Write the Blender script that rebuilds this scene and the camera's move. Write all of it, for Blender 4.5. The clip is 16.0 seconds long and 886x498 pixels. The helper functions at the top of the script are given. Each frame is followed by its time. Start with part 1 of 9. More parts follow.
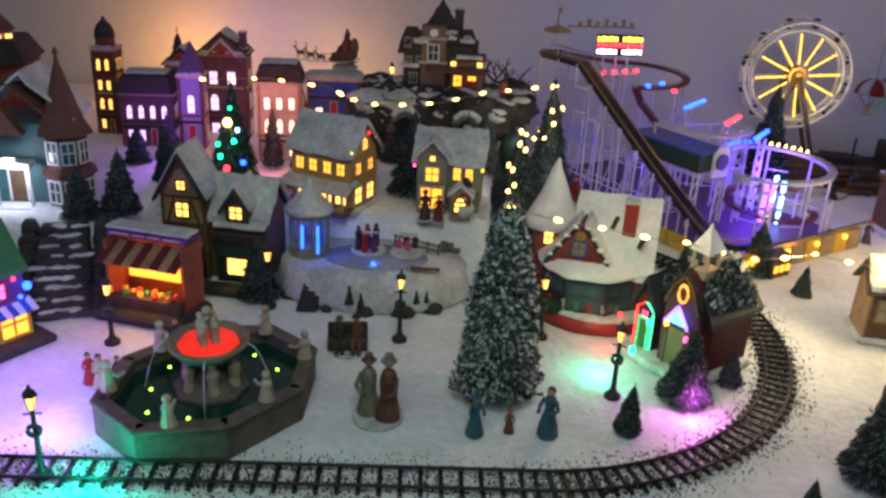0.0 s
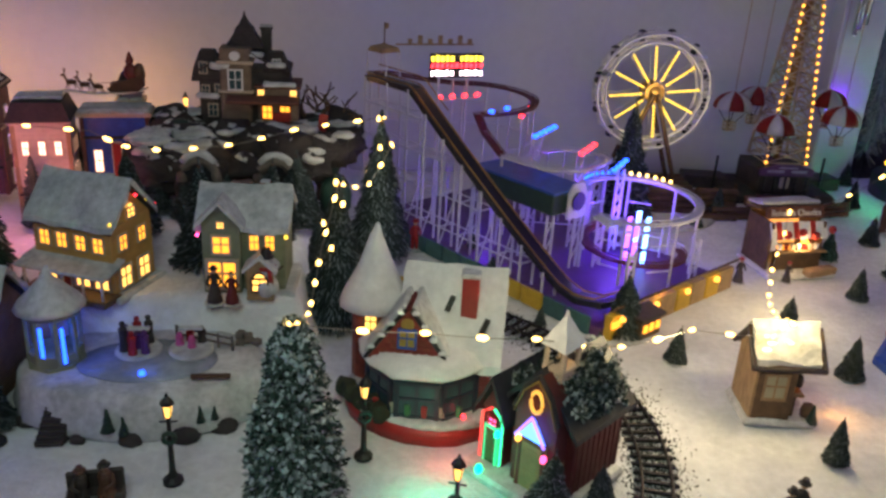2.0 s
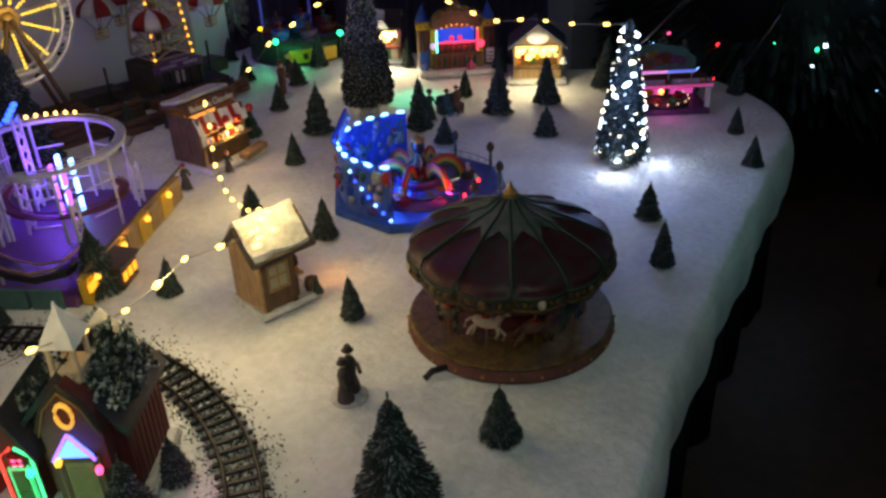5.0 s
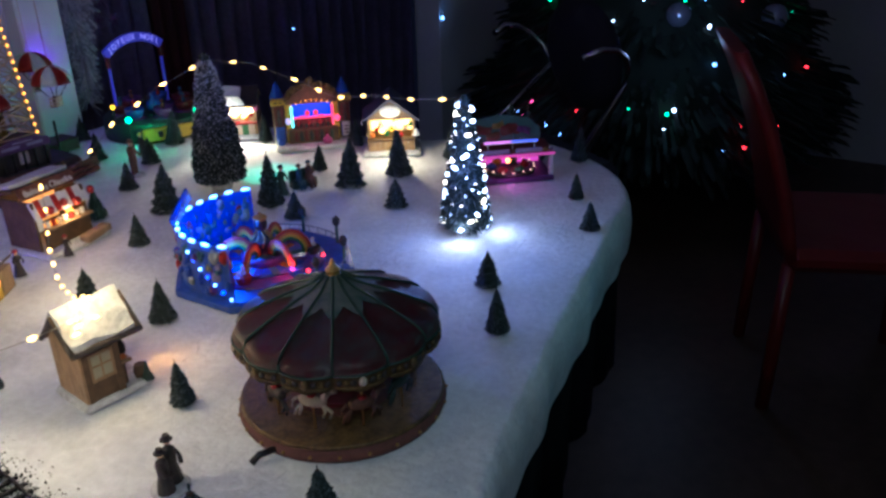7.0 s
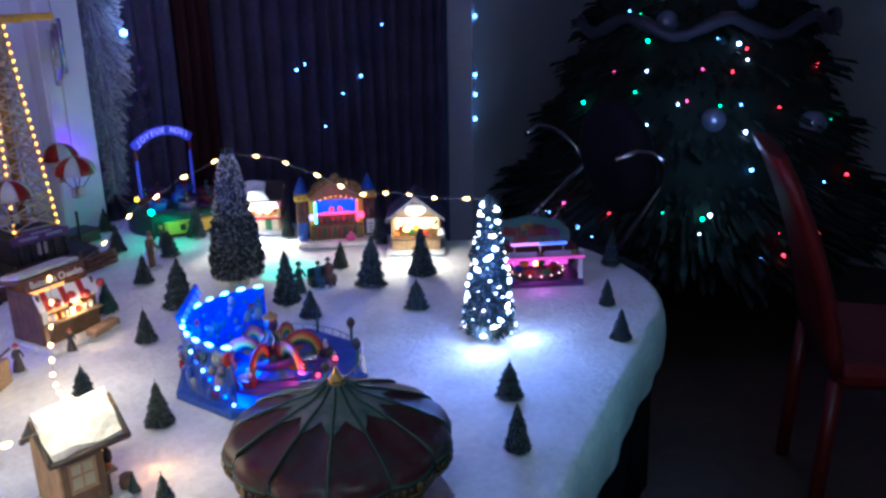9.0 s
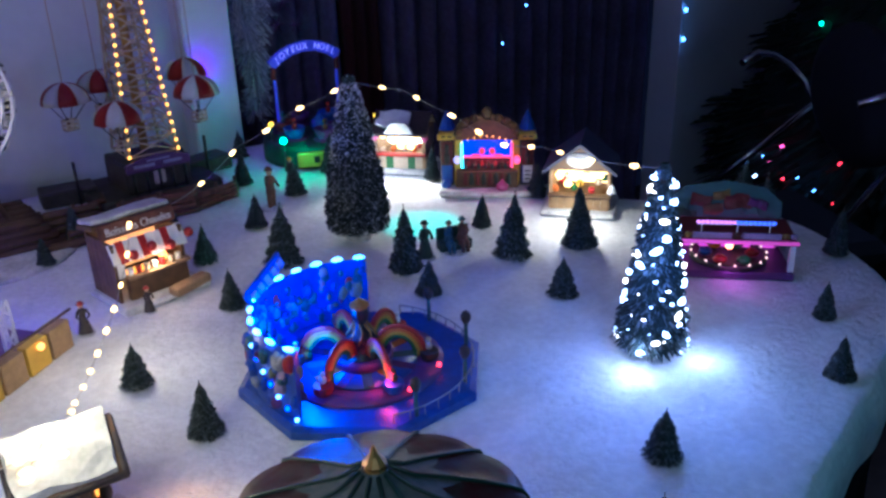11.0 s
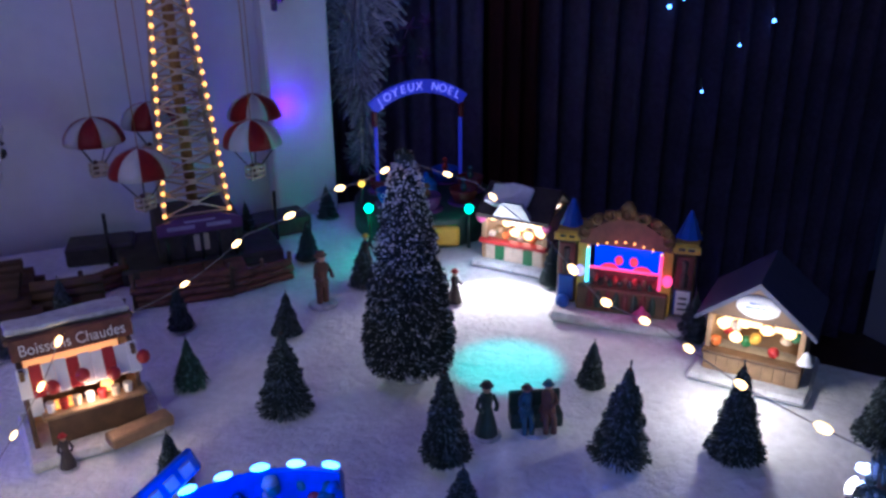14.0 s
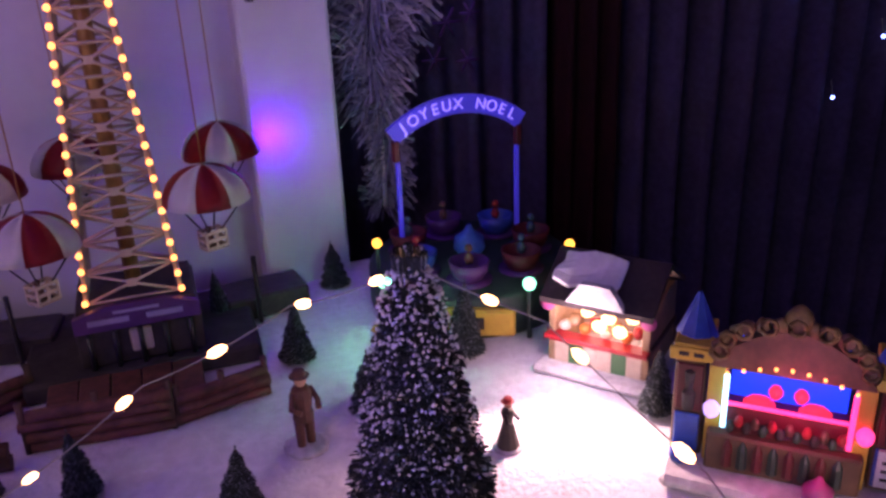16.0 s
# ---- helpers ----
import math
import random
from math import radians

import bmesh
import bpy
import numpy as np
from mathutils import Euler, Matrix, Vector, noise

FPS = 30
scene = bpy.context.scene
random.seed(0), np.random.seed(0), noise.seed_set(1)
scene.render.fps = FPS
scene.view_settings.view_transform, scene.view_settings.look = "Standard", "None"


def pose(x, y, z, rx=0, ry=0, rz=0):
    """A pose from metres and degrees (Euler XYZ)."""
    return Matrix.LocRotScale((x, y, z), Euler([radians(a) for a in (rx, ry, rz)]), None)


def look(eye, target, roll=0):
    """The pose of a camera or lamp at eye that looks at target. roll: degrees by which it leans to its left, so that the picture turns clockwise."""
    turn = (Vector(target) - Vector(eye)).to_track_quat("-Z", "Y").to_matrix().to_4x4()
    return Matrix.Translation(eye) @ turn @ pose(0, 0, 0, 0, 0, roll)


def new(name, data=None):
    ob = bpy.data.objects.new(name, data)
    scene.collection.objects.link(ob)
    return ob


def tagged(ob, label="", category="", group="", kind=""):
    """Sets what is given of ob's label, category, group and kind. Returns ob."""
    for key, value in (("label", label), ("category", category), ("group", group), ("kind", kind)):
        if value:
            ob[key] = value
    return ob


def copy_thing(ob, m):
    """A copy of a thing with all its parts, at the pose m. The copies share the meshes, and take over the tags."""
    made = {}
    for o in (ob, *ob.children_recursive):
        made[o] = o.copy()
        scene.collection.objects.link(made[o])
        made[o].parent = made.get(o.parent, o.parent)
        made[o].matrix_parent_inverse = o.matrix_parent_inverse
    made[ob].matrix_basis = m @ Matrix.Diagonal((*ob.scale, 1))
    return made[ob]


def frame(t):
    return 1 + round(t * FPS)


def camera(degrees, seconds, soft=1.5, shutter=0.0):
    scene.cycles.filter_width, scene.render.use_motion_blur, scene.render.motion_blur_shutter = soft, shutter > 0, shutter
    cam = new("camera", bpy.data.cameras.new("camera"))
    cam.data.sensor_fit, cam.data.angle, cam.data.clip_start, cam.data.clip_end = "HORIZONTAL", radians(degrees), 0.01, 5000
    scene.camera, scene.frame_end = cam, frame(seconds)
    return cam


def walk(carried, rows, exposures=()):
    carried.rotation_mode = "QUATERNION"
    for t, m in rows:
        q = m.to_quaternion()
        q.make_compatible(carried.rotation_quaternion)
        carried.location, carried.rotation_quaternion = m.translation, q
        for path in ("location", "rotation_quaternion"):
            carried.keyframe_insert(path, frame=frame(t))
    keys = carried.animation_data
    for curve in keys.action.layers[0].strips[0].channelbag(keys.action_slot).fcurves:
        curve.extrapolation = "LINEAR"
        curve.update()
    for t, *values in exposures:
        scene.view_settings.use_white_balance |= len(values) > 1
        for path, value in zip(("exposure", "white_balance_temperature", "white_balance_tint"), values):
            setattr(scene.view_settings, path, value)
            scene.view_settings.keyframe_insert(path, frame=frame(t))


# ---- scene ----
cam = camera(55.8, 16.0, soft=2.8, shutter=0.0)
PATH = [
    (0, (0.098, 0.046, 0.582), (0.062, 1.892, -0.187), 3.0),
    (0.5, (0.097, 0.113, 0.583), (0.098, 1.975, -0.148), 2.9),
    (1, (0.114, 0.194, 0.583), (0.202, 2.052, -0.151), 3.1),
    (1.5, (0.152, 0.271, 0.589), (0.318, 2.124, -0.145), 3.0),
    (2, (0.189, 0.338, 0.583), (0.452, 2.171, -0.174), 3.3),
    (2.5, (0.2, 0.388, 0.579), (0.577, 2.19, -0.202), 2.7),
    (3, (0.186, 0.439, 0.574), (0.836, 2.148, -0.235), 1.6),
    (3.5, (0.169, 0.463, 0.573), (1.096, 2.021, -0.272), 0.1),
    (4, (0.164, 0.466, 0.57), (1.291, 1.854, -0.327), -0.5),
    (4.5, (0.168, 0.446, 0.574), (1.426, 1.687, -0.364), -1.3),
    (5, (0.179, 0.429, 0.578), (1.516, 1.564, -0.384), -2.6),
    (7.5, (0.246, 0.349, 0.592), (1.827, 1.298, -0.184), -1.2),
    (8, (0.26, 0.35, 0.573), (1.88, 1.277, -0.147), -1.0),
    (8.5, (0.258, 0.345, 0.576), (1.872, 1.323, -0.086), -0.5),
    (9, (0.3, 0.379, 0.571), (1.863, 1.466, -0.042), -1.0),
    (9.5, (0.369, 0.429, 0.564), (1.811, 1.667, -0.057), -0.8),
    (12, (0.745, 0.599, 0.533), (1.854, 2.022, -0.329), -2.6),
    (12.5, (0.798, 0.646, 0.531), (1.856, 2.124, -0.302), -2.8),
    (13, (0.903, 0.697, 0.534), (1.845, 2.262, -0.28), -1.5),
    (13.5, (0.987, 0.741, 0.522), (1.798, 2.39, -0.267), -0.5),
    (14, (1.03, 0.822, 0.513), (1.818, 2.495, -0.249), -0.5),
    (14.5, (1.054, 0.906, 0.483), (1.893, 2.56, -0.267), -1.5),
    (15, (1.102, 1.001, 0.484), (1.876, 2.678, -0.285), -1.7),
    (15.5, (1.17, 1.105, 0.473), (1.858, 2.806, -0.323), -1.7),
    (16, (1.22, 1.197, 0.453), (1.879, 2.924, -0.312), -2.4),
]
EXPOSURES = [(0.0, 0.78, 6500, 5), (2.0, 0.55, 6300, 5), (2.5, 0.53, 5900, 7), (3.5, 0.33, 5750, 10), (4.2, 0.18, 6600, 5), (5.0, 0.08, 7200, 1), (7.5, 0.36, 5250, 12), (8.2, 0.42, 5250, 12), (9.0, 0.95, 4950, 12), (9.6, 0.82, 4750, 12), (12.0, 0.28, 4600, 16), (12.6, 0.18, 5050, 18), (13.5, 0.24, 4600, 25), (14.4, 0.18, 4750, 34), (15.0, 0.42, 5450, 60), (15.6, 0.62, 5900, 80), (16.0, 0.62, 6200, 88)]
walk(cam, [(t, look(eye, target, roll)) for t, eye, target, roll in PATH], EXPOSURES)

# ---------------- light ----------------
world = bpy.data.worlds.new("night")
scene.world = world
world.use_nodes = True
world.node_tree.nodes["Background"].inputs[0].default_value = (0.01, 0.012, 0.03, 1)
world.node_tree.nodes["Background"].inputs[1].default_value = 0.2


def lamp(name, kind, place, power, colour, size=0.01, target=None, cone=None):
    data = bpy.data.lights.new(name, kind)
    data.energy, data.color = power, colour
    if kind == "AREA":
        data.size = size
    else:
        data.shadow_soft_size = size
    if cone:
        data.spot_size, data.spot_blend = radians(cone), 0.5
    ob = new(name, data)
    ob.matrix_world = look(place, target) if target else Matrix.Translation(place)
    return ob


WARM, AMBER, WHITE = (1.0, 0.72, 0.38), (1.0, 0.45, 0.12), (1.0, 0.9, 0.72)
# unseen area fill stands in for the room's dim ambient light
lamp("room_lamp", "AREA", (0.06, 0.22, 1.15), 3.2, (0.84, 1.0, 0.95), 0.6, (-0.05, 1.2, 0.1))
# unseen warm and violet lamps added behind and in front of the town houses
lamp("town_glow", "POINT", (-0.62, 2.10, 0.18), 0.75, (1.0, 0.40, 0.08), 0.02)
lamp("town_glow", "POINT", (-0.24, 2.10, 0.17), 0.38, AMBER, 0.02)
lamp("town_violet", "POINT", (-0.43, 2.06, 0.26), 0.20, (0.40, 0.30, 1.0), 0.02)
lamp("town_purple", "POINT", (-0.45, 1.58, 0.20), 0.34, (0.36, 0.08, 1.0), 0.02)
lamp("town_pink", "POINT", (-0.29, 1.66, 0.17), 0.34, (1.0, 0.26, 0.22), 0.02)
lamp("house_purple", "POINT", (-0.625, 1.300, 0.150), 0.16, (0.7, 0.7, 1.0), 0.01)
lamp("shop_purple", "POINT", (-0.42, 0.93, 0.09), 0.30, (0.30, 0.12, 1.0), 0.01)
lamp("lamp_cyan", "POINT", (-0.275, 0.735, 0.03), 0.30, (0.0, 0.9, 0.6), 0.006)
lamp("lamp_violet", "POINT", (-0.365, 0.82, 0.05), 0.26, (0.5, 0.2, 1.0), 0.006)
lamp("market_glow", "POINT", (-0.335, 1.095, 0.07), 0.12, AMBER, 0.01)
lamp("barn_green", "POINT", (0.300, 1.035, 0.025), 0.09, (0.1, 1.0, 0.55), 0.006)
lamp("barn_magenta", "POINT", (0.405, 0.945, 0.03), 0.16, (1.0, 0.15, 0.9), 0.006)
lamp("shop_red", "POINT", (0.315, 1.105, 0.03), 0.03, (1.0, 0.1, 0.08), 0.006)
lamp("gazebo_blue", "POINT", (-0.135, 1.26, 0.105), 0.05, (0.05, 0.12, 1.0), 0.008)
lamp("pond_blue", "POINT", (-0.03, 1.215, 0.075), 0.006, (0.05, 0.15, 1.0), 0.004)
lamp("string_middle", "POINT", (0.30, 1.03, 0.25), 0.30, (1.0, 0.78, 0.45), 0.02)
lamp("string_front", "POINT", (0.57, 1.14, 0.16), 0.65, (1.0, 0.78, 0.45), 0.02)
lamp("string_tree", "POINT", (0.235, 1.55, 0.23), 0.25, WHITE, 0.02)
lamp("coaster_violet", "POINT", (0.70, 1.66, 0.10), 0.75, (0.16, 0.04, 1.0), 0.02)
lamp("coaster_violet", "POINT", (0.48, 1.78, 0.09), 0.22, (0.14, 0.03, 1.0), 0.02)
lamp("coaster_front", "POINT", (0.70, 1.47, 0.05), 0.02, AMBER, 0.01)
lamp("kiosk_top", "POINT", (0.745, 1.18, 0.190), 0.65, (1.0, 0.74, 0.36), 0.02)
lamp("kiosk_spill", "POINT", (0.84, 1.185, 0.03), 0.05, AMBER, 0.008)
lamp("wheel_glow", "POINT", (0.845, 1.90, 0.25), 0.22, (1.0, 0.75, 0.3), 0.02)
lamp("garland_light", "POINT", (1.60, 2.20, 0.46), 0.10, (0.5, 0.62, 1.0), 0.01)
lamp("string_path", "POINT", (0.90, 1.46, 0.10), 0.30, (1.0, 0.74, 0.36), 0.02)
# unseen bluish fill for the room's dark end, set before the tree
lamp("fairy_light", "POINT", (2.95, 1.15, 0.10), 0.5, (0.45, 0.62, 1.0), 0.05)
lamp("drinks_glow", "POINT", (1.02, 1.625, 0.062), 0.10, (1.0, 0.6, 0.25), 0.01)
lamp("ride_blue", "POINT", (1.045, 1.285, 0.085), 1.05, (0.025, 0.15, 1.0), 0.02)
lamp("ride_red", "POINT", (1.09, 1.185, 0.035), 0.07, (1.0, 0.05, 0.12), 0.006)
lamp("tinsel_foot", "POINT", (1.345, 1.035, 0.028), 0.11, (0.75, 0.8, 1.0), 0.01)
lamp("tinsel_foot", "POINT", (1.425, 1.0, 0.028), 0.11, (0.6, 0.7, 1.0), 0.01)
lamp("tinsel_side", "POINT", (1.31, 1.00, 0.17), 0.55, (0.26, 0.40, 1.0), 0.03)
lamp("bakery_glow", "SPOT", (1.575, 1.80, 0.085), 1.5, (1.0, 0.80, 0.48), 0.01, (1.52, 1.70, 0.0), 125)
lamp("bakery_inner", "POINT", (1.578, 1.815, 0.065), 0.2, WHITE, 0.01)
lamp("hut_glow", "POINT", (1.640, 1.385, 0.075), 0.5, (1.0, 0.82, 0.5), 0.01)
lamp("organ_pink", "POINT", (1.655, 1.600, 0.085), 0.05, (1.0, 0.1, 0.25), 0.006)
lamp("teacup_green", "POINT", (1.455, 1.965, 0.075), 0.16, (0.05, 1.0, 0.35), 0.008)
lamp("corner_violet", "POINT", (1.385, 2.175, 0.20), 0.10, (0.20, 0.015, 1.0), 0.008)
# unseen violet fill in mid-air, added to tint the walls
lamp("tower_violet", "POINT", (1.10, 1.62, 0.85), 1.25, (0.27, 0.03, 1.0), 0.05)
lamp("sled_pink", "POINT", (1.64, 1.085, 0.03), 0.02, (1.0, 0.1, 0.7), 0.006)
# unseen teal lamp added to colour the front snow; no fixture built
lamp("edge_teal", "POINT", (1.36, 0.50, 0.26), 0.26, (0.04, 0.80, 0.85), 0.02)
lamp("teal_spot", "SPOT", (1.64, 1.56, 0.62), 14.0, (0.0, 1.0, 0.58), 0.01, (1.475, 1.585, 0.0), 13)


# ---------------- materials ----------------
def node(nt, kind, **props):
    n = nt.nodes.new(kind)
    for key, value in props.items():
        n.inputs[key].default_value = value
    return n


def mat(name, colour, rough=0.6, metal=0.0, vary=0.25, grain=60.0, bump=0.2, dist=0.002, glow=None, power=0.0, per_piece=0.0, second=None, spots=8.0):
    """Painted or natural surface: two scales of mottling between colour and second, fine relief."""
    m = bpy.data.materials.new(name)
    m.use_nodes = True
    nt = m.node_tree
    bs = nt.nodes["Principled BSDF"]
    bs.inputs["Roughness"].default_value = rough
    bs.inputs["Metallic"].default_value = metal
    co = nt.nodes.new("ShaderNodeTexCoord")
    fine = node(nt, "ShaderNodeTexNoise", Scale=grain, Detail=6.0, Roughness=0.6)
    wide = node(nt, "ShaderNodeTexNoise", Scale=spots, Detail=3.0)
    for t in (fine, wide):
        nt.links.new(co.outputs["Object"], t.inputs["Vector"])
    add = nt.nodes.new("ShaderNodeMath")
    add.operation = "ADD"
    nt.links.new(fine.outputs[0], add.inputs[0])
    nt.links.new(wide.outputs[0], add.inputs[1])
    ramp = nt.nodes.new("ShaderNodeMapRange")
    ramp.inputs["From Min"].default_value, ramp.inputs["From Max"].default_value = 0.75, 1.25
    nt.links.new(add.outputs[0], ramp.inputs["Value"])
    mix = nt.nodes.new("ShaderNodeMix")
    mix.data_type = "RGBA"
    a = Vector(colour)
    b = Vector(second) if second else a * (1 - vary)
    mix.inputs["A"].default_value, mix.inputs["B"].default_value = (*a, 1), (*b, 1)
    nt.links.new(ramp.outputs[0], mix.inputs["Factor"])
    out = mix.outputs["Result"]
    if per_piece:
        geo = nt.nodes.new("ShaderNodeNewGeometry")
        hsv = nt.nodes.new("ShaderNodeHueSaturation")
        mr = nt.nodes.new("ShaderNodeMapRange")
        mr.inputs["To Min"].default_value, mr.inputs["To Max"].default_value = 1 - per_piece, 1 + per_piece
        nt.links.new(geo.outputs["Random Per Island"], mr.inputs["Value"])
        nt.links.new(mr.outputs[0], hsv.inputs["Value"])
        nt.links.new(out, hsv.inputs["Color"])
        out = hsv.outputs["Color"]
    nt.links.new(out, bs.inputs["Base Color"])
    if bump:
        bp = node(nt, "ShaderNodeBump", Strength=bump, Distance=dist)
        nt.links.new(fine.outputs[0], bp.inputs["Height"])
        nt.links.new(bp.outputs[0], bs.inputs["Normal"])
    if glow:
        bs.inputs["Emission Color"].default_value = (*glow, 1)
        bs.inputs["Emission Strength"].default_value = power
    return m


def needles(name, green, white, share):
    """Bristles, some of them flocked white, told apart by their own random value."""
    m = mat(name, green, 0.85, bump=0)
    nt = m.node_tree
    bs = nt.nodes["Principled BSDF"]
    geo = nt.nodes.new("ShaderNodeNewGeometry")
    ramp = nt.nodes.new("ShaderNodeValToRGB")
    e = ramp.color_ramp.elements
    e[0].position, e[0].color = 0.0, (*[c * 0.45 for c in green], 1)
    e[1].position, e[1].color = 1.0, (*white, 1)
    k = e.new(1 - share)
    k.color = (*green, 1)
    nt.links.new(geo.outputs["Random Per Island"], ramp.inputs[0])
    nt.links.new(ramp.outputs[0], bs.inputs["Base Color"])
    return m


SNOW = mat("snow_fleece", (0.80, 0.82, 0.84), 0.95, vary=0.22, grain=85, bump=0.8, dist=0.006, spots=14)
PACKED = mat("painted_snow", (0.63, 0.65, 0.64), 0.6, vary=0.45, grain=110, bump=0.35, spots=25)
ROOFSNOW = mat("thick_roof_snow", (0.80, 0.81, 0.80), 0.7, vary=0.2, grain=110, bump=0.5, spots=30)
WALL = mat("wall_paint", (0.62, 0.64, 0.68), 0.85, vary=0.08, grain=40, bump=0.05, spots=2)
FLOOR = mat("floor_wood", (0.10, 0.06, 0.04), 0.45, vary=0.5, grain=25, bump=0.1, spots=3)
CEIL = mat("ceiling_paint", (0.6, 0.6, 0.6), 0.9, vary=0.06, grain=30, bump=0.03, spots=2)
CURTAIN = mat("dark_curtain", (0.18, 0.14, 0.26), 0.8, vary=0.4, grain=80, bump=0.2)
RED_DRAPE = mat("dark_red_curtain", (0.07, 0.008, 0.010), 0.8, vary=0.4, grain=80, bump=0.2)
TABLE = mat("table_wood", (0.12, 0.06, 0.03), 0.4, vary=0.4, grain=30, bump=0.1)
CHAIR = mat("red_leather", (0.20, 0.014, 0.012), 0.38, vary=0.3, grain=90, bump=0.25)
BLACK = mat("black_plastic", (0.012, 0.012, 0.014), 0.4, vary=0.3, grain=60, bump=0.05)
BLACKCLOTH = mat("dark_blue_cloth", (0.006, 0.007, 0.016), 0.9, vary=0.3, grain=100, bump=0.2)
CHROME = mat("chrome", (0.55, 0.55, 0.58), 0.2, 1.0, vary=0.1, grain=30, bump=0)
IRON = mat("cast_iron", (0.018, 0.018, 0.018), 0.5, 0.3, vary=0.4, grain=120, bump=0.2)
RAIL = mat("rail_black", (0.02, 0.018, 0.017), 0.45, 0.4, vary=0.4, grain=120, bump=0.2)
GRIT = mat("dark_moss", (0.035, 0.045, 0.025), 0.95, vary=0.6, grain=150, bump=0.4, per_piece=0.5)
STONE = mat("grey_stone", (0.17, 0.145, 0.12), 0.8, vary=0.5, grain=90, bump=0.5, spots=20)
ROCK = mat("dark_rock", (0.046, 0.038, 0.038), 0.85, vary=0.6, grain=80, bump=0.7, spots=22)
FOUNTAIN = mat("fountain_stone", (0.14, 0.115, 0.09), 0.75, vary=0.45, grain=90, bump=0.4, spots=22)
BOWL = mat("aged_stone_bowl", (0.26, 0.21, 0.15), 0.65, vary=0.5, grain=90, bump=0.4, spots=40)
IVORY = mat("ivory_resin", (0.50, 0.42, 0.30), 0.6, vary=0.35, grain=80, bump=0.3, spots=30)
WATER = mat("green_water", (0.006, 0.045, 0.032), 0.12, vary=0.4, grain=50, bump=0.25)
ICE = mat("pond_ice", (0.32, 0.36, 0.42), 0.25, vary=0.35, grain=80, bump=0.1, spots=30)
BRICK = mat("red_brick", (0.30, 0.06, 0.035), 0.75, vary=0.5, grain=110, bump=0.5, spots=40)
# brick red shifted to purple to carry the town's purple light
BRICKP = mat("purple_lit_brick", (0.17, 0.07, 0.10), 0.75, vary=0.5, grain=110, bump=0.4, spots=40)
CANOPY = mat("worn_canopy", (0.105, 0.012, 0.018), 0.42, second=(0.085, 0.070, 0.070), grain=75, bump=0.35, spots=22)
MANSION = mat("brown_stucco", (0.20, 0.14, 0.10), 0.7, vary=0.4, grain=90, bump=0.25, spots=30)
CREAM = mat("cream_plaster", (0.56, 0.46, 0.34), 0.7, vary=0.25, grain=90, bump=0.25, spots=30)
LILAC = mat("lilac_plaster", (0.30, 0.25, 0.40), 0.7, vary=0.25, grain=90, bump=0.25, spots=30)
YELLOW = mat("yellow_clapboard", (0.56, 0.33, 0.10), 0.65, vary=0.25, grain=80, bump=0.2, spots=30)
SAGE = mat("sage_clapboard", (0.22, 0.24, 0.15), 0.65, vary=0.3, grain=80, bump=0.2, spots=30)
DKGREEN = mat("dark_green_paint", (0.018, 0.05, 0.035), 0.5, vary=0.4, grain=80, bump=0.15)
TEALG = mat("blue_green_paint", (0.05, 0.13, 0.13), 0.5, vary=0.3, grain=80, bump=0.15)
GREENP = mat("green_paint", (0.03, 0.16, 0.05), 0.45, vary=0.3, grain=80, bump=0.1)
DKROOF = mat("dark_shingle", (0.045, 0.032, 0.030), 0.8, vary=0.5, grain=130, bump=0.6, spots=40)
REDROOF = mat("brown_red_shingle", (0.16, 0.06, 0.045), 0.8, vary=0.4, grain=130, bump=0.6, spots=40)
BROWN = mat("brown_wood", (0.13, 0.075, 0.035), 0.65, vary=0.45, grain=60, bump=0.35, spots=30)
TAN = mat("tan_wood", (0.34, 0.22, 0.11), 0.65, vary=0.35, grain=60, bump=0.3, spots=30)
LOGRED = mat("red_brown_log", (0.15, 0.052, 0.030), 0.7, vary=0.55, grain=90, bump=0.5, spots=45)
LOG = mat("dark_log", (0.09, 0.045, 0.025), 0.75, vary=0.5, grain=70, bump=0.4, spots=30)
REDP = mat("red_paint", (0.36, 0.018, 0.016), 0.45, vary=0.3, grain=80, bump=0.12)
BARNRED = mat("barn_red", (0.13, 0.022, 0.020), 0.6, vary=0.4, grain=80, bump=0.25)
DKRED = mat("oxblood_paint", (0.13, 0.014, 0.014), 0.5, vary=0.4, grain=70, bump=0.15, spots=20)
WHITEP = mat("white_paint", (0.72, 0.72, 0.72), 0.45, vary=0.15, grain=80, bump=0.1)
YELP = mat("yellow_paint", (0.60, 0.38, 0.03), 0.45, vary=0.25, grain=80, bump=0.1)
ORANGEP = mat("orange_paint", (0.60, 0.16, 0.02), 0.4, vary=0.25, grain=80, bump=0.1)
BLUEP = mat("blue_paint", (0.03, 0.09, 0.42), 0.35, vary=0.35, grain=80, bump=0.1, spots=40)
PURPLEP = mat("purple_paint", (0.10, 0.03, 0.14), 0.45, vary=0.3, grain=80, bump=0.1)
PINKP = mat("pink_paint", (0.55, 0.10, 0.28), 0.4, vary=0.3, grain=80, bump=0.1)
OCHRE = mat("ochre_paint", (0.26, 0.17, 0.04), 0.5, vary=0.35, grain=80, bump=0.15, spots=40)
OLDGOLD = mat("tarnished_gilt", (0.20, 0.125, 0.045), 0.5, 0.4, vary=0.65, grain=160, bump=0.6, spots=70)
VERDIGRIS = mat("worn_green_cloth", (0.035, 0.075, 0.060), 0.5, second=(0.14, 0.14, 0.125), grain=110, bump=0.25, spots=45)
GOLD = mat("gold_paint", (0.45, 0.26, 0.07), 0.4, 0.5, vary=0.4, grain=120, bump=0.4)
TOWERP = mat("ivory_girder", (0.52, 0.42, 0.28), 0.45, vary=0.2, grain=80, bump=0.1)
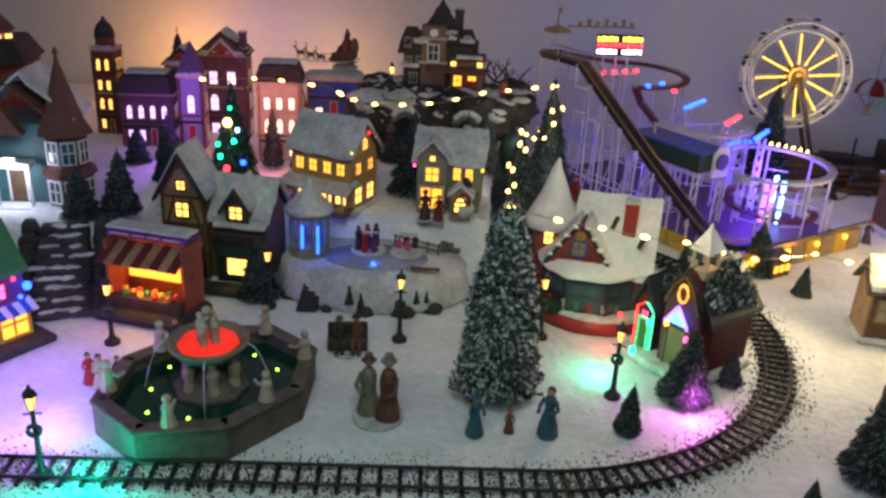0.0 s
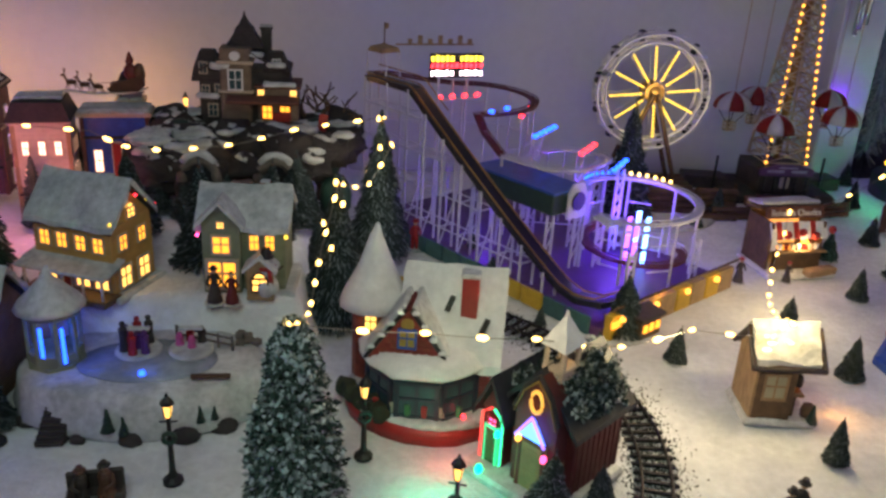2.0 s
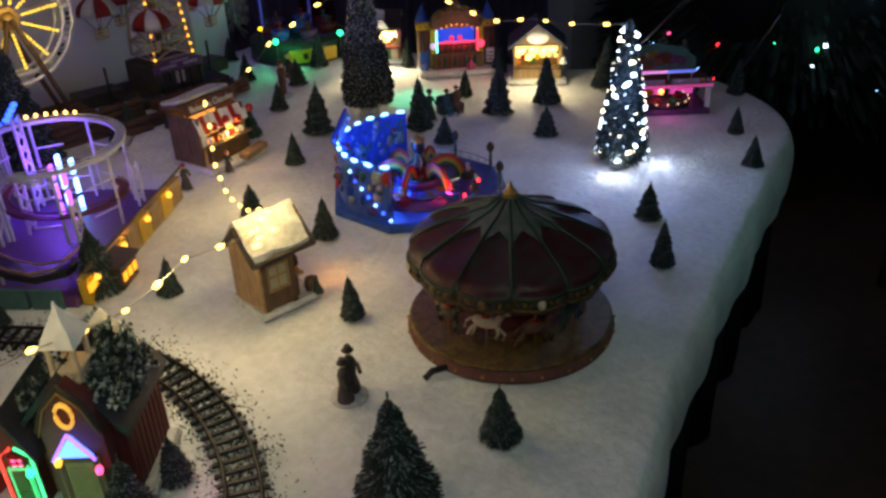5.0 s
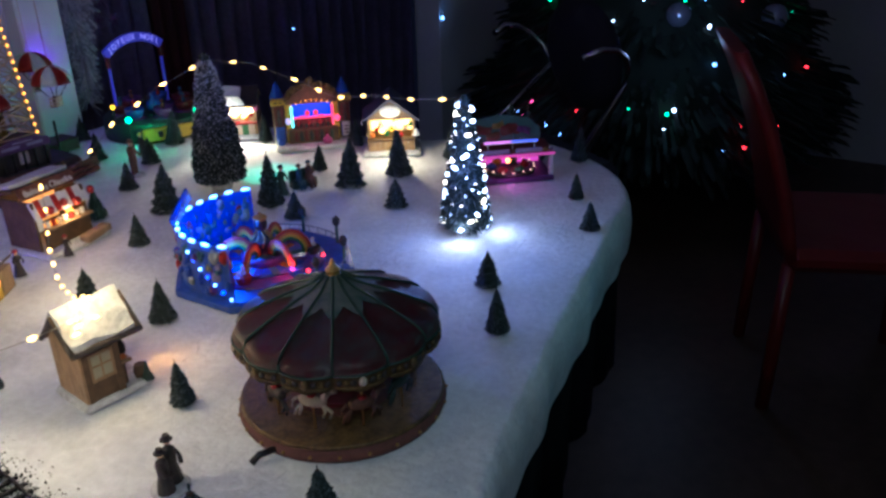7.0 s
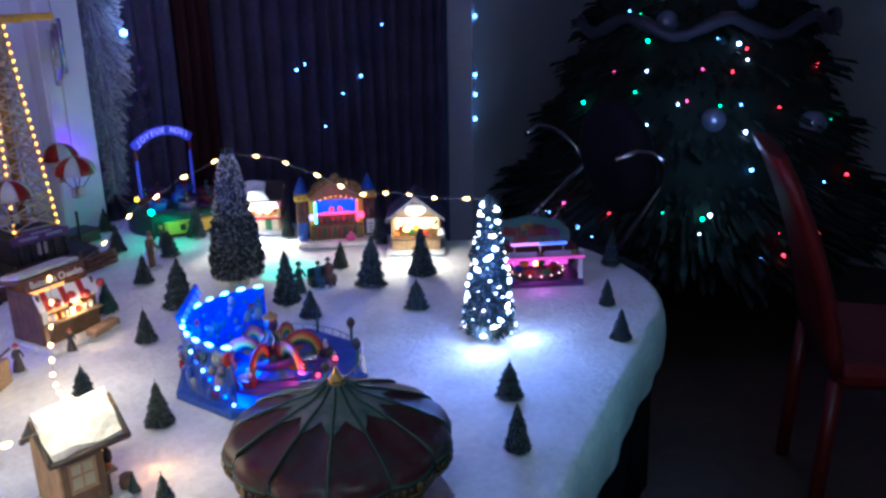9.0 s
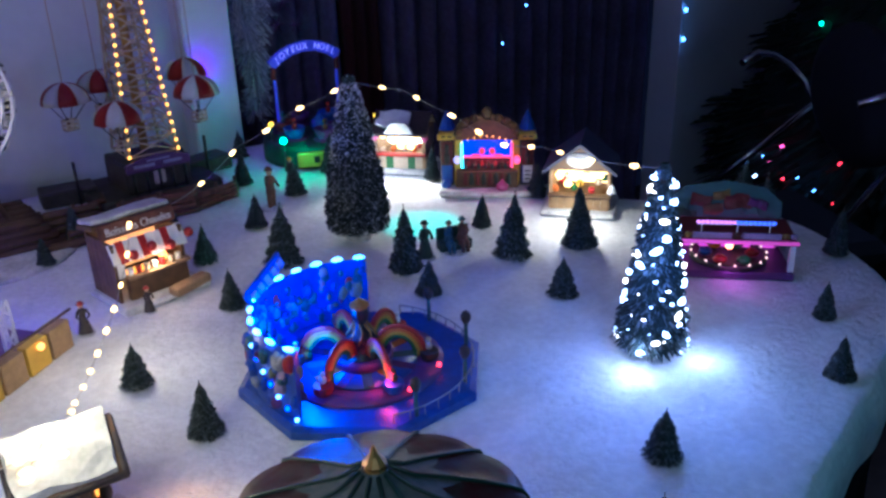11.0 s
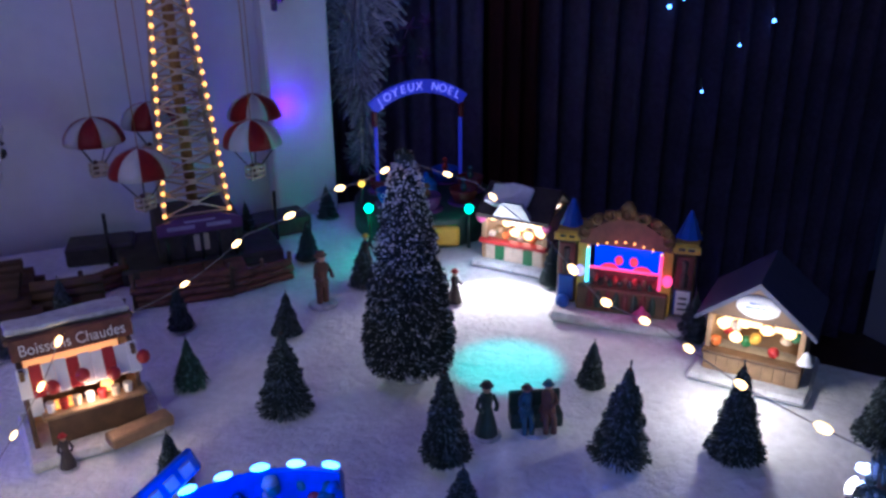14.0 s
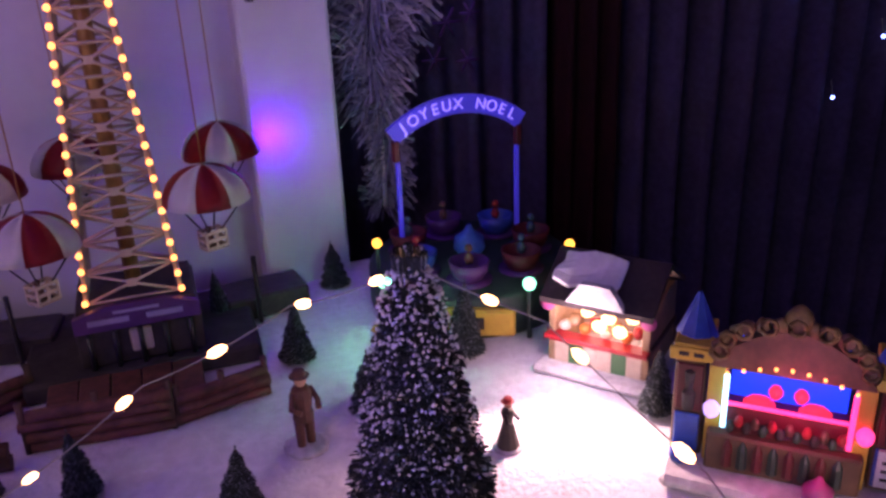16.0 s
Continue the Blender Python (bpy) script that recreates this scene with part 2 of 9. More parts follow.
STEEL = mat("white_steel", (0.62, 0.62, 0.66), 0.35, 0.1, vary=0.15, grain=60, bump=0.05)
FLESH = mat("resin_flesh", (0.50, 0.30, 0.20), 0.6, vary=0.2, grain=80, bump=0.1)
DKCLOTH = mat("dark_painted_resin", (0.045, 0.035, 0.03), 0.6, vary=0.5, grain=120, bump=0.4, spots=60)
BLUECLOTH = mat("blue_painted_resin", (0.03, 0.10, 0.14), 0.55, vary=0.3, grain=120, bump=0.3)
GREYCLOTH = mat("sage_painted_resin", (0.22, 0.21, 0.15), 0.6, vary=0.4, grain=120, bump=0.3, spots=60)
BROWNCLOTH = mat("brown_painted_resin", (0.14, 0.06, 0.035), 0.6, vary=0.4, grain=120, bump=0.3, spots=60)
WIRE = mat("clear_wire", (0.25, 0.24, 0.2), 0.3, vary=0.1, bump=0)
BRISTLE = needles("frosted_bristle", (0.020, 0.040, 0.036), (0.26, 0.31, 0.34), 0.28)
SPRUCE = needles("snow_tipped_bristle", (0.020, 0.036, 0.034), (0.55, 0.58, 0.64), 0.12)
BRISTLE2 = needles("green_bristle", (0.020, 0.075, 0.045), (0.25, 0.38, 0.34), 0.12)
FLOCK = needles("flocked_bristle", (0.045, 0.075, 0.055), (0.62, 0.68, 0.66), 0.55)
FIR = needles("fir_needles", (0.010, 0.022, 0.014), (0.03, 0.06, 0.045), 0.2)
FEATHER = needles("white_feather", (0.30, 0.31, 0.38), (0.5, 0.5, 0.56), 0.5)


def light_mat(name, colour, power):
    return mat(name, [c * 0.8 for c in colour], 0.4, bump=0, vary=0.1, glow=colour, power=power)


BULB = light_mat("bulb_warm_white", (1.0, 0.56, 0.14), 5.5)
BULBW = light_mat("bulb_cool_white", (0.55, 0.70, 1.0), 7)
TINWARM = light_mat("bulb_ivory_white", (1.0, 0.86, 0.62), 6)
AMBERLED = light_mat("bulb_amber", (1.0, 0.40, 0.05), 2.4)
YELLED = light_mat("led_yellow", (1.0, 0.62, 0.06), 1.5)
BLUELED = light_mat("led_blue", (0.015, 0.07, 1.0), 5)
ICELED = light_mat("led_ice_blue", (0.20, 0.45, 1.0), 5)
REDLED = light_mat("led_red", (1.0, 0.025, 0.04), 4)
GREENLED = light_mat("led_green", (0.03, 1.0, 0.40), 3)
PINKLED = light_mat("led_pink", (1.0, 0.08, 0.30), 2.5)
WINAMBER = light_mat("window_amber", (1.0, 0.36, 0.03), 1.6)
WINGOLD = light_mat("window_gold", (1.0, 0.50, 0.10), 1.8)
WINPINK = light_mat("window_rose", (1.0, 0.58, 0.42), 1.9)
WINLILAC = light_mat("window_lilac", (0.75, 0.50, 1.0), 1.3)
WINBLUE = light_mat("window_blue", (0.05, 0.12, 1.0), 1.6)
WINPALE = mat("window_frosted", (0.38, 0.36, 0.24), 0.3, vary=0.25, bump=0.1)
WINOCHRE = mat("window_ochre", (0.42, 0.28, 0.05), 0.3, vary=0.3, bump=0)
RIDEFLOOR = mat("ride_floor_paint", (0.16, 0.03, 0.16), 0.35, second=(0.05, 0.05, 0.22), grain=60, bump=0.15, spots=30)
WINDIM = mat("window_dark", (0.05, 0.09, 0.10), 0.15, vary=0.3, bump=0)
SIGNBLUE = light_mat("arch_sign_blue", (0.10, 0.10, 0.85), 0.12)
SIGNTEXT = light_mat("arch_sign_letters", (0.40, 0.36, 1.0), 0.5)
STAGEBLUE = light_mat("stage_blue_glow", (0.01, 0.08, 1.0), 0.7)
STAGEPINK = light_mat("stage_pink", (1.0, 0.06, 0.16), 1.6)


# ---------------- builders ----------------
def shape():
    return bmesh.new()


def put(bm, geom, m):
    bmesh.ops.transform(bm, matrix=m, verts=geom)


def box(bm, x, y, z, sx, sy, sz, rz=0, rx=0, ry=0, bevel=0.0, mi=0):
    """A block whose underside stands at z, bevelled where asked."""
    g = bmesh.ops.create_cube(bm, size=1)["verts"]
    put(bm, g, pose(x, y, z, rx, ry, rz) @ Matrix.Diagonal((sx, sy, sz, 1)) @ Matrix.Translation((0, 0, 0.5)))
    fs = {f for v in g for f in v.link_faces}
    for f in fs:
        f.material_index = mi
    if bevel:
        es = list({e for f in fs for e in f.edges})
        r = bmesh.ops.bevel(bm, geom=es, offset=bevel, segments=1, affect="EDGES")
        for f in r["faces"]:
            f.material_index = mi
    return bm


def cone(bm, x, y, z, r1, r2, h, n=14, rx=0, ry=0, rz=0, mi=0):
    g = bmesh.ops.create_cone(bm, cap_ends=True, segments=n, radius1=r1, radius2=max(r2, 1e-5), depth=h)["verts"]
    put(bm, g, pose(x, y, z, rx, ry, rz) @ Matrix.Translation((0, 0, h / 2)))
    for f in {f for v in g for f in v.link_faces}:
        f.material_index = mi
        f.smooth = len(f.verts) == 4 and n > 8
    return bm


def ball(bm, x, y, z, r, sx=1, sy=1, sz=1, n=8, mi=0):
    g = bmesh.ops.create_uvsphere(bm, u_segments=n, v_segments=max(4, n * 2 // 3), radius=r)["verts"]
    put(bm, g, Matrix.Translation((x, y, z)) @ Matrix.Diagonal((sx, sy, sz, 1)))
    for f in {f for v in g for f in v.link_faces}:
        f.material_index = mi
        f.smooth = True
    return bm


def tube(bm, pts, r, n=6, mi=0):
    """A round bar along a line of points."""
    pts = [Vector(p) for p in pts]
    rings = []
    for i, p in enumerate(pts):
        d = (pts[min(i + 1, len(pts) - 1)] - pts[max(i - 1, 0)]).normalized()
        a = d.orthogonal().normalized() if abs(d.z) > 0.95 else d.cross(Vector((0, 0, 1))).normalized()
        b = d.cross(a)
        rings.append([bm.verts.new(p + r * (math.cos(2 * math.pi * k / n) * a + math.sin(2 * math.pi * k / n) * b)) for k in range(n)])
    for s, t in zip(rings, rings[1:]):
        for k in range(n):
            f = bm.faces.new((s[k], s[(k + 1) % n], t[(k + 1) % n], t[k]))
            f.material_index, f.smooth = mi, True
    for ring in (rings[0], rings[-1]):
        bm.faces.new(ring).material_index = mi
    return bm


def lathe(bm, prof, n=20, mi=0, x=0, y=0, z=0, a0=0.0, wobble=0.0):
    """Turns a profile of (radius, height) round the upright axis."""
    rings = []
    for r, h in prof:
        ring = []
        for k in range(n):
            a = a0 + 2 * math.pi * k / n
            q = r * (1 + (wobble if k % 2 else 0))
            ring.append(bm.verts.new((x + q * math.cos(a), y + q * math.sin(a), z + h)))
        rings.append(ring)
    for s, t in zip(rings, rings[1:]):
        for k in range(n):
            f = bm.faces.new((s[k], s[(k + 1) % n], t[(k + 1) % n], t[k]))
            f.material_index, f.smooth = mi, n > 10
    for ring in (rings[0], rings[-1]):
        bm.faces.new(ring).material_index = mi
    return bm


def prism(bm, pts, y0, y1, mi=0):
    """A flat outline (x, z) drawn out from y0 to y1."""
    a = [bm.verts.new((x, y0, z)) for x, z in pts]
    b = [bm.verts.new((x, y1, z)) for x, z in pts]
    n = len(pts)
    bm.faces.new(a).material_index = mi
    bm.faces.new(b[::-1]).material_index = mi
    for i in range(n):
        bm.faces.new((a[i], b[i], b[(i + 1) % n], a[(i + 1) % n])).material_index = mi
    return bm


def slab_roof(bm, w, d, z, rise, thick, over=0.006, mi=0):
    """Two sloping slabs that meet at a ridge along y."""
    hw = w / 2 + over
    k = rise / (w / 2)
    zo = z - k * over
    pts = [(-hw, zo), (0, z + rise), (hw, zo), (hw, zo + thick), (0, z + rise + thick * 1.1), (-hw, zo + thick)]
    return prism(bm, pts, -d / 2 - over, d / 2 + over, mi)


def ribbon_bar(line, width, thick):
    """A flat strip along a line in the xz plane."""
    bm = shape()
    rows = [[bm.verts.new((x, y + sy * width / 2, z + dz)) for sy, dz in ((-1, 0), (1, 0), (1, thick), (-1, thick))] for x, y, z in line]
    for p, q in zip(rows, rows[1:]):
        for j in range(4):
            bm.faces.new((p[j], p[(j + 1) % 4], q[(j + 1) % 4], q[j]))
    bm.faces.new(rows[0]), bm.faces.new(rows[-1])
    return bm


def lumpy(bm, amount, scale, seed=0.0):
    """Uneven surface for snow, rock and cloth."""
    if len(bm.verts) < 40:
        bmesh.ops.subdivide_edges(bm, edges=[e for e in bm.edges if e.calc_length() > 0.004], cuts=3, use_grid_fill=True)
    for v in bm.verts:
        n = noise.noise_vector(v.co * scale + Vector((seed, seed, seed)))
        v.co += n * amount
    return bm


def finish(bm, name):
    bmesh.ops.recalc_face_normals(bm, faces=bm.faces)
    me = bpy.data.meshes.new(name)
    bm.to_mesh(me)
    bm.free()
    return me


def part(name, bm, material, parent, label="", m=None):
    """One mesh object under a thing or a part."""
    me = bm if isinstance(bm, bpy.types.Mesh) else finish(bm, name)
    if not me.materials:
        for k in material if isinstance(material, (list, tuple)) else [material]:
            me.materials.append(k)
    ob = new(name, me)
    ob.parent = parent
    if m is not None:
        ob.matrix_basis = m
    if label:
        ob["label"] = label
    return ob


def solo(name, bm, material, label, category, x=0, y=0, z=0, rz=0, group="", kind=""):
    """A thing that is one mesh."""
    me = finish(bm, name)
    for k in material if isinstance(material, (list, tuple)) else [material]:
        me.materials.append(k)
    ob = new(name, me)
    ob.matrix_basis = pose(x, y, z, 0, 0, rz)
    return tagged(ob, label, category, group, kind)


def thing(name, label, category, x, y, z=0.0, rz=0, group=""):
    ob = new(name)
    ob.empty_display_size = 0.02
    ob.matrix_basis = pose(x, y, z, 0, 0, rz)
    return tagged(ob, label, category, group)


# ---------------- room ----------------
def struct(name, bm, material, label):
    return tagged(solo(name, bm, material, label, "structure"), kind="structure")


FL = -0.75
struct("floor", box(shape(), 1.3, 0.4, FL - 0.1, 6.6, 4.6, 0.1), FLOOR, "dark wooden room floor in deep shade")
struct("ceiling", box(shape(), 1.3, 0.4, 1.75, 6.6, 4.6, 0.1), CEIL, "plain pale ceiling above the table")
struct("wall_north", box(shape(), -0.265, 2.31, FL, 3.47, 0.12, 2.5), WALL, "pale painted wall behind the village table")
struct("wall_pier", box(shape(), 1.415, 2.285, FL, 0.11, 0.17, 2.5, bevel=0.004), WALL, "pale narrow pier beside the dark curtains")
struct("wall_recess", box(shape(), 2.33, 2.50, FL, 1.72, 0.1, 2.5), BLACKCLOTH, "night-dark window recess behind the curtains")
struct("wall_north_2", box(shape(), 3.87, 2.31, FL, 1.3, 0.12, 2.5), WALL, "pale wall beside the room tree")
struct("wall_east", box(shape(), 4.55, 0.4, FL, 0.1, 4.4, 2.5), WALL, "pale far wall of the dark room")
struct("wall_west", box(shape(), -1.95, 0.4, FL, 0.1, 4.4, 2.5), WALL, "plain wall at the far end of the table")
struct("wall_south", box(shape(), 1.3, -1.75, FL, 6.6, 0.1, 2.5), WALL, "plain wall behind the viewer")


def curtain(x0, x1, y, material, label, folds, depth):
    bm = shape()
    n = folds * 8
    rows = []
    for z in (FL + 0.02, 0.0, 0.5, 1.1, 1.72):
        row = []
        for k in range(n + 1):
            u = k / n
            w = depth * math.sin(2 * math.pi * folds * u + 0.5 * math.sin(7 * u + z)) + 0.3 * depth * math.sin(11 * u + 2 * z)
            row.append(bm.verts.new((x0 + (x1 - x0) * u, y + w, z)))
        rows.append(row)
    for a, b in zip(rows, rows[1:]):
        for k in range(n):
            bm.faces.new((a[k], a[k + 1], b[k + 1], b[k])).smooth = True
    bmesh.ops.solidify(bm, geom=bm.faces[:], thickness=0.004)
    return solo("curtain", bm, material, label, "curtain")


curtain(1.50, 1.86, 2.38, CURTAIN, "heavy dark curtain beside the wall pier", 6, 0.022)
curtain(1.86, 1.98, 2.36, RED_DRAPE, "narrow dark red curtain strip", 3, 0.014)
curtain(1.98, 3.18, 2.38, CURTAIN, "wide heavy dark curtain over the window", 16, 0.026)

# small points of light before the curtains; those on the cloth stand for bulb reflections
for i, (x, z) in enumerate([(2.30, 0.30), (2.34, 0.315), (2.52, 0.20), (2.62, 0.25), (2.42, 0.10), (2.75, 0.42)]):
    b = thing("fairy_light", "tiny cold white point in place of a bulb's reflection", "fairy light", x, 2.335, z, group="fairy lights on the curtain")
    part("bulb", ball(shape(), 0, 0, 0, 0.0035 if i % 3 else 0.005, n=6), ICELED, b)
    part("wire", tube(shape(), [(0, 0, 0), (0.003, 0.012, 0.03)], 0.0012, 4), WIRE, b)
for z in (0.62, 0.43, 0.20, 0.12, 0.02):
    b = thing("fairy_light", "tiny cold white fairy light at the curtain's edge", "fairy light", 3.22, 2.235, z, group="fairy lights on the curtain")
    part("bulb", ball(shape(), 0, 0, 0, 0.008, n=6), ICELED, b)
    part("wire", tube(shape(), [(0, 0, 0), (0, 0.012, 0.10)], 0.0015, 4), WIRE, b)

# ---------------- table and snow ----------------
def smooth(v, a, b):
    t = min(1.0, max(0.0, (v - a) / (b - a)))
    return t * t * (3 - 2 * t)


def front_edge(x):
    y = 0.662 + 0.18 * (min(x, 1.6) - 0.716) + 0.032 * smooth(x, 0.6, 1.0)
    if x > 1.6:
        u = min(1.0, (x - 1.6) / 0.35)
        y += 0.45 * (1 - math.sqrt(max(0.0, 1 - u * u)))
    return y


def right_edge(y):
    """The end of the sheet: round at the front, then close behind the stalls."""
    return 1.949 - 0.155 * smooth(y, 1.20, 1.48) - 0.055 * smooth(y, 1.48, 1.80) + 0.02 * smooth(y, 1.85, 2.1)


def tuck(x, y):
    """Draws the sheet's end in to its right edge."""
    return x if x < 1.4 else 1.4 + (x - 1.4) * (right_edge(y) - 1.4) / 0.549


def ground(x, y):
    p1 = smooth(-x, 0.40, 0.45) * smooth(y, 1.20, 1.27) * 0.085
    p2 = smooth(y, 1.47, 1.55) * smooth(-x, -0.24, -0.18) * 0.045
    p3 = smooth(x, -0.23, -0.20) * smooth(-x, -0.175, -0.14) * smooth(y, 1.315, 1.345) * 0.10
    return max(p1, p2, p3)


bm = shape()
NX, NY = 220, 120
grid = []
for i in range(NX + 1):
    u = i / NX
    x = -1.25 + 3.199 * (u if u < 0.9 else 0.9 + 0.1 * math.sin((u - 0.9) * 5 * math.pi))
    yf = front_edge(x)
    col = []
    wave = 0.008 * math.sin(23 * x) + 0.006 * math.sin(51 * x + 1)
    out = smooth(x, 1.55, 1.95)
    for dz, dy in ((-0.10, -0.016), (-0.07, -0.019), (-0.045, -0.019), (-0.024, -0.016), (-0.010, -0.010), (-0.003, -0.004)):
        w = wave * min(-dz, 0.06) * 6
        col.append(bm.verts.new((x - (dy + w) * 0.8 * out, yf + (dy + w) * (1 - 0.6 * out), dz)))
    for j in range(NY + 1):
        y = yf + (2.235 - yf) * j / NY
        h = ground(x, y) + 0.0022 * noise.noise((x * 9, y * 9, 0)) + 0.0012 * noise.noise((x * 45, y * 45, 3)) - 0.001
        col.append(bm.verts.new((tuck(x, y), y, h)))
    grid.append(col)
for a, b in zip(grid, grid[1:]):
    for j in range(len(a) - 1):
        bm.faces.new((a[j], b[j], b[j + 1], a[j + 1])).smooth = True
tagged(solo("snow_ground", bm, SNOW, "white fleece snow sheet draped over the display table", "snow cloth"), kind="structure")

t = thing("table", "dark wooden display table under the snow sheet", "table", 0.3, 1.4, FL)
bm = shape()
outline = [(-1.5, -0.85)] + [(x - 0.3, front_edge(x) - 1.4 + 0.02) for x in (-1.2, 0, 0.8, 1.4, 1.6, 1.7, 1.8, 1.86, 1.9)] + [(right_edge(y) - 0.32, y - 1.4) for y in (1.25, 1.4, 1.6, 1.9, 2.2)] + [(-1.5, 0.8)]
lo = [bm.verts.new((x, y, 0.69)) for x, y in outline]
hi = [bm.verts.new((x, y, 0.735)) for x, y in outline]
bm.faces.new(lo[::-1]), bm.faces.new(hi)
for k in range(len(lo)):
    bm.faces.new((lo[k], lo[(k + 1) % len(lo)], hi[(k + 1) % len(lo)], hi[k]))
part("tabletop", bm, TABLE, t)
bm = shape()
rows = []
for k in range(121):
    x = -1.2 + 3.1 * k / 120
    w = 0.012 * math.sin(34 * x) + 0.006 * math.sin(71 * x)
    rows.append([bm.verts.new((x - 0.3, front_edge(x) - 1.4 + 0.004 + w * q, z)) for q, z in ((0, 0.735), (0.5, 0.60), (1, 0.40))])
for a, b in zip(rows, rows[1:]):
    for j in range(2):
        bm.faces.new((a[j], b[j], b[j + 1], a[j + 1])).smooth = True
bmesh.ops.solidify(bm, geom=bm.faces[:], thickness=0.003)
part("table_skirt", bm, BLACKCLOTH, t, "dark hanging table skirt")
for x, y in ((1.35, -0.30), (1.35, 0.65), (-1.3, -0.55), (-1.3, 0.65), (0.0, -0.5)):
    part("leg", box(shape(), x, y, 0, 0.06, 0.06, 0.70, bevel=0.006), TABLE, t)


# ---------------- chairs, room tree and the dark end of the room ----------------
def chair(x, y, rz, label):
    c = thing("dining_chair", label, "chair", x, y, FL, rz, group="dining chairs")
    bm = shape()
    rows = []
    for u in range(9):
        z = 0.44 + 0.062 * u
        y = -0.195 - 0.008 * u - 0.0016 * u * u
        hw = 0.215 - 0.004 * u - (0.02 if u == 8 else 0)
        rows.append([bm.verts.new((sx * hw, y + sy, z)) for sx, sy in ((-1, 0.010), (-0.8, 0.020), (0.8, 0.020), (1, 0.010), (1, -0.010), (0.8, -0.018), (-0.8, -0.018), (-1, -0.010))])
    for p, q in zip(rows, rows[1:]):
        for k in range(8):
            bm.faces.new((p[k], p[(k + 1) % 8], q[(k + 1) % 8], q[k])).smooth = True
    bm.faces.new(rows[0]), bm.faces.new(rows[-1])
    part("backrest", bm, CHAIR, c)
    part("seat", lumpy(box(shape(), 0, 0.02, 0.41, 0.44, 0.44, 0.06, bevel=0.02), 0.003, 9), CHAIR, c)
    for lx, ly in ((-0.18, -0.19), (0.18, -0.19), (-0.18, 0.20), (0.18, 0.20)):
        bm = shape()
        tube(bm, [(lx * 1.06, ly * 1.08, 0.0), (lx, ly, 0.42)], 0.018, 8)
        part("leg", bm, CHAIR, c)
    return c


chair(2.50, 0.53, 203, "tall-backed red leather dining chair standing in the dark")
chair(2.92, -0.05, 215, "red leather dining chair farther along in the dark")

c = thing("round_chair", "black round-backed armchair with curved chrome arms", "armchair", 2.70, 1.39, FL, 60)
bm = shape()
lathe(bm, [(0.02, -0.045), (0.13, -0.04), (0.175, -0.015), (0.18, 0.01), (0.15, 0.035), (0.02, 0.045)], 28)
bmesh.ops.transform(bm, matrix=pose(0, 0, 0.79, 82, 0, 0), verts=bm.verts)
part("backrest", bm, BLACKCLOTH, c)
part("seat", box(shape(), 0, 0.2, 0.42, 0.42, 0.42, 0.07, bevel=0.025), BLACKCLOTH, c)
for s in (-1, 1):
    pts = [(s * 0.26, 0.28, 0.45)] + [(s * (0.17 + 0.09 * math.sin(a)), 0.10 - 0.12 * math.cos(a), 0.70 + 0.16 * math.sin(a * 0.9)) for a in (0.2, 0.6, 1.0, 1.4, 1.8, 2.3)]
    part("armrest", tube(shape(), pts, 0.010, 8), CHROME, c)
part("column", cone(shape(), 0, 0.15, 0.03, 0.03, 0.025, 0.40), CHROME, c)
part("foot", cone(shape(), 0, 0.15, 0, 0.22, 0.05, 0.04, 24), CHROME, c)


def bristle_mesh(name, h, r, rings, per, length, width, droop, seed, r_top=0.12, fat=1.0, material=None, bulge=0.85):
    """Crown of thin bristles in whorls round a stem, drooping outward, with uneven tips."""
    rnd = random.Random(seed)
    verts, faces = [], []
    for i in range(rings):
        f = i / (rings - 1)
        rr = r * ((1 - f) ** bulge * (1 - r_top) + r_top * (1 - f * 0.7)) * (0.82 + 0.34 * rnd.random())
        for k in range(max(5, int(per * (0.35 + 0.65 * (1 - f))))):
            a = rnd.random() * 2 * math.pi
            q = rr * (0.72 + 0.36 * rnd.random())
            z0 = h * f * 0.97 + rnd.uniform(-0.5, 0.5) * h / rings
            inner = q * (1 - length)
            z1 = z0 - droop * q * (0.4 + rnd.random()) + (0.06 * h if f > 0.97 else 0)
            ca, sa = math.cos(a), math.sin(a)
            w = width * (0.6 + 0.8 * rnd.random())
            b = len(verts)
            verts += [(inner * ca, inner * sa, z0), (q * ca - w * sa, q * sa + w * ca, z1 + w * 0.4), (q * ca * 1.03, q * sa * 1.03, z1 - w * fat), (q * ca + w * sa, q * sa - w * ca, z1 + w * 0.3)]
            faces += [(b, b + 1, b + 2), (b, b + 2, b + 3), (b, b + 3, b + 1), (b + 1, b + 3, b + 2)]
    me = bpy.data.meshes.new(name)
    me.from_pydata(verts, [], faces)
    me.materials.append(material or BRISTLE)
    return me


x = thing("christmas_tree", "large dark decorated room fir with small coloured lights", "christmas tree", 3.72, 1.50, FL)
part("trunk", cone(shape(), 0, 0, 0, 0.05, 0.03, 0.5), LOG, x)
# dark solid core added so the crown does not show through
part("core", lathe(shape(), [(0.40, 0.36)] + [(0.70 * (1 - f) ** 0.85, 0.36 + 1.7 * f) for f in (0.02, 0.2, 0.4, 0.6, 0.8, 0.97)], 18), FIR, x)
part("crown", bristle_mesh("crown", 1.75, 0.72, 84, 420, 0.34, 0.008, 0.10, 5, 0.06, 1.6, FIR), FIR, x, m=Matrix.Translation((0, 0, 0.35)))
rnd = random.Random(11)
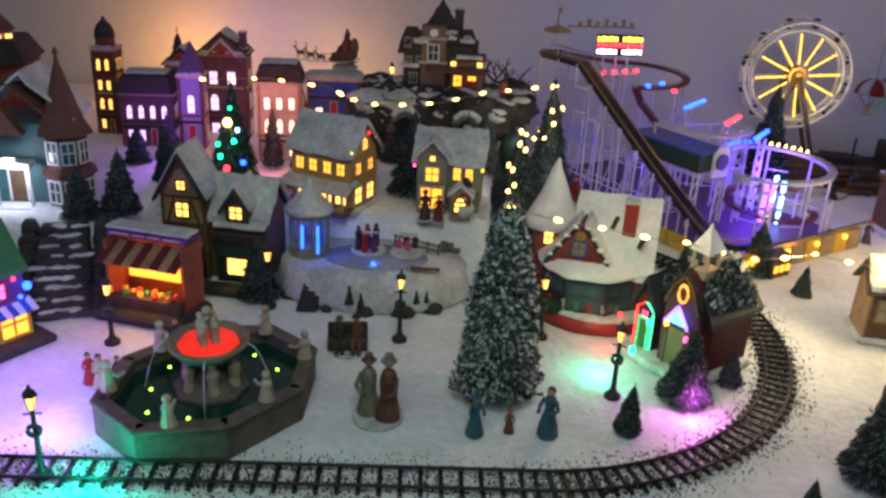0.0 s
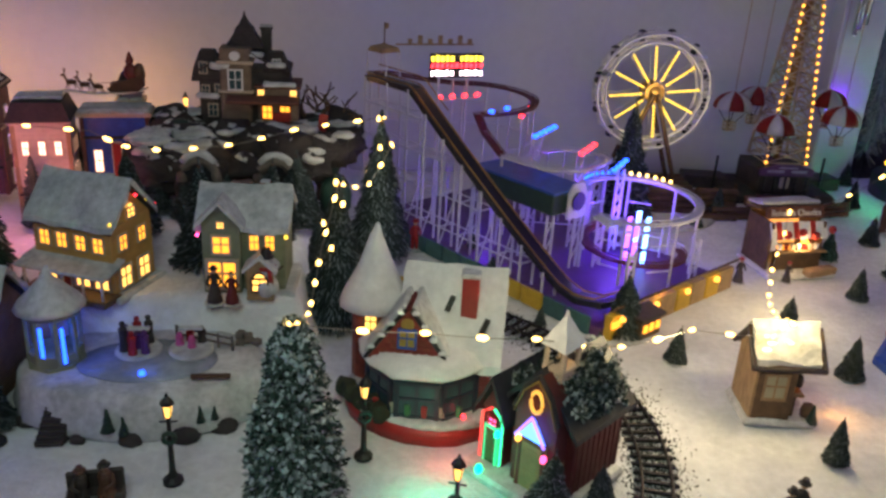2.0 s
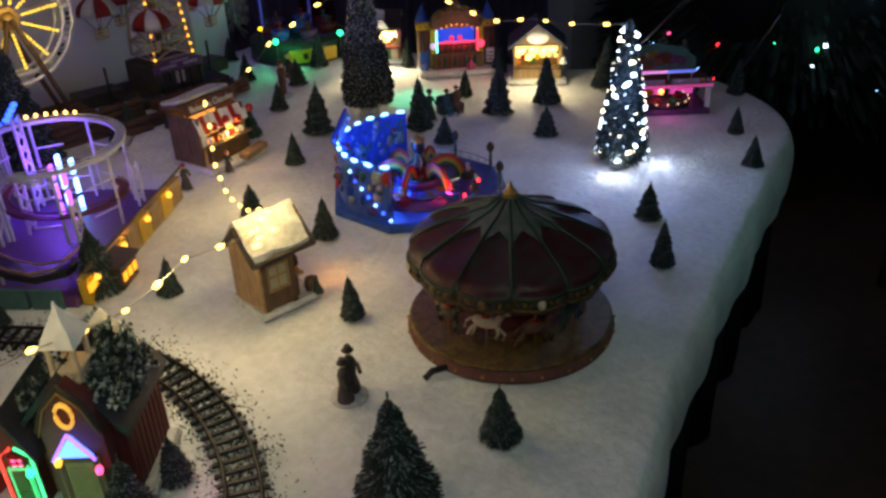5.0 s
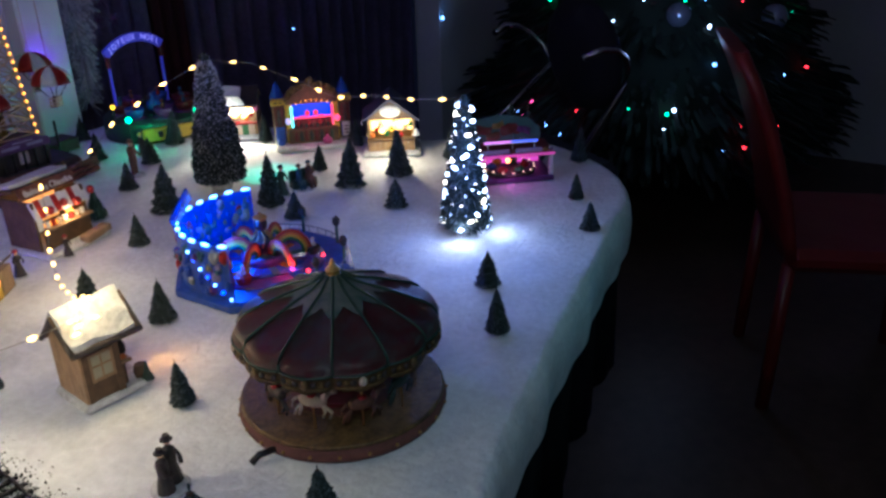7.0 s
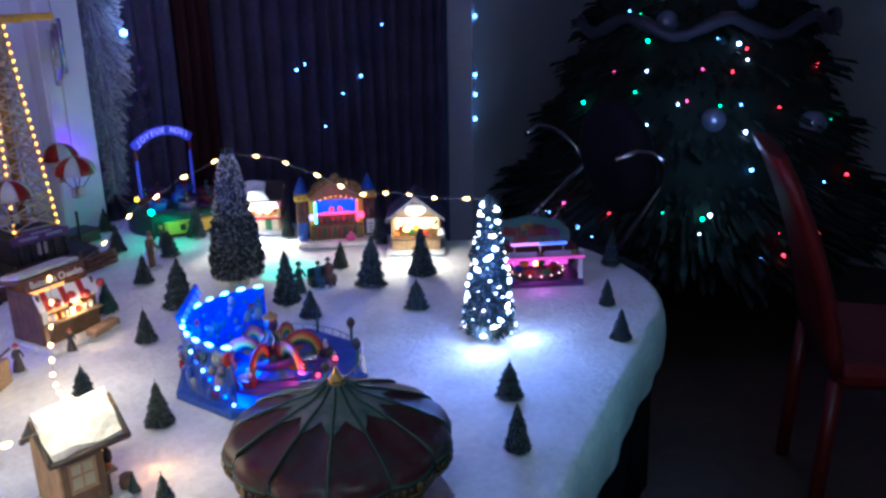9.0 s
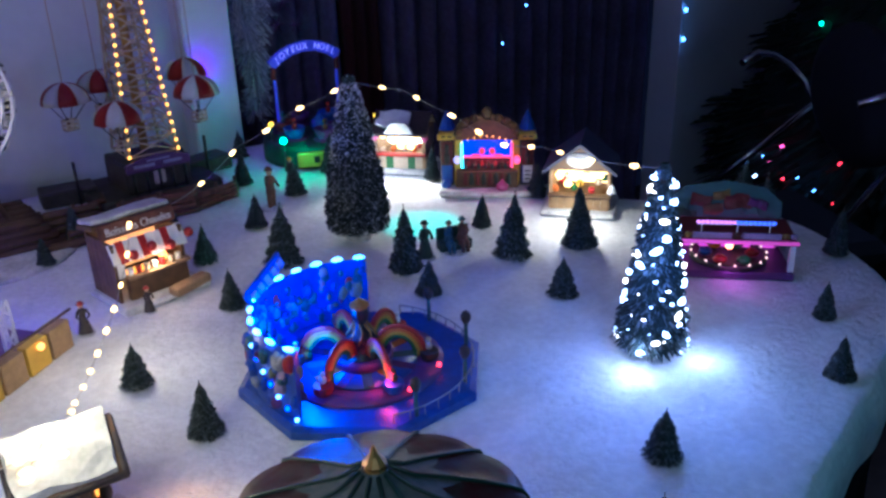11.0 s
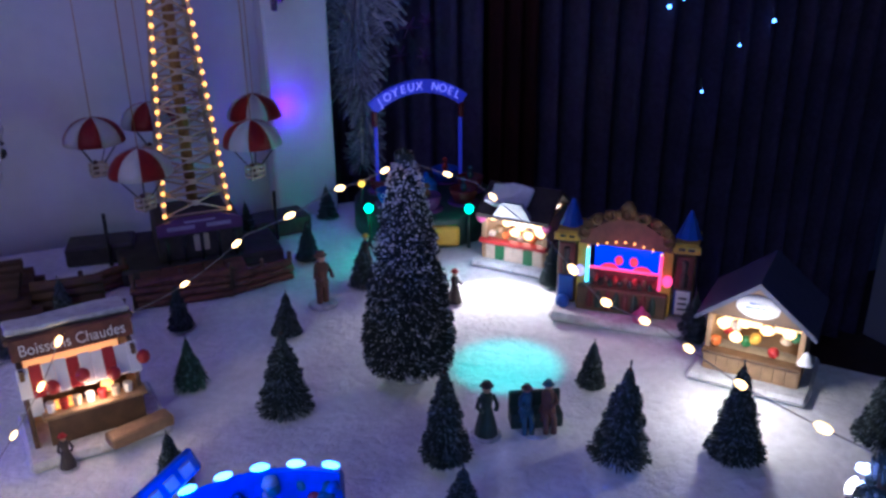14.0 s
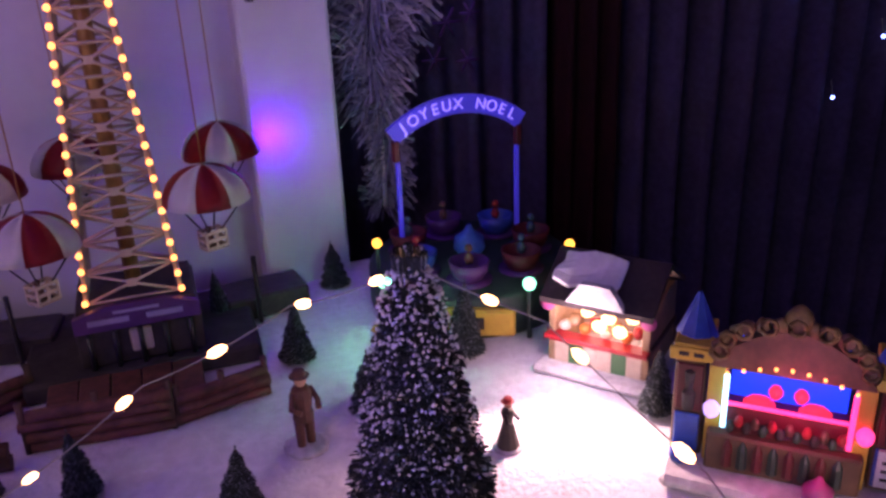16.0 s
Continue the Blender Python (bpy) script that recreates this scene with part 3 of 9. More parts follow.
for k in range(84):
    f = rnd.random() ** 1.2
    a = rnd.uniform(2.5, 4.7)
    q = 0.72 * (1 - f * 0.9) * 0.97 + 0.02
    m = rnd.choice([BULBW, BULBW, ICELED, REDLED, PINKLED, GREENLED])
    part("light", ball(shape(), q * math.cos(a), q * math.sin(a), 0.38 + 1.6 * f, rnd.choice((0.004, 0.005, 0.0075)), n=5), m, x)
for a, f, r in ((3.6, 0.30, 0.045), (4.3, 0.28, 0.05), (3.2, 0.5, 0.045), (3.9, 0.55, 0.04)):
    q = 0.72 * (1 - f * 0.9) + 0.02
    part("bauble", ball(shape(), q * math.cos(a), q * math.sin(a), 0.36 + 1.6 * f, r, n=14), mat("bauble_glaze", (0.35, 0.40, 0.55), 0.15, 0.6, bump=0), x)
for z, r in ((1.15, 0.50), (1.45, 0.36)):
    bm = shape()
    pts = [(r * math.cos(a / 10), r * math.sin(a / 10), z + 0.03 * math.sin(a * 0.9)) for a in range(24, 54)]
    part("garland", lumpy(tube(bm, pts, 0.022, 7), 0.012, 60), mat("silver_tinsel", (0.10, 0.10, 0.14), 0.5, 0.5, bump=0.5, grain=200), x)

g = thing("feather_garland", "white feathery garland hanging beside the pier", "garland", 1.545, 2.27, 0.06)
verts, faces = [], []
rnd = random.Random(8)
for k in range(3600):
    z = rnd.random() ** 0.9 * 0.55
    q = (0.035 + 0.05 * smooth(z, 0.1, 0.35)) * rnd.uniform(0.5, 1.15)
    a = rnd.random() * 6.283
    cx, cy = 0.012 * math.sin(z * 22), 0.01 * math.cos(z * 18)
    dz = q * rnd.uniform(-0.7, 1.3)
    w, b = 0.0016 * rnd.uniform(0.5, 1.3), len(verts)
    ca, sa = math.cos(a), math.sin(a) * 0.45
    verts += [(cx, cy, z), (cx + q * ca - w * sa, cy + q * sa, z - dz + w), (cx + q * ca, cy + q * sa + w, z - dz - w), (cx + q * ca + w, cy + q * sa - w, z - dz + w)]
    faces += [(b, b + 1, b + 2), (b, b + 2, b + 3), (b, b + 3, b + 1), (b + 1, b + 3, b + 2)]
me = bpy.data.meshes.new("plume")
me.from_pydata(verts, [], faces)
part("plume", me, FEATHER, g)
part("cord", tube(shape(), [(0, 0, 0.0), (0.005, 0, 0.3), (0, 0.02, 0.6), (0, 0.03, 1.2)], 0.003), WHITEP, g)
part("light", ball(shape(), 0.05, -0.05, 0.40, 0.009, n=8), ICELED, g)
s = thing("snowflake_ornament", "pale snowflake ornaments hanging by the curtain", "ornament", 1.66, 2.30, 0.30)
for dx, dz, r in ((0, 0, 0.022), (0.035, 0.01, 0.016), (-0.02, -0.05, 0.02), (0.03, -0.055, 0.018), (0.03, 0.06, 0.012)):
    bm = shape()
    for k in range(3):
        a = math.pi * k / 3
        tube(bm, [(dx - r * math.cos(a), 0, dz - r * math.sin(a)), (dx + r * math.cos(a), 0, dz + r * math.sin(a))], 0.0022, 4)
    part("snowflake", bm, PURPLEP, s)


# ---------------- trees of the village ----------------
def tuft_mesh(name, h, r, count, size, seed, r_top, bulge, material, lump=0.12):
    """Small irregular crumbs of flock spread over a columnar crown."""
    rnd = random.Random(seed)
    verts, faces = [], []
    for k in range(count):
        f = rnd.random() ** 1.15
        a = rnd.random() * 2 * math.pi
        wave = 1 + lump * math.sin(a * 5 + 19 * f) * math.sin(31 * f + a * 3)
        q = r * ((1 - f) ** bulge * (1 - r_top) + r_top * (1 - f * 0.7)) * wave * rnd.uniform(0.80, 1.08)
        c = Vector((q * math.cos(a), q * math.sin(a), h * f))
        b = len(verts)
        for axis in ((1, 0, 0), (0, 1, 0), (-1, 0, 0), (0, -1, 0), (0, 0, 1), (0, 0, -1)):
            verts.append(c + Vector(axis) * size * rnd.uniform(0.4, 1.4) + Vector((rnd.uniform(-1, 1), rnd.uniform(-1, 1), rnd.uniform(-1, 1))) * size * 0.4)
        for i in range(4):
            j = (i + 1) % 4
            faces += [(b + i, b + j, b + 4), (b + j, b + i, b + 5)]
    me = bpy.data.meshes.new(name)
    me.from_pydata(verts, [], faces)
    me.materials.append(material)
    return me


def pine_master(name, label, h, r, rings, per, seed, material, length=0.26, width=0.0008, droop=0.22, base=True, r_top=0.10, bulge=0.85):
    t = thing(name, label, "tree", 0, 0, -5)
    part("crown", bristle_mesh("crown", h * 0.93, r, rings, per, length, width, droop, seed, r_top, 1.5, material, bulge), material, t, m=Matrix.Translation((0, 0, h * 0.09)))
    # added dark core closes the gaps between the bristles
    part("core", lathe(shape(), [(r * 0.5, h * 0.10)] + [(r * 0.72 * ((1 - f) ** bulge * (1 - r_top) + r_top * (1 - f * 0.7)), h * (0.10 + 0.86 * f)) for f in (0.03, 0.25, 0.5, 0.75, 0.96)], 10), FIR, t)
    bm = shape()
    tube(bm, [(0, 0, 0), (0.0006, 0, h * 0.5), (0, 0, h * 0.99)], max(0.0015, r * 0.07), 6)
    part("trunk", bm, LOG, t)
    if base:
        part("foot", lathe(shape(), [(r * 0.42, 0), (r * 0.45, h * 0.03), (r * 0.30, h * 0.06), (r * 0.1, h * 0.065)], 12), PACKED, t)
    return t


MASTERS = []
for k, (h, r, rings, per) in enumerate([(0.10, 0.0268, 24, 400), (0.10, 0.0246, 26, 380), (0.10, 0.0282, 22, 420)]):
    MASTERS.append(pine_master("bottlebrush_pine", "small frosted dark green bottle-brush pine on the snow", h, r, rings, per, 20 + k, BRISTLE, 0.45, 0.00055, 0.02, r_top=0.08, bulge=0.72))
GREENPINE = pine_master("bottlebrush_pine", "small bright green bottle-brush pine beside the drinks stall", 0.062, 0.019, 30, 100, 31, BRISTLE2, width=0.0008)
rnd = random.Random(4)
PINES = """0.400 0.984 .106 1.1;0.314 0.903 .068 1;0.473 1.031 .055 1;0.583 0.840 .12 1.1;0.480 0.760 .055 1
0.625 1.416 .10 1;0.674 1.331 .056 1;0.504 1.447 .032 1.2;0.455 1.595 .052 1.1;0.909 1.277 .066 1;0.777 1.089 .062 1
0.893 1.425 .056 1.1;1.076 1.528 .060 1;1.115 0.836 .068 1;1.234 0.918 .058 1.1;1.507 0.864 .055 1.1;1.634 0.945 .054 1.1
1.438 1.231 .058 1.2;1.255 1.775 .060 1.1;1.135 1.849 .066 1;1.397 1.873 .062 1.1;1.352 2.000 .066 1;1.639 1.751 .068 1
1.713 1.537 .066 1;1.586 1.325 .105 .9;1.533 1.498 .060 1.1;1.481 1.374 .106 .9;1.303 1.368 .054 1.2;1.325 1.446 .108 .95
1.206 1.605 .100 .95;1.735 1.275 .115 .85;1.840 1.030 .080 .9;1.80 1.13 .115 .9;0.707 0.812 .066 1.1"""
PINES2 = """1.520 1.935 .085 .9;1.290 2.120 .070 .9;1.440 2.170 .060 1;0.790 1.915 .24 .75;-0.451 1.300 .108 1.2;-0.505 1.28 .085 1.2
-0.205 1.205 .100 1.1;-0.545 1.90 .20 .8;-0.57 1.745 .14 .9;-0.27 1.88 .15 .9;-0.30 1.72 .13 .7;0.015 1.45 .15 1.0;-0.105 1.56 .13 1
1.00 1.93 .07 1;-0.09 1.66 .075 1.1;-0.045 1.635 .06 1.2;0.02 1.655 .07 1.1;0.085 1.63 .08 1.1;0.15 1.655 .085 1.1;0.19 1.75 .11 1;-0.115 1.76 .10 1;0.93 1.87 .05 1;0.10 1.52 .13 1;0.135 1.60 .12 1;-0.16 1.50 .10 1.1;-0.215 1.36 .08 1.1;-0.39 1.42 .10 1.1;-0.44 1.50 .10 1;1.06 1.88 .05 1;0.075 1.30 .055 1;0.44 1.72 .045 1;0.385 1.50 .05 1.2;1.885 1.22 .10 .85;-0.48 1.62 .09 1;-0.395 1.655 .08 1;-0.215 1.60 .10 1;-0.245 1.48 .07 1.1;-0.165 1.60 .08 1;-0.53 1.58 .075 1.1;0.035 1.50 .10 1;0.17 1.54 .09 1"""
for line in (PINES, PINES2):
    for k, row in enumerate(line.replace("\n", ";").split(";")):
        px, py, ph, fat = [float(q) for q in row.split()]
        s = ph / 0.10
        m = pose(px, py, ground(px, py) - 0.001, rnd.uniform(-2.5, 2.5), rnd.uniform(-2.5, 2.5), rnd.uniform(0, 360)) @ Matrix.Diagonal((s * fat, s * fat, s, 1))
        tagged(copy_thing(MASTERS[k % 3], m), group="bottle-brush pines")
copy_thing(GREENPINE, pose(1.122, 1.702, 0, 0, 0, 20))
big = pine_master("tall_pine", "tall dark pine with frosted tips on the snow", 0.262, 0.049, 58, 1250, 40, SPRUCE, 0.17, 0.00075, 0.0, r_top=0.14, bulge=0.46)
big.matrix_basis = pose(1.357, 1.611, 0)
part("frost", tuft_mesh("frost", 0.244, 0.0515, 2600, 0.0013, 61, 0.14, 0.46, WHITEP, 0.03), None, big, "fine white frost dots", m=Matrix.Translation((0, 0, 0.024)))
flock = pine_master("flocked_tree", "heavily flocked green tree hung with a light string", 0.25, 0.047, 70, 240, 41, FLOCK, 0.2, 0.0011, 0.1, r_top=0.20, bulge=0.40)
flock.matrix_basis = pose(0.157, 0.967, 0)
part("flocking", tuft_mesh("flocking", 0.235, 0.0495, 5000, 0.0032, 62, 0.20, 0.40, FLOCK, 0.2), None, flock, "crumbly white flocking", m=Matrix.Translation((0, 0, 0.018)))
ta = pine_master("lit_pine", "frosted pine wound with warm white bulbs", 0.224, 0.050, 80, 280, 42, BRISTLE, 0.25, 0.0011, 0.2, r_top=0.15)
ta.matrix_basis = pose(0.196, 1.454, 0)
tb = pine_master("lit_pine", "tall pine wound with warm white bulbs beside the coaster", 0.255, 0.052, 80, 280, 43, BRISTLE, 0.25, 0.0011, 0.2, r_top=0.15)
tb.matrix_basis = pose(0.270, 1.700, 0)
for tree, h, r, n in ((ta, 0.224, 0.052, 4), (tb, 0.255, 0.055, 3), (flock, 0.25, 0.058, 4)):
    for k in range(n):
        f = 1 - 0.55 * (k / n) if tree is not flock else 1 - 0.10 * k / n
        a = 3.6 + 1.1 * math.sin(k * 2.1) + (0.8 if tree is ta else 0)
        q = r * (1 - f) * 0.95 + 0.006
        bm = shape()
        ball(bm, q * math.cos(a), q * math.sin(a), h * f * 0.98 + 0.004, 0.0036, 1, 1, 1.4, n=7)
        part("bulb", bm, BULB, tree, "warm white bulb")
tin = pine_master("tinsel_tree", "slim pine wrapped in dense cold white lights", 0.235, 0.043, 74, 260, 44, BRISTLE, 0.25, 0.0011, 0.15, r_top=0.35, bulge=0.6)
tin.matrix_basis = pose(1.397, 1.052, 0)
rnd = random.Random(3)
for k in range(120):
    f = 0.01 + 0.98 * (k / 120) ** 1.1
    a = k * 2.4 + rnd.uniform(-0.5, 0.5)
    q = 0.044 * ((1 - f) ** 0.6 * 0.65 + 0.35 * (1 - f * 0.7)) + 0.002
    bm = shape()
    big_one = k % 4 == 0
    ball(bm, 0, 0, 0, rnd.uniform(0.0026, 0.0042) if big_one else rnd.uniform(0.0008, 0.0016), rnd.uniform(1.2, 2.2), 1, 0.9, n=7)
    lumpy(bm, 0.0008, 150, k)
    m = pose(q * math.cos(a), q * math.sin(a), 0.012 + 0.222 * f + 0.006 * math.sin(k * 1.7), rnd.uniform(-40, 40), rnd.uniform(-50, 50), math.degrees(a) + 90)
    part("bulb", bm, BULBW if k % 3 else TINWARM, tin, "bright white bulb", m=m)
xt = pine_master("decorated_tree", "decorated green tree with coloured lights in the square", 0.21, 0.048, 44, 150, 45, BRISTLE2, 0.5, 0.0016, 0.3)
xt.matrix_basis = pose(-0.335, 1.56, ground(-0.335, 1.56))
for f, a, m, r in ((0.62, 4.5, BULB, 0.011), (0.45, 5.0, GREENLED, 0.007), (0.3, 4.2, GREENLED, 0.007), (0.2, 4.6, REDLED, 0.008), (0.12, 4.9, REDLED, 0.008), (0.1, 4.3, REDLED, 0.007), (0.25, 5.4, BLUELED, 0.007), (0.75, 4.7, GREENLED, 0.005), (0.4, 3.8, GREENLED, 0.006), (0.55, 5.3, ICELED, 0.006), (1.0, 0, BULB, 0.006)):
    q = 0.045 * (1 - f) + 0.004
    part("light", ball(shape(), q * math.cos(a), q * math.sin(a), 0.02 + 0.195 * f, r * 0.8, n=7), m, xt)
# the masters themselves leave the scene
for mo in (*MASTERS, GREENPINE):
    for o in (*mo.children_recursive, mo):
        bpy.data.objects.remove(o)


# ---------------- light strings ----------------
def light_string(label, nodes, sag, spacing, r=0.0042):
    t = thing("light_string", label, "light string", *nodes[0], group="light strings")
    o = Vector(nodes[0])
    line = []
    for a, b in zip(nodes, nodes[1:]):
        a, b = Vector(a), Vector(b)
        for k in range(8):
            u = k / 8
            line.append(a.lerp(b, u) - Vector((0, 0, sag * 4 * u * (1 - u))) - o)
    line.append(Vector(nodes[-1]) - o)
    part("wire", tube(shape(), line, 0.0006, 4), WIRE, t)
    run, last = 0.0, line[0]
    for k, p in enumerate(line):
        run += (p - last).length
        if run >= spacing or k == 0:
            d = (p - last).normalized() if k else Vector((1, 0, 0))
            bm = shape()
            ball(bm, 0, 0, 0, r * (0.80 + 0.12 * math.sin(k * 2.3)), 2.0, 1, 0.9, n=7)
            bmesh.ops.transform(bm, matrix=Matrix.Translation(p) @ d.to_track_quat("X", "Z").to_matrix().to_4x4(), verts=bm.verts)
            part("bulb", bm, BULB, t)
            run = 0.0
        last = p
    return t


light_string("warm white bulb string from flocked tree over the shop roofs", [(0.157, 0.967, 0.255), (0.275, 1.022, 0.216), (0.39, 1.052, 0.192), (0.498, 1.10, 0.155), (0.60, 1.15, 0.148), (0.715, 1.185, 0.120)], 0.002, 0.052)
light_string("warm white bulb string lying over the wooden stall roof", [(0.715, 1.17, 0.118), (0.74, 1.20, 0.124), (0.77, 1.23, 0.118), (0.79, 1.29, 0.09), (0.85, 1.42, 0.055), (0.93, 1.56, 0.05), (0.975, 1.62, 0.085), (1.0, 1.66, 0.118)], 0.002, 0.048)
light_string("warm white bulb string from drinks stall to tall pine", [(1.0, 1.66, 0.118), (1.104, 1.689, 0.123), (1.202, 1.70, 0.175), (1.30, 1.69, 0.215), (1.357, 1.611, 0.264)], 0.004, 0.060)
light_string("warm white bulb string from tall pine to tinsel tree", [(1.357, 1.611, 0.264), (1.40, 1.53, 0.256), (1.425, 1.43, 0.224), (1.419, 1.34, 0.205), (1.41, 1.25, 0.222), (1.40, 1.16, 0.226), (1.397, 1.055, 0.240)], 0.001, 0.054)
light_string("warm white bulb string before the hilltop mansion", [(-0.111, 1.575, 0.233), (-0.064, 1.622, 0.215), (0.038, 1.665, 0.215), (0.141, 1.67, 0.243), (0.19, 1.70, 0.243), (0.270, 1.69, 0.258)], 0.001, 0.050)
light_string("warm white bulb string across the town houses", [(-0.40, 1.60, 0.25), (-0.337, 1.595, 0.257), (-0.272, 1.570, 0.265), (-0.164, 1.586, 0.253), (-0.111, 1.575, 0.233)], 0.001, 0.050)
light_string("warm white bulb string from tree to tree", [(0.270, 1.70, 0.255), (0.285, 1.66, 0.22), (0.245, 1.56, 0.185), (0.215, 1.50, 0.20), (0.198, 1.45, 0.225), (0.175, 1.36, 0.16), (0.165, 1.22, 0.15), (0.160, 1.08, 0.19), (0.157, 0.967, 0.255)], 0.002, 0.050)


# ---------------- street lamps ----------------
def street_lamp(x, y, h, rz):
    t = thing("street_lamp", "black cast-iron street lamp with a lit lantern", "street lamp", x, y, 0, rz, group="street lamps")
    part("pole", lathe(shape(), [(0.011, 0), (0.011, 0.004), (0.006, 0.008), (0.0035, 0.014), (0.0026, h * 0.5), (0.0022, h - 0.028)], 10), IRON, t)
    bm = shape()
    tube(bm, [(-0.009, 0, h - 0.034), (0.009, 0, h - 0.034)], 0.0011, 5)
    part("ladder_bar", bm, IRON, t)
    part("glass", lathe(shape(), [(0.0032, h - 0.028), (0.0052, h - 0.014), (0.0052, h - 0.012)], 6), WINGOLD, t, "glowing lantern glass")
    part("cap", lathe(shape(), [(0.0078, h - 0.0125), (0.006, h - 0.008), (0.002, h - 0.004), (0.0012, h)], 6), IRON, t)
    bm = shape()
    for k in range(4):
        a = math.pi / 4 + k * math.pi / 2
        tube(bm, [(0.0036 * math.cos(a), 0.0036 * math.sin(a), h - 0.029), (0.0062 * math.cos(a), 0.0062 * math.sin(a), h - 0.012)], 0.0007, 4)
    part("frame", bm, IRON, t)
    bm = shape()
    tube(bm, [(0.0062 * math.cos(a * 0.52), -0.004, h - 0.052 + 0.0062 * math.sin(a * 0.52)) for a in range(13)], 0.0026, 6)
    part("wreath", bm, DKGREEN, t, "dark wreath with a bow")
    return t


for x, y, h, rz in ((0.022, 1.096, 0.110, 0), (0.225, 1.129, 0.108, 10), (0.308, 0.980, 0.110, -20), (-0.326, 0.754, 0.112, 15), (-0.367, 1.038, 0.102, 5), (-0.183, 1.175, 0.104, 0)):
    street_lamp(x, y, h, rz)


# ---------------- figurines: one plain mesh each ----------------
def figurine(name, label, x, y, z, h, coat, rz=0, skirt=True, hat=None, arm=0.5, base=True, lean=0.0):
    """Small standing resin figure."""
    bm = shape()
    if base:
        lathe(bm, [(0.26 * h, 0), (0.26 * h, 0.03 * h), (0.2 * h, 0.045 * h)], 12, mi=2)
    if skirt:
        lathe(bm, [(0.20 * h, 0.03 * h), (0.185 * h, 0.15 * h), (0.12 * h, 0.42 * h), (0.085 * h, 0.55 * h), (0.115 * h, 0.70 * h), (0.10 * h, 0.77 * h), (0.04 * h, 0.81 * h)], 10)
    else:
        for s in (-1, 1):
            cone(bm, s * 0.065 * h, 0, 0.03 * h, 0.05 * h, 0.065 * h, 0.42 * h, 8)
        lathe(bm, [(0.12 * h, 0.38 * h), (0.10 * h, 0.5 * h), (0.125 * h, 0.70 * h), (0.10 * h, 0.78 * h), (0.04 * h, 0.81 * h)], 10)
    for s in (-1, 1):
        tube(bm, [(s * 0.11 * h, 0, 0.74 * h), (s * 0.17 * h, -0.05 * h, 0.58 * h), (s * 0.11 * h, -0.16 * h * arm * 2, (0.48 + 0.14 * arm) * h)], 0.036 * h, 6)
    ball(bm, 0, -0.01 * h, 0.885 * h, 0.075 * h, 1, 1, 1.15, n=9, mi=1)
    if hat:
        lathe(bm, [(0.12 * h, 0.93 * h), (0.075 * h, 0.945 * h), (0.07 * h, 1.0 * h), (0.02 * h, 1.01 * h)], 10, mi=3)
    else:
        ball(bm, 0, 0.012 * h, 0.91 * h, 0.082 * h, n=8, mi=3)
    bmesh.ops.transform(bm, matrix=pose(0, 0, 0, lean, 0, 0), verts=bm.verts)
    return solo(name, bm, [coat, FLESH, PACKED, hat or DKCLOTH], label, "figurine", x, y, z, rz, "village figurines")


def pair(name, label, x, y, z, h, coats, rz=0, gap=0.3, seated=False):
    """Two resin figures cast on one base, on a bench where they sit."""
    bm = shape()
    lathe(bm, [(0.36 * h, 0), (0.36 * h, 0.03 * h), (0.30 * h, 0.05 * h)], 14, mi=3)
    k = 0.78 if seated else 1.0
    if seated:
        box(bm, 0, 0.08 * h, 0.05 * h, 0.95 * h, 0.34 * h, 0.30 * h, bevel=0.03 * h, mi=2)
        box(bm, 0, 0.25 * h, 0.05 * h, 0.95 * h, 0.09 * h, 0.62 * h, bevel=0.03 * h, mi=2)
    for i, s in enumerate((-1, 1)):
        cx, z0, hh = s * gap * h / 2 * (1.3 if seated else 1), (0.22 * h if seated else 0.03 * h), h * (1 if i else 0.93)
        lathe(bm, [(0.18 * hh, 0), (0.16 * hh, 0.15 * hh), (0.11 * hh, 0.38 * hh * k), (0.125 * hh, 0.62 * hh * k), (0.10 * hh, 0.72 * hh * k), (0.04 * hh, 0.78 * hh * k)], 10, mi=i, x=cx, z=z0)
        ball(bm, cx, 0, z0 + 0.88 * hh * k, 0.08 * hh, n=8, mi=4)
        lathe(bm, [(0.12 * hh, 0.90 * hh * k), (0.075 * hh, 0.93 * hh * k), (0.06 * hh, 1.0 * hh * k)], 8, mi=1 - i, x=cx, z=z0)
        tube(bm, [(cx + s * 0.11 * hh, 0, z0 + 0.66 * hh * k), (cx + s * 0.15 * hh, -0.10 * hh, z0 + 0.48 * hh * k), (cx, -0.20 * hh, z0 + 0.42 * hh * k)], 0.04 * hh, 6, mi=i)
        if seated:
            for q in (-1, 1):
                tube(bm, [(cx + q * 0.07 * hh, -0.05 * hh, z0 + 0.14 * hh), (cx + q * 0.07 * hh, -0.24 * hh, z0 + 0.12 * hh), (cx + q * 0.07 * hh, -0.26 * hh, 0.05 * h)], 0.055 * hh, 6, mi=i)
    return solo(name, bm, [coats[0], coats[1], coats[2], PACKED, FLESH], label, "figurine", x, y, z, rz, "village figurines")


pair("bench_couple", "dark painted resin couple seated on a bench", -0.046, 1.055, 0, 0.058, (DKCLOTH, BROWNCLOTH, DKCLOTH), 8, seated=True)
pair("strolling_couple", "sage and brown painted resin lady with a child", 0.013, 0.902, 0, 0.088, (GREYCLOTH, BROWNCLOTH, DKCLOTH), -20)
figurine("robed_figurine", "blue-robed resin carol figure standing on the snow", 0.130, 0.878, 0, 0.056, BLUECLOTH, 30, base=False, hat=BLUECLOTH)
figurine("child_figurine", "tiny brown and red resin child on the snow", 0.171, 0.887, 0, 0.033, BROWNCLOTH, 0, base=False, hat=REDP)
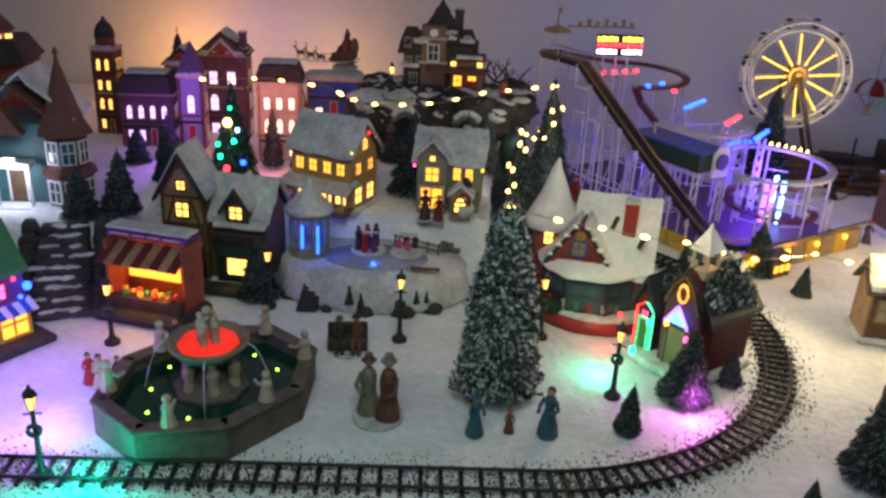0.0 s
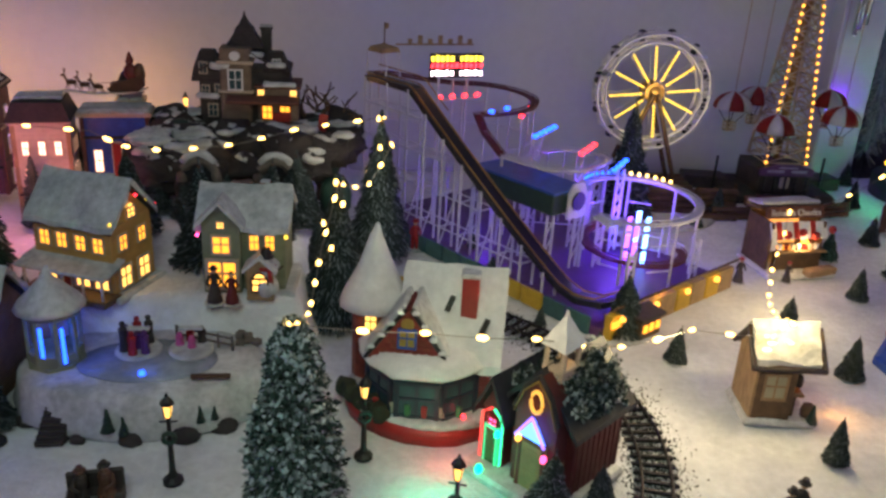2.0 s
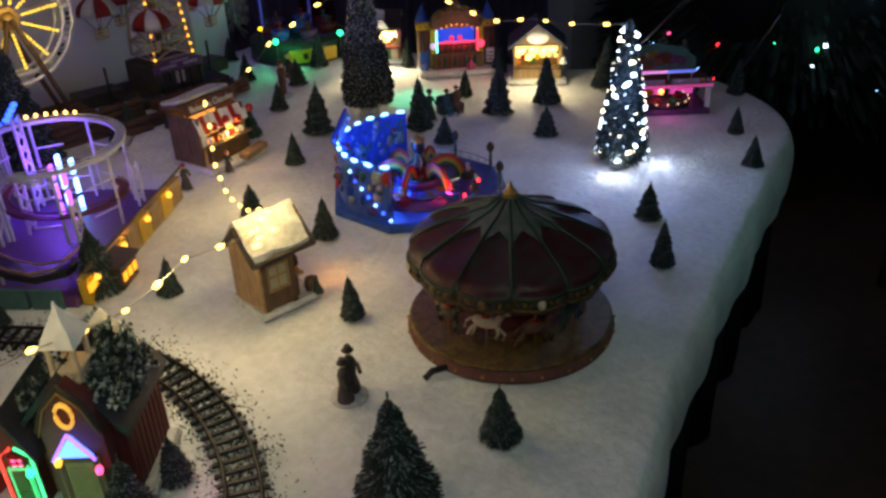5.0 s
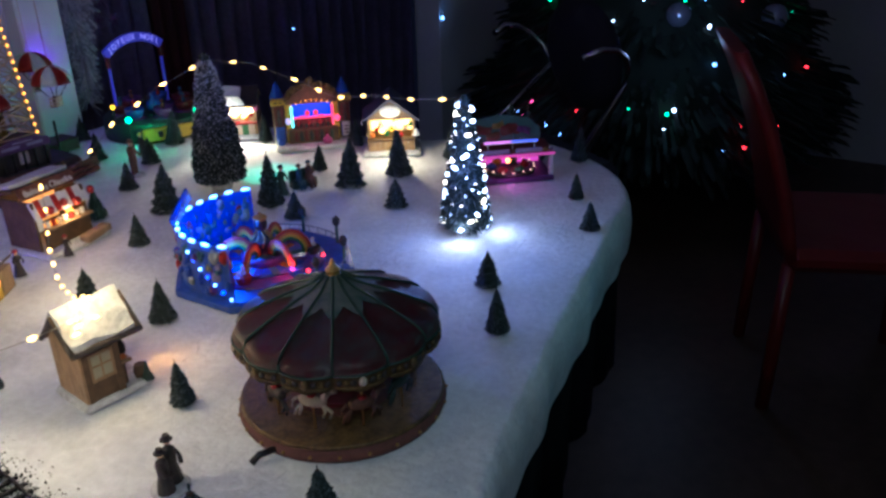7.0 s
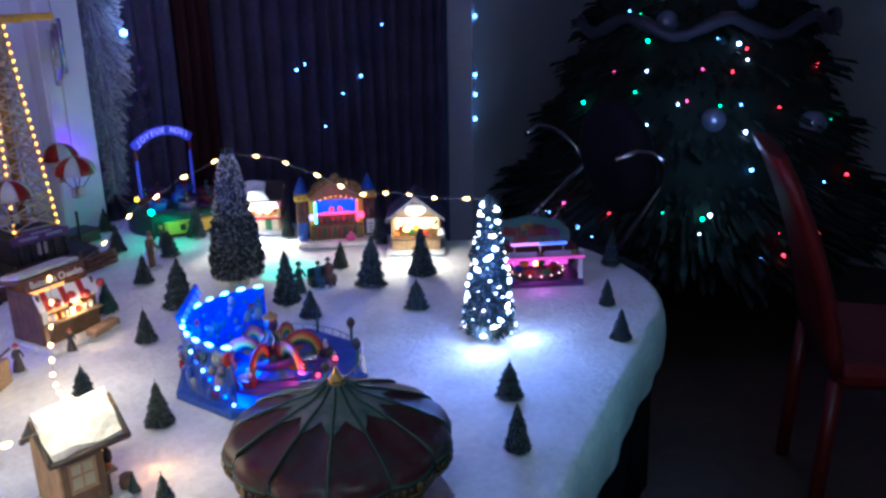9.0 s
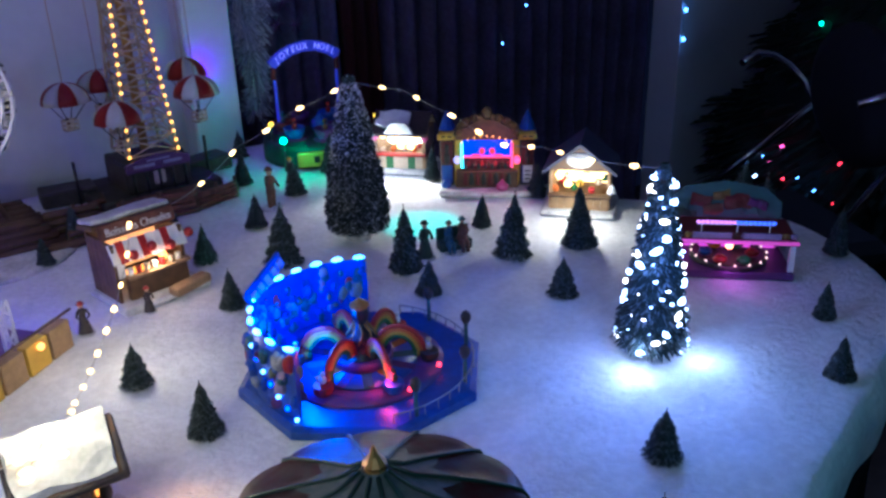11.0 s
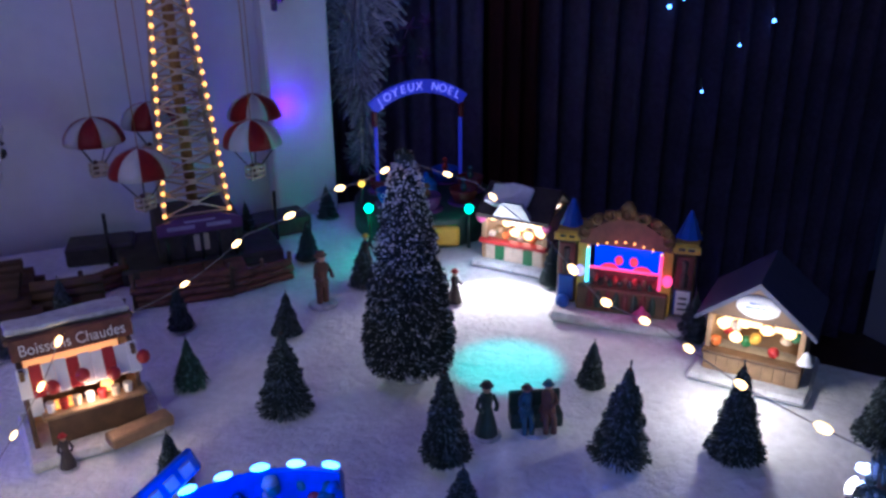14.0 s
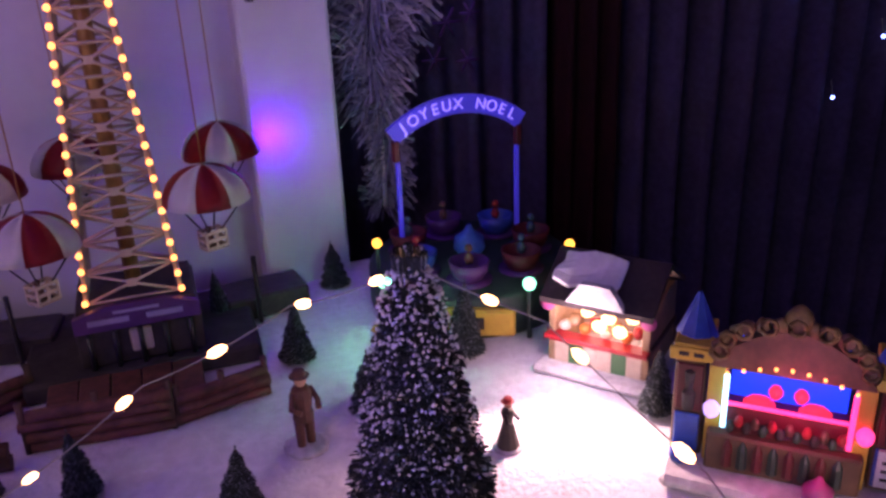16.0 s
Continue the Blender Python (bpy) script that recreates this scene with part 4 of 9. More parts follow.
figurine("robed_figurine", "blue-robed resin carol figure raising its arms", 0.217, 0.887, 0, 0.067, BLUECLOTH, -25, base=False, arm=0.9)
pair("dark_couple", "dark painted resin couple in winter coats", 0.663, 0.984, 0, 0.060, (DKCLOTH, DKCLOTH, DKCLOTH), 25)
figurine("santa_figurine", "red-suited bearded resin figure beside the coaster", 0.338, 1.745, 0, 0.060, REDP, 10, skirt=False, hat=REDP)
figurine("man_figurine", "brown-coated resin man carrying a violin case", 1.325, 1.840, 0, 0.080, BROWNCLOTH, 20, skirt=False, hat=BROWNCLOTH)
figurine("woman_figurine", "dark green-coated resin woman standing by the pine", 1.382, 1.468, 0, 0.064, DKGREEN, -10, hat=DKCLOTH)
pair("seated_couple", "resin couple in blue and red seated on green bench", 1.435, 1.455, 0, 0.058, (BLUECLOTH, BROWNCLOTH, DKGREEN), -20, seated=True)
figurine("porter_figurine", "small dark resin figure with red cap", 1.490, 1.762, 0, 0.052, DKCLOTH, 40, hat=REDP)
figurine("vendor_figurine", "small dark resin figure before the drinks stall", 0.985, 1.600, 0, 0.040, DKCLOTH, 10, hat=REDP)
figurine("rider_figurine", "dark resin figure near the teacup platform", 1.425, 1.935, 0, 0.055, DKCLOTH, 10, hat=YELP)
figurine("gentleman_figurine", "dark resin gentleman in a hat before the green house", 0.040, 1.335, 0.095, 0.052, DKCLOTH, 0, hat=DKCLOTH)
figurine("lady_figurine", "rose-dressed resin lady before the green house", 0.062, 1.332, 0.095, 0.046, DKRED, 0)
for dx, dy, c, h in ((-0.018, 0.01, REDP, 0.045), (0.0, 0.0, IVORY, 0.05), (0.018, 0.012, DKCLOTH, 0.042)):
    figurine("child_figurine", "painted resin child beside the fountain", -0.335 + dx, 0.925 + dy, 0, h, c, 40, base=False)
figurine("bench_figurine", "dark resin figure beside the fountain rim", -0.275, 1.03, 0, 0.05, DKCLOTH, 0)
figurine("facade_figurine", "dark striped resin figure beside the coaster front", 0.895, 1.60, 0, 0.048, DKCLOTH, 0, hat=REDP)

# snowman
t = thing("snowman", "white snowman with black hat and red scarf", "snowman", 0.105, 1.345, ground(0.105, 1.345))
part("body", ball(ball(ball(shape(), 0, 0, 0.014, 0.016, n=12), 0, 0, 0.033, 0.012, n=12), 0, 0, 0.049, 0.009, n=12), PACKED, t)
part("hat", lathe(shape(), [(0.0105, 0.055), (0.0105, 0.0565), (0.007, 0.057), (0.0065, 0.067), (0.001, 0.0675)], 12), BLACK, t)
bm = shape()
tube(bm, [(0.0105 * math.cos(a * 0.52), 0.0105 * math.sin(a * 0.52), 0.042) for a in range(13)], 0.003, 6)
tube(bm, [(0.004, -0.011, 0.042), (0.006, -0.0135, 0.026)], 0.003, 6)
part("scarf", bm, REDP, t)
part("nose", cone(shape(), 0, -0.008, 0.049, 0.002, 0.0004, 0.007, 6, rx=90), ORANGEP, t)
for s in (-1, 1):
    part("arm", tube(shape(), [(s * 0.010, 0, 0.035), (s * 0.022, -0.003, 0.044)], 0.0012, 5), LOG, t)

t = thing("silver_chime", "silver tube ornament hanging by the wall pier", "ornament", 1.385, 2.17, 0.36)
for k in range(3):
    part("tube", cone(shape(), 0.011 * (k - 1), 0.004 * (k % 2), 0.012 * k, 0.0055, 0.0055, 0.12, 10), CHROME, t)
part("cord", tube(shape(), [(0, 0, 0.12), (0, 0.02, 0.40), (0, 0.03, 1.2)], 0.0012, 5), WIRE, t)


# ---------------- houses ----------------
def window(parent, x, z, w, h, m, glass, frame=WHITEP, arch=False, cross=True):
    """A framed window on the face that m carries: x along it, z up, facing -y."""
    o = shape()
    b = w * 0.14
    ri = [o.verts.new((x + sx * w / 2, yy, z + (h if sz else 0))) for yy in (-0.0028, 0.0004) for sx, sz in ((-1, 0), (1, 0), (1, 1), (-1, 1))]
    ro = [o.verts.new((x + sx * (w / 2 + b), yy, z + (h + b if sz else -b))) for yy in (-0.0028, 0.0004) for sx, sz in ((-1, 0), (1, 0), (1, 1), (-1, 1))]
    for k in range(4):
        n = (k + 1) % 4
        o.faces.new((ri[k], ri[n], ro[n], ro[k])), o.faces.new((ro[k], ro[n], ro[n + 4], ro[k + 4])), o.faces.new((ri[n], ri[k], ri[k + 4], ri[n + 4]))
    if arch:
        tube(o, [(x + (w / 2) * math.cos(a * math.pi / 6), -0.001, z + h + (w / 2) * math.sin(a * math.pi / 6)) for a in range(7)], b * 0.5, 5)
    win = part("window", o, frame, parent, m=m)
    p = shape()
    box(p, x, 0.0, z, w, 0.0016, h)
    if arch:
        cone(p, x, 0.0008, z + h, w / 2 * 0.95, w / 2 * 0.95, 0.0016, 12, rx=90)
    part("pane", p, glass, win, "glowing window pane" if glass is not WINDIM else "dark window pane")
    if cross:
        part("muntin", box(shape(), x, -0.001, z, b * 0.6, 0.0024, h), frame, win)
        part("muntin", box(shape(), x, -0.001, z + h * 0.5, w, 0.0024, b * 0.6), frame, win)
    return win


def door(parent, x, z, w, h, m, material, frame=WHITEP):
    o = shape()
    box(o, x, -0.001, z, w, 0.003, h, bevel=0.0006)
    for dz in (0.1, 0.55):
        box(o, x, -0.0025, z + h * dz, w * 0.6, 0.001, h * 0.32)
    d = part("door", o, material, parent, m=m)
    f = shape()
    box(f, x - w / 2, -0.0015, z, w * 0.12, 0.004, h * 1.03), box(f, x + w / 2, -0.0015, z, w * 0.12, 0.004, h * 1.03), box(f, x, -0.0015, z + h, w * 1.15, 0.004, w * 0.13)
    part("door_frame", f, frame, d)
    k = shape()
    ball(k, x + w * 0.32, -0.0035, z + h * 0.48, 0.0009, n=5)
    part("knob", k, GOLD, d)


FRONT = Matrix.Identity(4)


def face(side, w, d):
    """The pose of a wall face of a body w by d: front, right, left."""
    if side == "front":
        return pose(0, -d / 2 - 0.0005, 0)
    if side == "right":
        return pose(w / 2 + 0.0005, 0, 0, 0, 0, 90)
    return pose(-w / 2 - 0.0005, 0, 0, 0, 0, -90)


def snow_cap(parent, w, d, z, rise, over=0.007, thick=0.006, seed=1.0, turn=0, material=PACKED):
    bm = slab_roof(shape(), w, d, z, rise, thick, over)
    bmesh.ops.subdivide_edges(bm, edges=bm.edges[:], cuts=5, use_grid_fill=True)
    lumpy(bm, 0.0042, 48, seed)
    return part("roof_snow", bm, material, parent, "thick white snow on the roof", m=pose(0, 0, 0, 0, 0, turn))


def chimney(parent, x, y, z, s, h, material=BRICK):
    bm = shape()
    box(bm, x, y, z, s, s, h, bevel=s * 0.06), box(bm, x, y, z + h, s * 1.25, s * 1.25, s * 0.25, bevel=s * 0.06)
    c = part("chimney", bm, material, parent)
    part("chimney_snow", lumpy(box(shape(), x, y, z + h + s * 0.25, s * 1.1, s * 1.1, s * 0.22, bevel=s * 0.08), 0.001, 80), PACKED, c)


def courses(bm, w, d, z0, z1, step, proud=0.0007):
    """Clapboard or brick courses: one stepped shell round the wall."""
    rings = []
    z = z0
    while z < z1 - step * 0.5:
        for q, h in ((proud, z), (proud, z + step * 0.55), (-0.0003, z + step * 0.56), (-0.0003, z + step * 0.99)):
            rings.append([bm.verts.new((sx * (w / 2 + q), sy * (d / 2 + q), h)) for sx, sy in ((-1, -1), (1, -1), (1, 1), (-1, 1))])
        z += step
    for s, t in zip(rings, rings[1:]):
        for k in range(4):
            bm.faces.new((s[k], s[(k + 1) % 4], t[(k + 1) % 4], t[k]))
    return bm


# hilltop mansion on its snowy rock
t = thing("mansion", "tall dark hilltop mansion with clock tower on snowy rock", "house", 0.035, 1.88, ground(0.03, 1.88) + 0.004, 0)
t.scale = (1.14, 1.0, 1.0)
rnd = random.Random(7)
for k in range(64):
    x, y = rnd.uniform(-0.14, 0.16), rnd.uniform(-0.24, 0.03)
    z = 0.098 * smooth(y, -0.27, -0.16) - 0.012
    rock = part("rock", lumpy(ball(shape(), x, y, z, rnd.uniform(0.020, 0.036), 1.2, 1, 0.9, n=14), 0.016, 62, k), ROCK, t, "dark rock")
    part("rock_snow", lumpy(ball(shape(), x, y - 0.006, z + rnd.uniform(0.016, 0.024), rnd.uniform(0.012, 0.020), rnd.uniform(0.9, 1.8), 0.9, 0.45, n=9), 0.007, 75, k), PACKED, rock)
for x in (-0.047, 0.057):
    bm = shape()
    tube(bm, [(x + 0.024 * math.cos(a * 0.314), -0.246, 0.058 + 0.036 * math.sin(a * 0.314)) for a in range(11)], 0.0075, 7)
    part("tunnel_arch", lumpy(bm, 0.002, 60), STONE, t)
    # flat black disc stands in for the shade inside the tunnel
    part("tunnel_mouth", cone(shape(), x, -0.236, 0.066, 0.024, 0.024, 0.012, 16, rx=90), BLACK, t)
    part("arch_snow", lumpy(tube(shape(), [(x + 0.025 * math.cos(a * 0.314), -0.247, 0.067 + 0.037 * math.sin(a * 0.314)) for a in range(2, 9)], 0.0062, 7), 0.003, 70, x), PACKED, t)
    part("arch_pier", lumpy(box(shape(), x, -0.238, -0.01, 0.066, 0.02, 0.066, bevel=0.004), 0.004, 50, x), ROCK, t)
part("wall", courses(box(shape(), -0.005, 0, 0.09, 0.125, 0.085, 0.105, bevel=0.002), 0.125, 0.085, 0.095, 0.19, 0.006), DKCLOTH, t)
part("wing", box(shape(), 0.052, -0.018, 0.085, 0.062, 0.075, 0.085, bevel=0.002), MANSION, t, "brown plaster porch wing")
part("tower", box(shape(), -0.012, -0.030, 0.09, 0.046, 0.045, 0.145, bevel=0.002), MANSION, t, "brown clock tower")
bm = slab_roof(shape(), 0.13, 0.09, 0.195, 0.035, 0.004)
part("roof", bm, DKROOF, t)
part("tower_roof", lathe(shape(), [(0.040, 0.232), (0.036, 0.238), (0.022, 0.255), (0.020, 0.262), (0.010, 0.272), (0.003, 0.284), (0.001, 0.292)], 4, a0=math.pi / 4), DKROOF, t)
for x in (-0.055, 0.048):
    part("side_roof", lathe(shape(), [(0.034, 0.175), (0.028, 0.20), (0.016, 0.225), (0.014, 0.227)], 4, a0=math.pi / 4, x=x, y=-0.02), DKROOF, t)
for i, (x, y, z, sx, sz) in enumerate(((-0.035, -0.045, 0.198, 0.03, 0.012), (0.02, -0.045, 0.222, 0.022, 0.006), (0.05, -0.052, 0.205, 0.03, 0.008), (-0.055, -0.055, 0.15, 0.035, 0.007), (0.055, -0.068, 0.175, 0.05, 0.007))):
    part("roof_snow", lumpy(box(shape(), x, y, z, sx, 0.012, sz, rx=30, bevel=0.003), 0.0025, 70, i), PACKED, t)
F = pose(0, -0.0533, 0)
part("clock", cone(shape(), -0.012, -0.053, 0.222, 0.008, 0.008, 0.003, 16, rx=90), WHITEP, t)
window(t, -0.012, 0.165, 0.018, 0.032, F, WINDIM)
window(t, 0.050, 0.205, 0.010, 0.012, pose(0, -0.048, 0), WINDIM)
window(t, -0.048, 0.115, 0.012, 0.02, pose(0, -0.0435, 0), WINDIM, frame=CREAM)
for x in (0.035, 0.062):
    window(t, x, 0.115, 0.014, 0.022, pose(0, -0.056, 0), WINAMBER, frame=REDP)
bm = shape()
for k in range(9):
    tube(bm, [(-0.075 + 0.02 * k, -0.075, 0.092), (-0.075 + 0.02 * k, -0.075, 0.112)], 0.0012, 5)
tube(bm, [(-0.08, -0.075, 0.112), (0.09, -0.075, 0.112)], 0.0016, 5)
part("balustrade", bm, DKCLOTH, t)
part("porch_roof", lumpy(box(shape(), 0.03, -0.072, 0.148, 0.11, 0.03, 0.006, rx=12, bevel=0.002), 0.001, 50), REDROOF, t)
chimney(t, 0.032, 0.012, 0.215, 0.016, 0.045, DKCLOTH)
for x, z in ((-0.058, 0.150), (-0.038, 0.152), (-0.060, 0.190)):
    window(t, x, z, 0.010, 0.018, pose(0, -0.0437, 0), WINDIM, frame=CREAM)
for x in (0.026, 0.075):
    window(t, x, 0.150, 0.009, 0.016, pose(0, -0.0562, 0), WINGOLD, frame=CREAM)
part("gable_sign", box(shape(), 0.056, -0.0580, 0.098, 0.026, 0.003, 0.028, bevel=0.001), REDP, t, "red lit board")
part("tower_ledge", box(shape(), -0.012, -0.030, 0.208, 0.054, 0.053, 0.005, bevel=0.001), CREAM, t)
part("tower_ledge", box(shape(), -0.012, -0.030, 0.158, 0.054, 0.053, 0.004, bevel=0.001), CREAM, t)
part("wing_eave", box(shape(), 0.052, -0.018, 0.168, 0.070, 0.083, 0.005, bevel=0.001), REDROOF, t)
for x, y, z, r in ((-0.11, -0.15, 0.03, 0.026), (0.125, -0.14, 0.04, 0.03), (0.05, -0.21, 0.02, 0.024), (-0.06, -0.22, 0.01, 0.02), (0.14, -0.2, 0.0, 0.03), (-0.095, -0.06, 0.06, 0.028), (0.105, -0.05, 0.06, 0.03), (0.085, -0.085, 0.03, 0.022), (-0.075, -0.09, 0.04, 0.02)):
    part("shrub", lumpy(ball(shape(), x, y, z + 0.02, r, 0.8, 0.8, 1.3, n=10), 0.006, 50, x), DKGREEN, t, "dark green shrub on the rock")
part("lantern", lathe(shape(), [(0.0018, 0.132), (0.0036, 0.140), (0.0036, 0.147)], 6, x=-0.088, y=-0.05), WINGOLD, t)
part("lantern_cap", lathe(shape(), [(0.0052, 0.147), (0.003, 0.151), (0.0008, 0.157)], 6, x=-0.088, y=-0.05), IRON, t)
part("lantern_post", tube(shape(), [(-0.088, -0.05, 0.05), (-0.088, -0.05, 0.131)], 0.0022, 6), IRON, t)
for x, z in ((0.118, 0.10), (0.03, 0.06), (0.10, 0.03)):
    part("red_flag", box(shape(), x, -0.085, z, 0.014, 0.002, 0.032, ry=8), REDP, t)

# bare tree beside the mansion
t = thing("bare_tree", "bare brown leafless tree beside the hilltop mansion", "tree", 0.165, 1.89, ground(0.165, 1.89))
bm = shape()
rnd = random.Random(5)


def limb(bm, p, d, length, r, depth):
    q = p + d * length
    mid = p.lerp(q, 0.5) + Vector((rnd.uniform(-1, 1), rnd.uniform(-1, 1), rnd.uniform(-1, 1))) * length * 0.12
    tube(bm, [p, mid, q], r, 5)
    if depth:
        for k in range(3):
            n = (d + Vector((rnd.uniform(-0.9, 0.9), rnd.uniform(-0.9, 0.9), rnd.uniform(-0.2, 0.6)))).normalized()
            limb(bm, p.lerp(q, 0.55 + 0.22 * k), n, length * 0.62, r * 0.6, depth - 1)


part("trunk", tube(shape(), [(0, 0, 0), (0.002, 0, 0.08), (-0.002, 0, 0.15)], 0.007, 7), BROWN, t)
for k in range(4):
    limb(bm, Vector((0, 0, 0.12 + 0.01 * k)), Vector((math.cos(k * 1.7), math.sin(k * 1.7), 1.0)).normalized(), 0.06, 0.0035, 2)
part("branch_crown", bm, BROWN, t)


def cottage(name, label, x, y, rz, w, d, h, rise, wall, trim, glass, z=None):
    """Storeyed cottage with snow-laden gable roof, front gable, windows, door, porch and chimney."""
    t = thing(name, label, "house", x, y, ground(x, y) if z is None else z, rz, group="village houses")
    part("plinth", lumpy(box(shape(), 0, 0, 0, w * 1.25, d * 1.25, 0.010, bevel=0.003), 0.0015, 60), PACKED, t)
    bm = box(shape(), 0, 0, 0.008, w, d, h, bevel=0.001)
    courses(bm, w, d, 0.012, h, 0.006)
    part("wall", bm, wall, t)
    part("gable", prism(shape(), [(-d / 2, h), (d / 2, h), (0, h + rise * 0.92)], -w / 2 + 0.001, w / 2 - 0.001), wall, t, m=pose(0, 0, 0.008, 0, 0, 90))
    part("roof", slab_roof(shape(), d, w, h + 0.008, rise, 0.003), DKROOF, t, m=pose(0, 0, 0, 0, 0, 90))
    snow_cap(t, d, w, h + 0.0105, rise, 0.008, 0.008, x * 9, 90)
    chimney(t, w * 0.22, d * 0.1, h + rise * 0.5, 0.011, 0.034)
    return t


# green-grey house with porch
t = cottage("green_house", "sage clapboard house with amber windows and snowy roof", 0.078, 1.405, -4, 0.105, 0.080, 0.088, 0.036, SAGE, CREAM, WINAMBER, 0.092)
part("gable_front", prism(shape(), [(-0.024, 0.0), (0.024, 0.0), (0.024, 0.098), (0, 0.120), (-0.024, 0.098)], -0.052, -0.039), SAGE, t, m=pose(-0.026, 0, 0.008))
part("gable_roof", slab_roof(shape(), 0.05, 0.03, 0.106, 0.026, 0.006, 0.006), PACKED, t, "snow on the front gable", m=pose(-0.026, -0.044, 0))
F = pose(-0.026, -0.0525, 0)
window(t, 0, 0.065, 0.020, 0.022, F, WINAMBER, CREAM)
window(t, 0, 0.018, 0.034, 0.034, F, WINAMBER, CREAM)
window(t, 0, 0.099, 0.008, 0.008, F, WINGOLD, CREAM)
for x in (0.014, 0.034):
    window(t, x, 0.066, 0.011, 0.020, face("front", 0.105, 0.080), WINAMBER, CREAM)
part("porch", prism(shape(), [(-0.017, 0.0), (0.017, 0.0), (0.017, 0.042), (0, 0.056), (-0.017, 0.042)], -0.068, -0.039), TAN, t, "little gabled porch", m=pose(0.024, 0, 0.006))
part("porch_snow", slab_roof(shape(), 0.036, 0.032, 0.048, 0.016, 0.005, 0.004), PACKED, t, m=pose(0.024, -0.053, 0))
window(t, 0.024, 0.020, 0.018, 0.016, pose(0, -0.0685, 0), WINGOLD, BROWN, arch=True)
for s in (-1, 1):
    part("christmas_light", ball(shape(), s * 0.056, -0.05, 0.088, 0.003, n=6), PINKLED if s < 0 else YELLED, t)

# yellow veranda house
t = cottage("veranda_house", "yellow two-storey house with lit windows and veranda", -0.120, 1.405, -24, 0.115, 0.082, 0.092, 0.044, YELLOW, CREAM, WINAMBER, 0.092)
part("veranda_roof", lumpy(box(shape(), 0.0, -0.050, 0.046, 0.135, 0.048, 0.006, rx=14, bevel=0.002), 0.0015, 60), PACKED, t, "snow-covered veranda roof")
for x in (-0.058, -0.03, 0, 0.03, 0.058):
    part("veranda_post", tube(shape(), [(x, -0.066, 0.008), (x, -0.066, 0.044)], 0.002, 6), CREAM, t)
part("veranda_floor", box(shape(), 0, -0.055, 0.004, 0.13, 0.035, 0.008, bevel=0.001), BROWN, t)
FF = face("front", 0.115, 0.082)
for x in (-0.040, -0.014, 0.014, 0.040):
    window(t, x, 0.066, 0.014, 0.019, FF, WINAMBER, CREAM)
for x in (-0.038, 0.012, 0.040):
    window(t, x, 0.016, 0.020, 0.026, FF, WINGOLD, CREAM)
door(t, -0.012, 0.010, 0.013, 0.032, FF, REDP, CREAM)
FR = face("right", 0.115, 0.082)
for x in (-0.02, 0.018):
    window(t, x, 0.066, 0.014, 0.019, FR, WINAMBER, CREAM)
    window(t, x, 0.016, 0.020, 0.026, FR, WINGOLD, CREAM)
window(t, 0, 0.104, 0.014, 0.012, FR, WINGOLD, CREAM, arch=True)
for k in range(6):
    part("christmas_light", ball(shape(), 0.062, -0.045 + 0.018 * k, 0.108 + 0.028 * (1 - abs(k - 2.5) / 2.5), 0.0022, n=5), REDLED if k % 2 else YELLED, t)

# dark-gabled toy shop
t = cottage("gabled_shop", "dark-timbered shop with pointed gables and glowing windows", -0.275, 1.285, -6, 0.165, 0.085, 0.105, 0.045, BROWN, TAN, WINGOLD, 0.004)
part("shop_front", box(shape(), 0.044, -0.0465, 0.008, 0.080, 0.015, 0.098, bevel=0.001), DKGREEN, t, "dark green shop front")
part("fascia", box(shape(), 0.044, -0.0560, 0.078, 0.084, 0.006, 0.014, bevel=0.001), DKCLOTH, t)
part("eave_snow", lumpy(box(shape(), 0.044, -0.050, 0.104, 0.084, 0.022, 0.006, rx=28, bevel=0.002), 0.0025, 70), PACKED, t)
for gx, gw, gh, z0, drop in ((-0.045, 0.072, 0.205, 0.0, 0.060), (0.040, 0.036, 0.158, 0.100, 0.026)):
    part("gable_front", prism(shape(), [(-gw / 2, z0), (gw / 2, z0), (gw / 2, gh - drop), (0, gh), (-gw / 2, gh - drop)], -0.054, -0.02), DKGREEN if gx > 0 else BROWN, t, m=pose(gx, 0, 0.008))
    part("gable_roof", slab_roof(shape(), gw, 0.06, gh - drop + 0.008, drop + 0.002, 0.006, 0.006), PACKED, t, "snow on the pointed gable", m=pose(gx, -0.026, 0))
    part("bargeboard", slab_roof(shape(), gw, 0.004, gh - drop + 0.001, drop + 0.001, 0.006, 0.006), DKROOF, t, m=pose(gx, -0.0615, 0))
    window(t, gx, gh - (0.050 if gx < 0 else 0.042), 0.013 if gx < 0 else 0.019, 0.014 if gx < 0 else 0.019, pose(0, -0.0565, 0), WINGOLD, BROWN)
part("plaster", prism(shape(), [(-0.030, 0), (0.030, 0), (0.030, 0.048), (0.006, 0.086), (-0.006, 0.086), (-0.030, 0.048)], -0.0552, -0.052), TAN, t, "tan plaster in the gable", m=pose(-0.045, 0, 0.100))
for x0, z0, x1, z1 in ((-0.075, 0.100, -0.015, 0.100), (-0.075, 0.143, -0.015, 0.143), (-0.070, 0.102, -0.058, 0.141), (-0.020, 0.102, -0.032, 0.141), (-0.075, 0.010, -0.075, 0.100), (-0.015, 0.010, -0.015, 0.100)):
    part("timber", tube(shape(), [(x0, -0.0560, z0), (x1, -0.0560, z1)], 0.0018, 4), LOG, t)
part("door_hood", lumpy(box(shape(), -0.040, -0.062, 0.064, 0.046, 0.018, 0.004, rx=18, bevel=0.001), 0.001, 60), PACKED, t)
window(t, -0.045, 0.112, 0.020, 0.022, pose(0, -0.0565, 0), WINGOLD, BROWN)
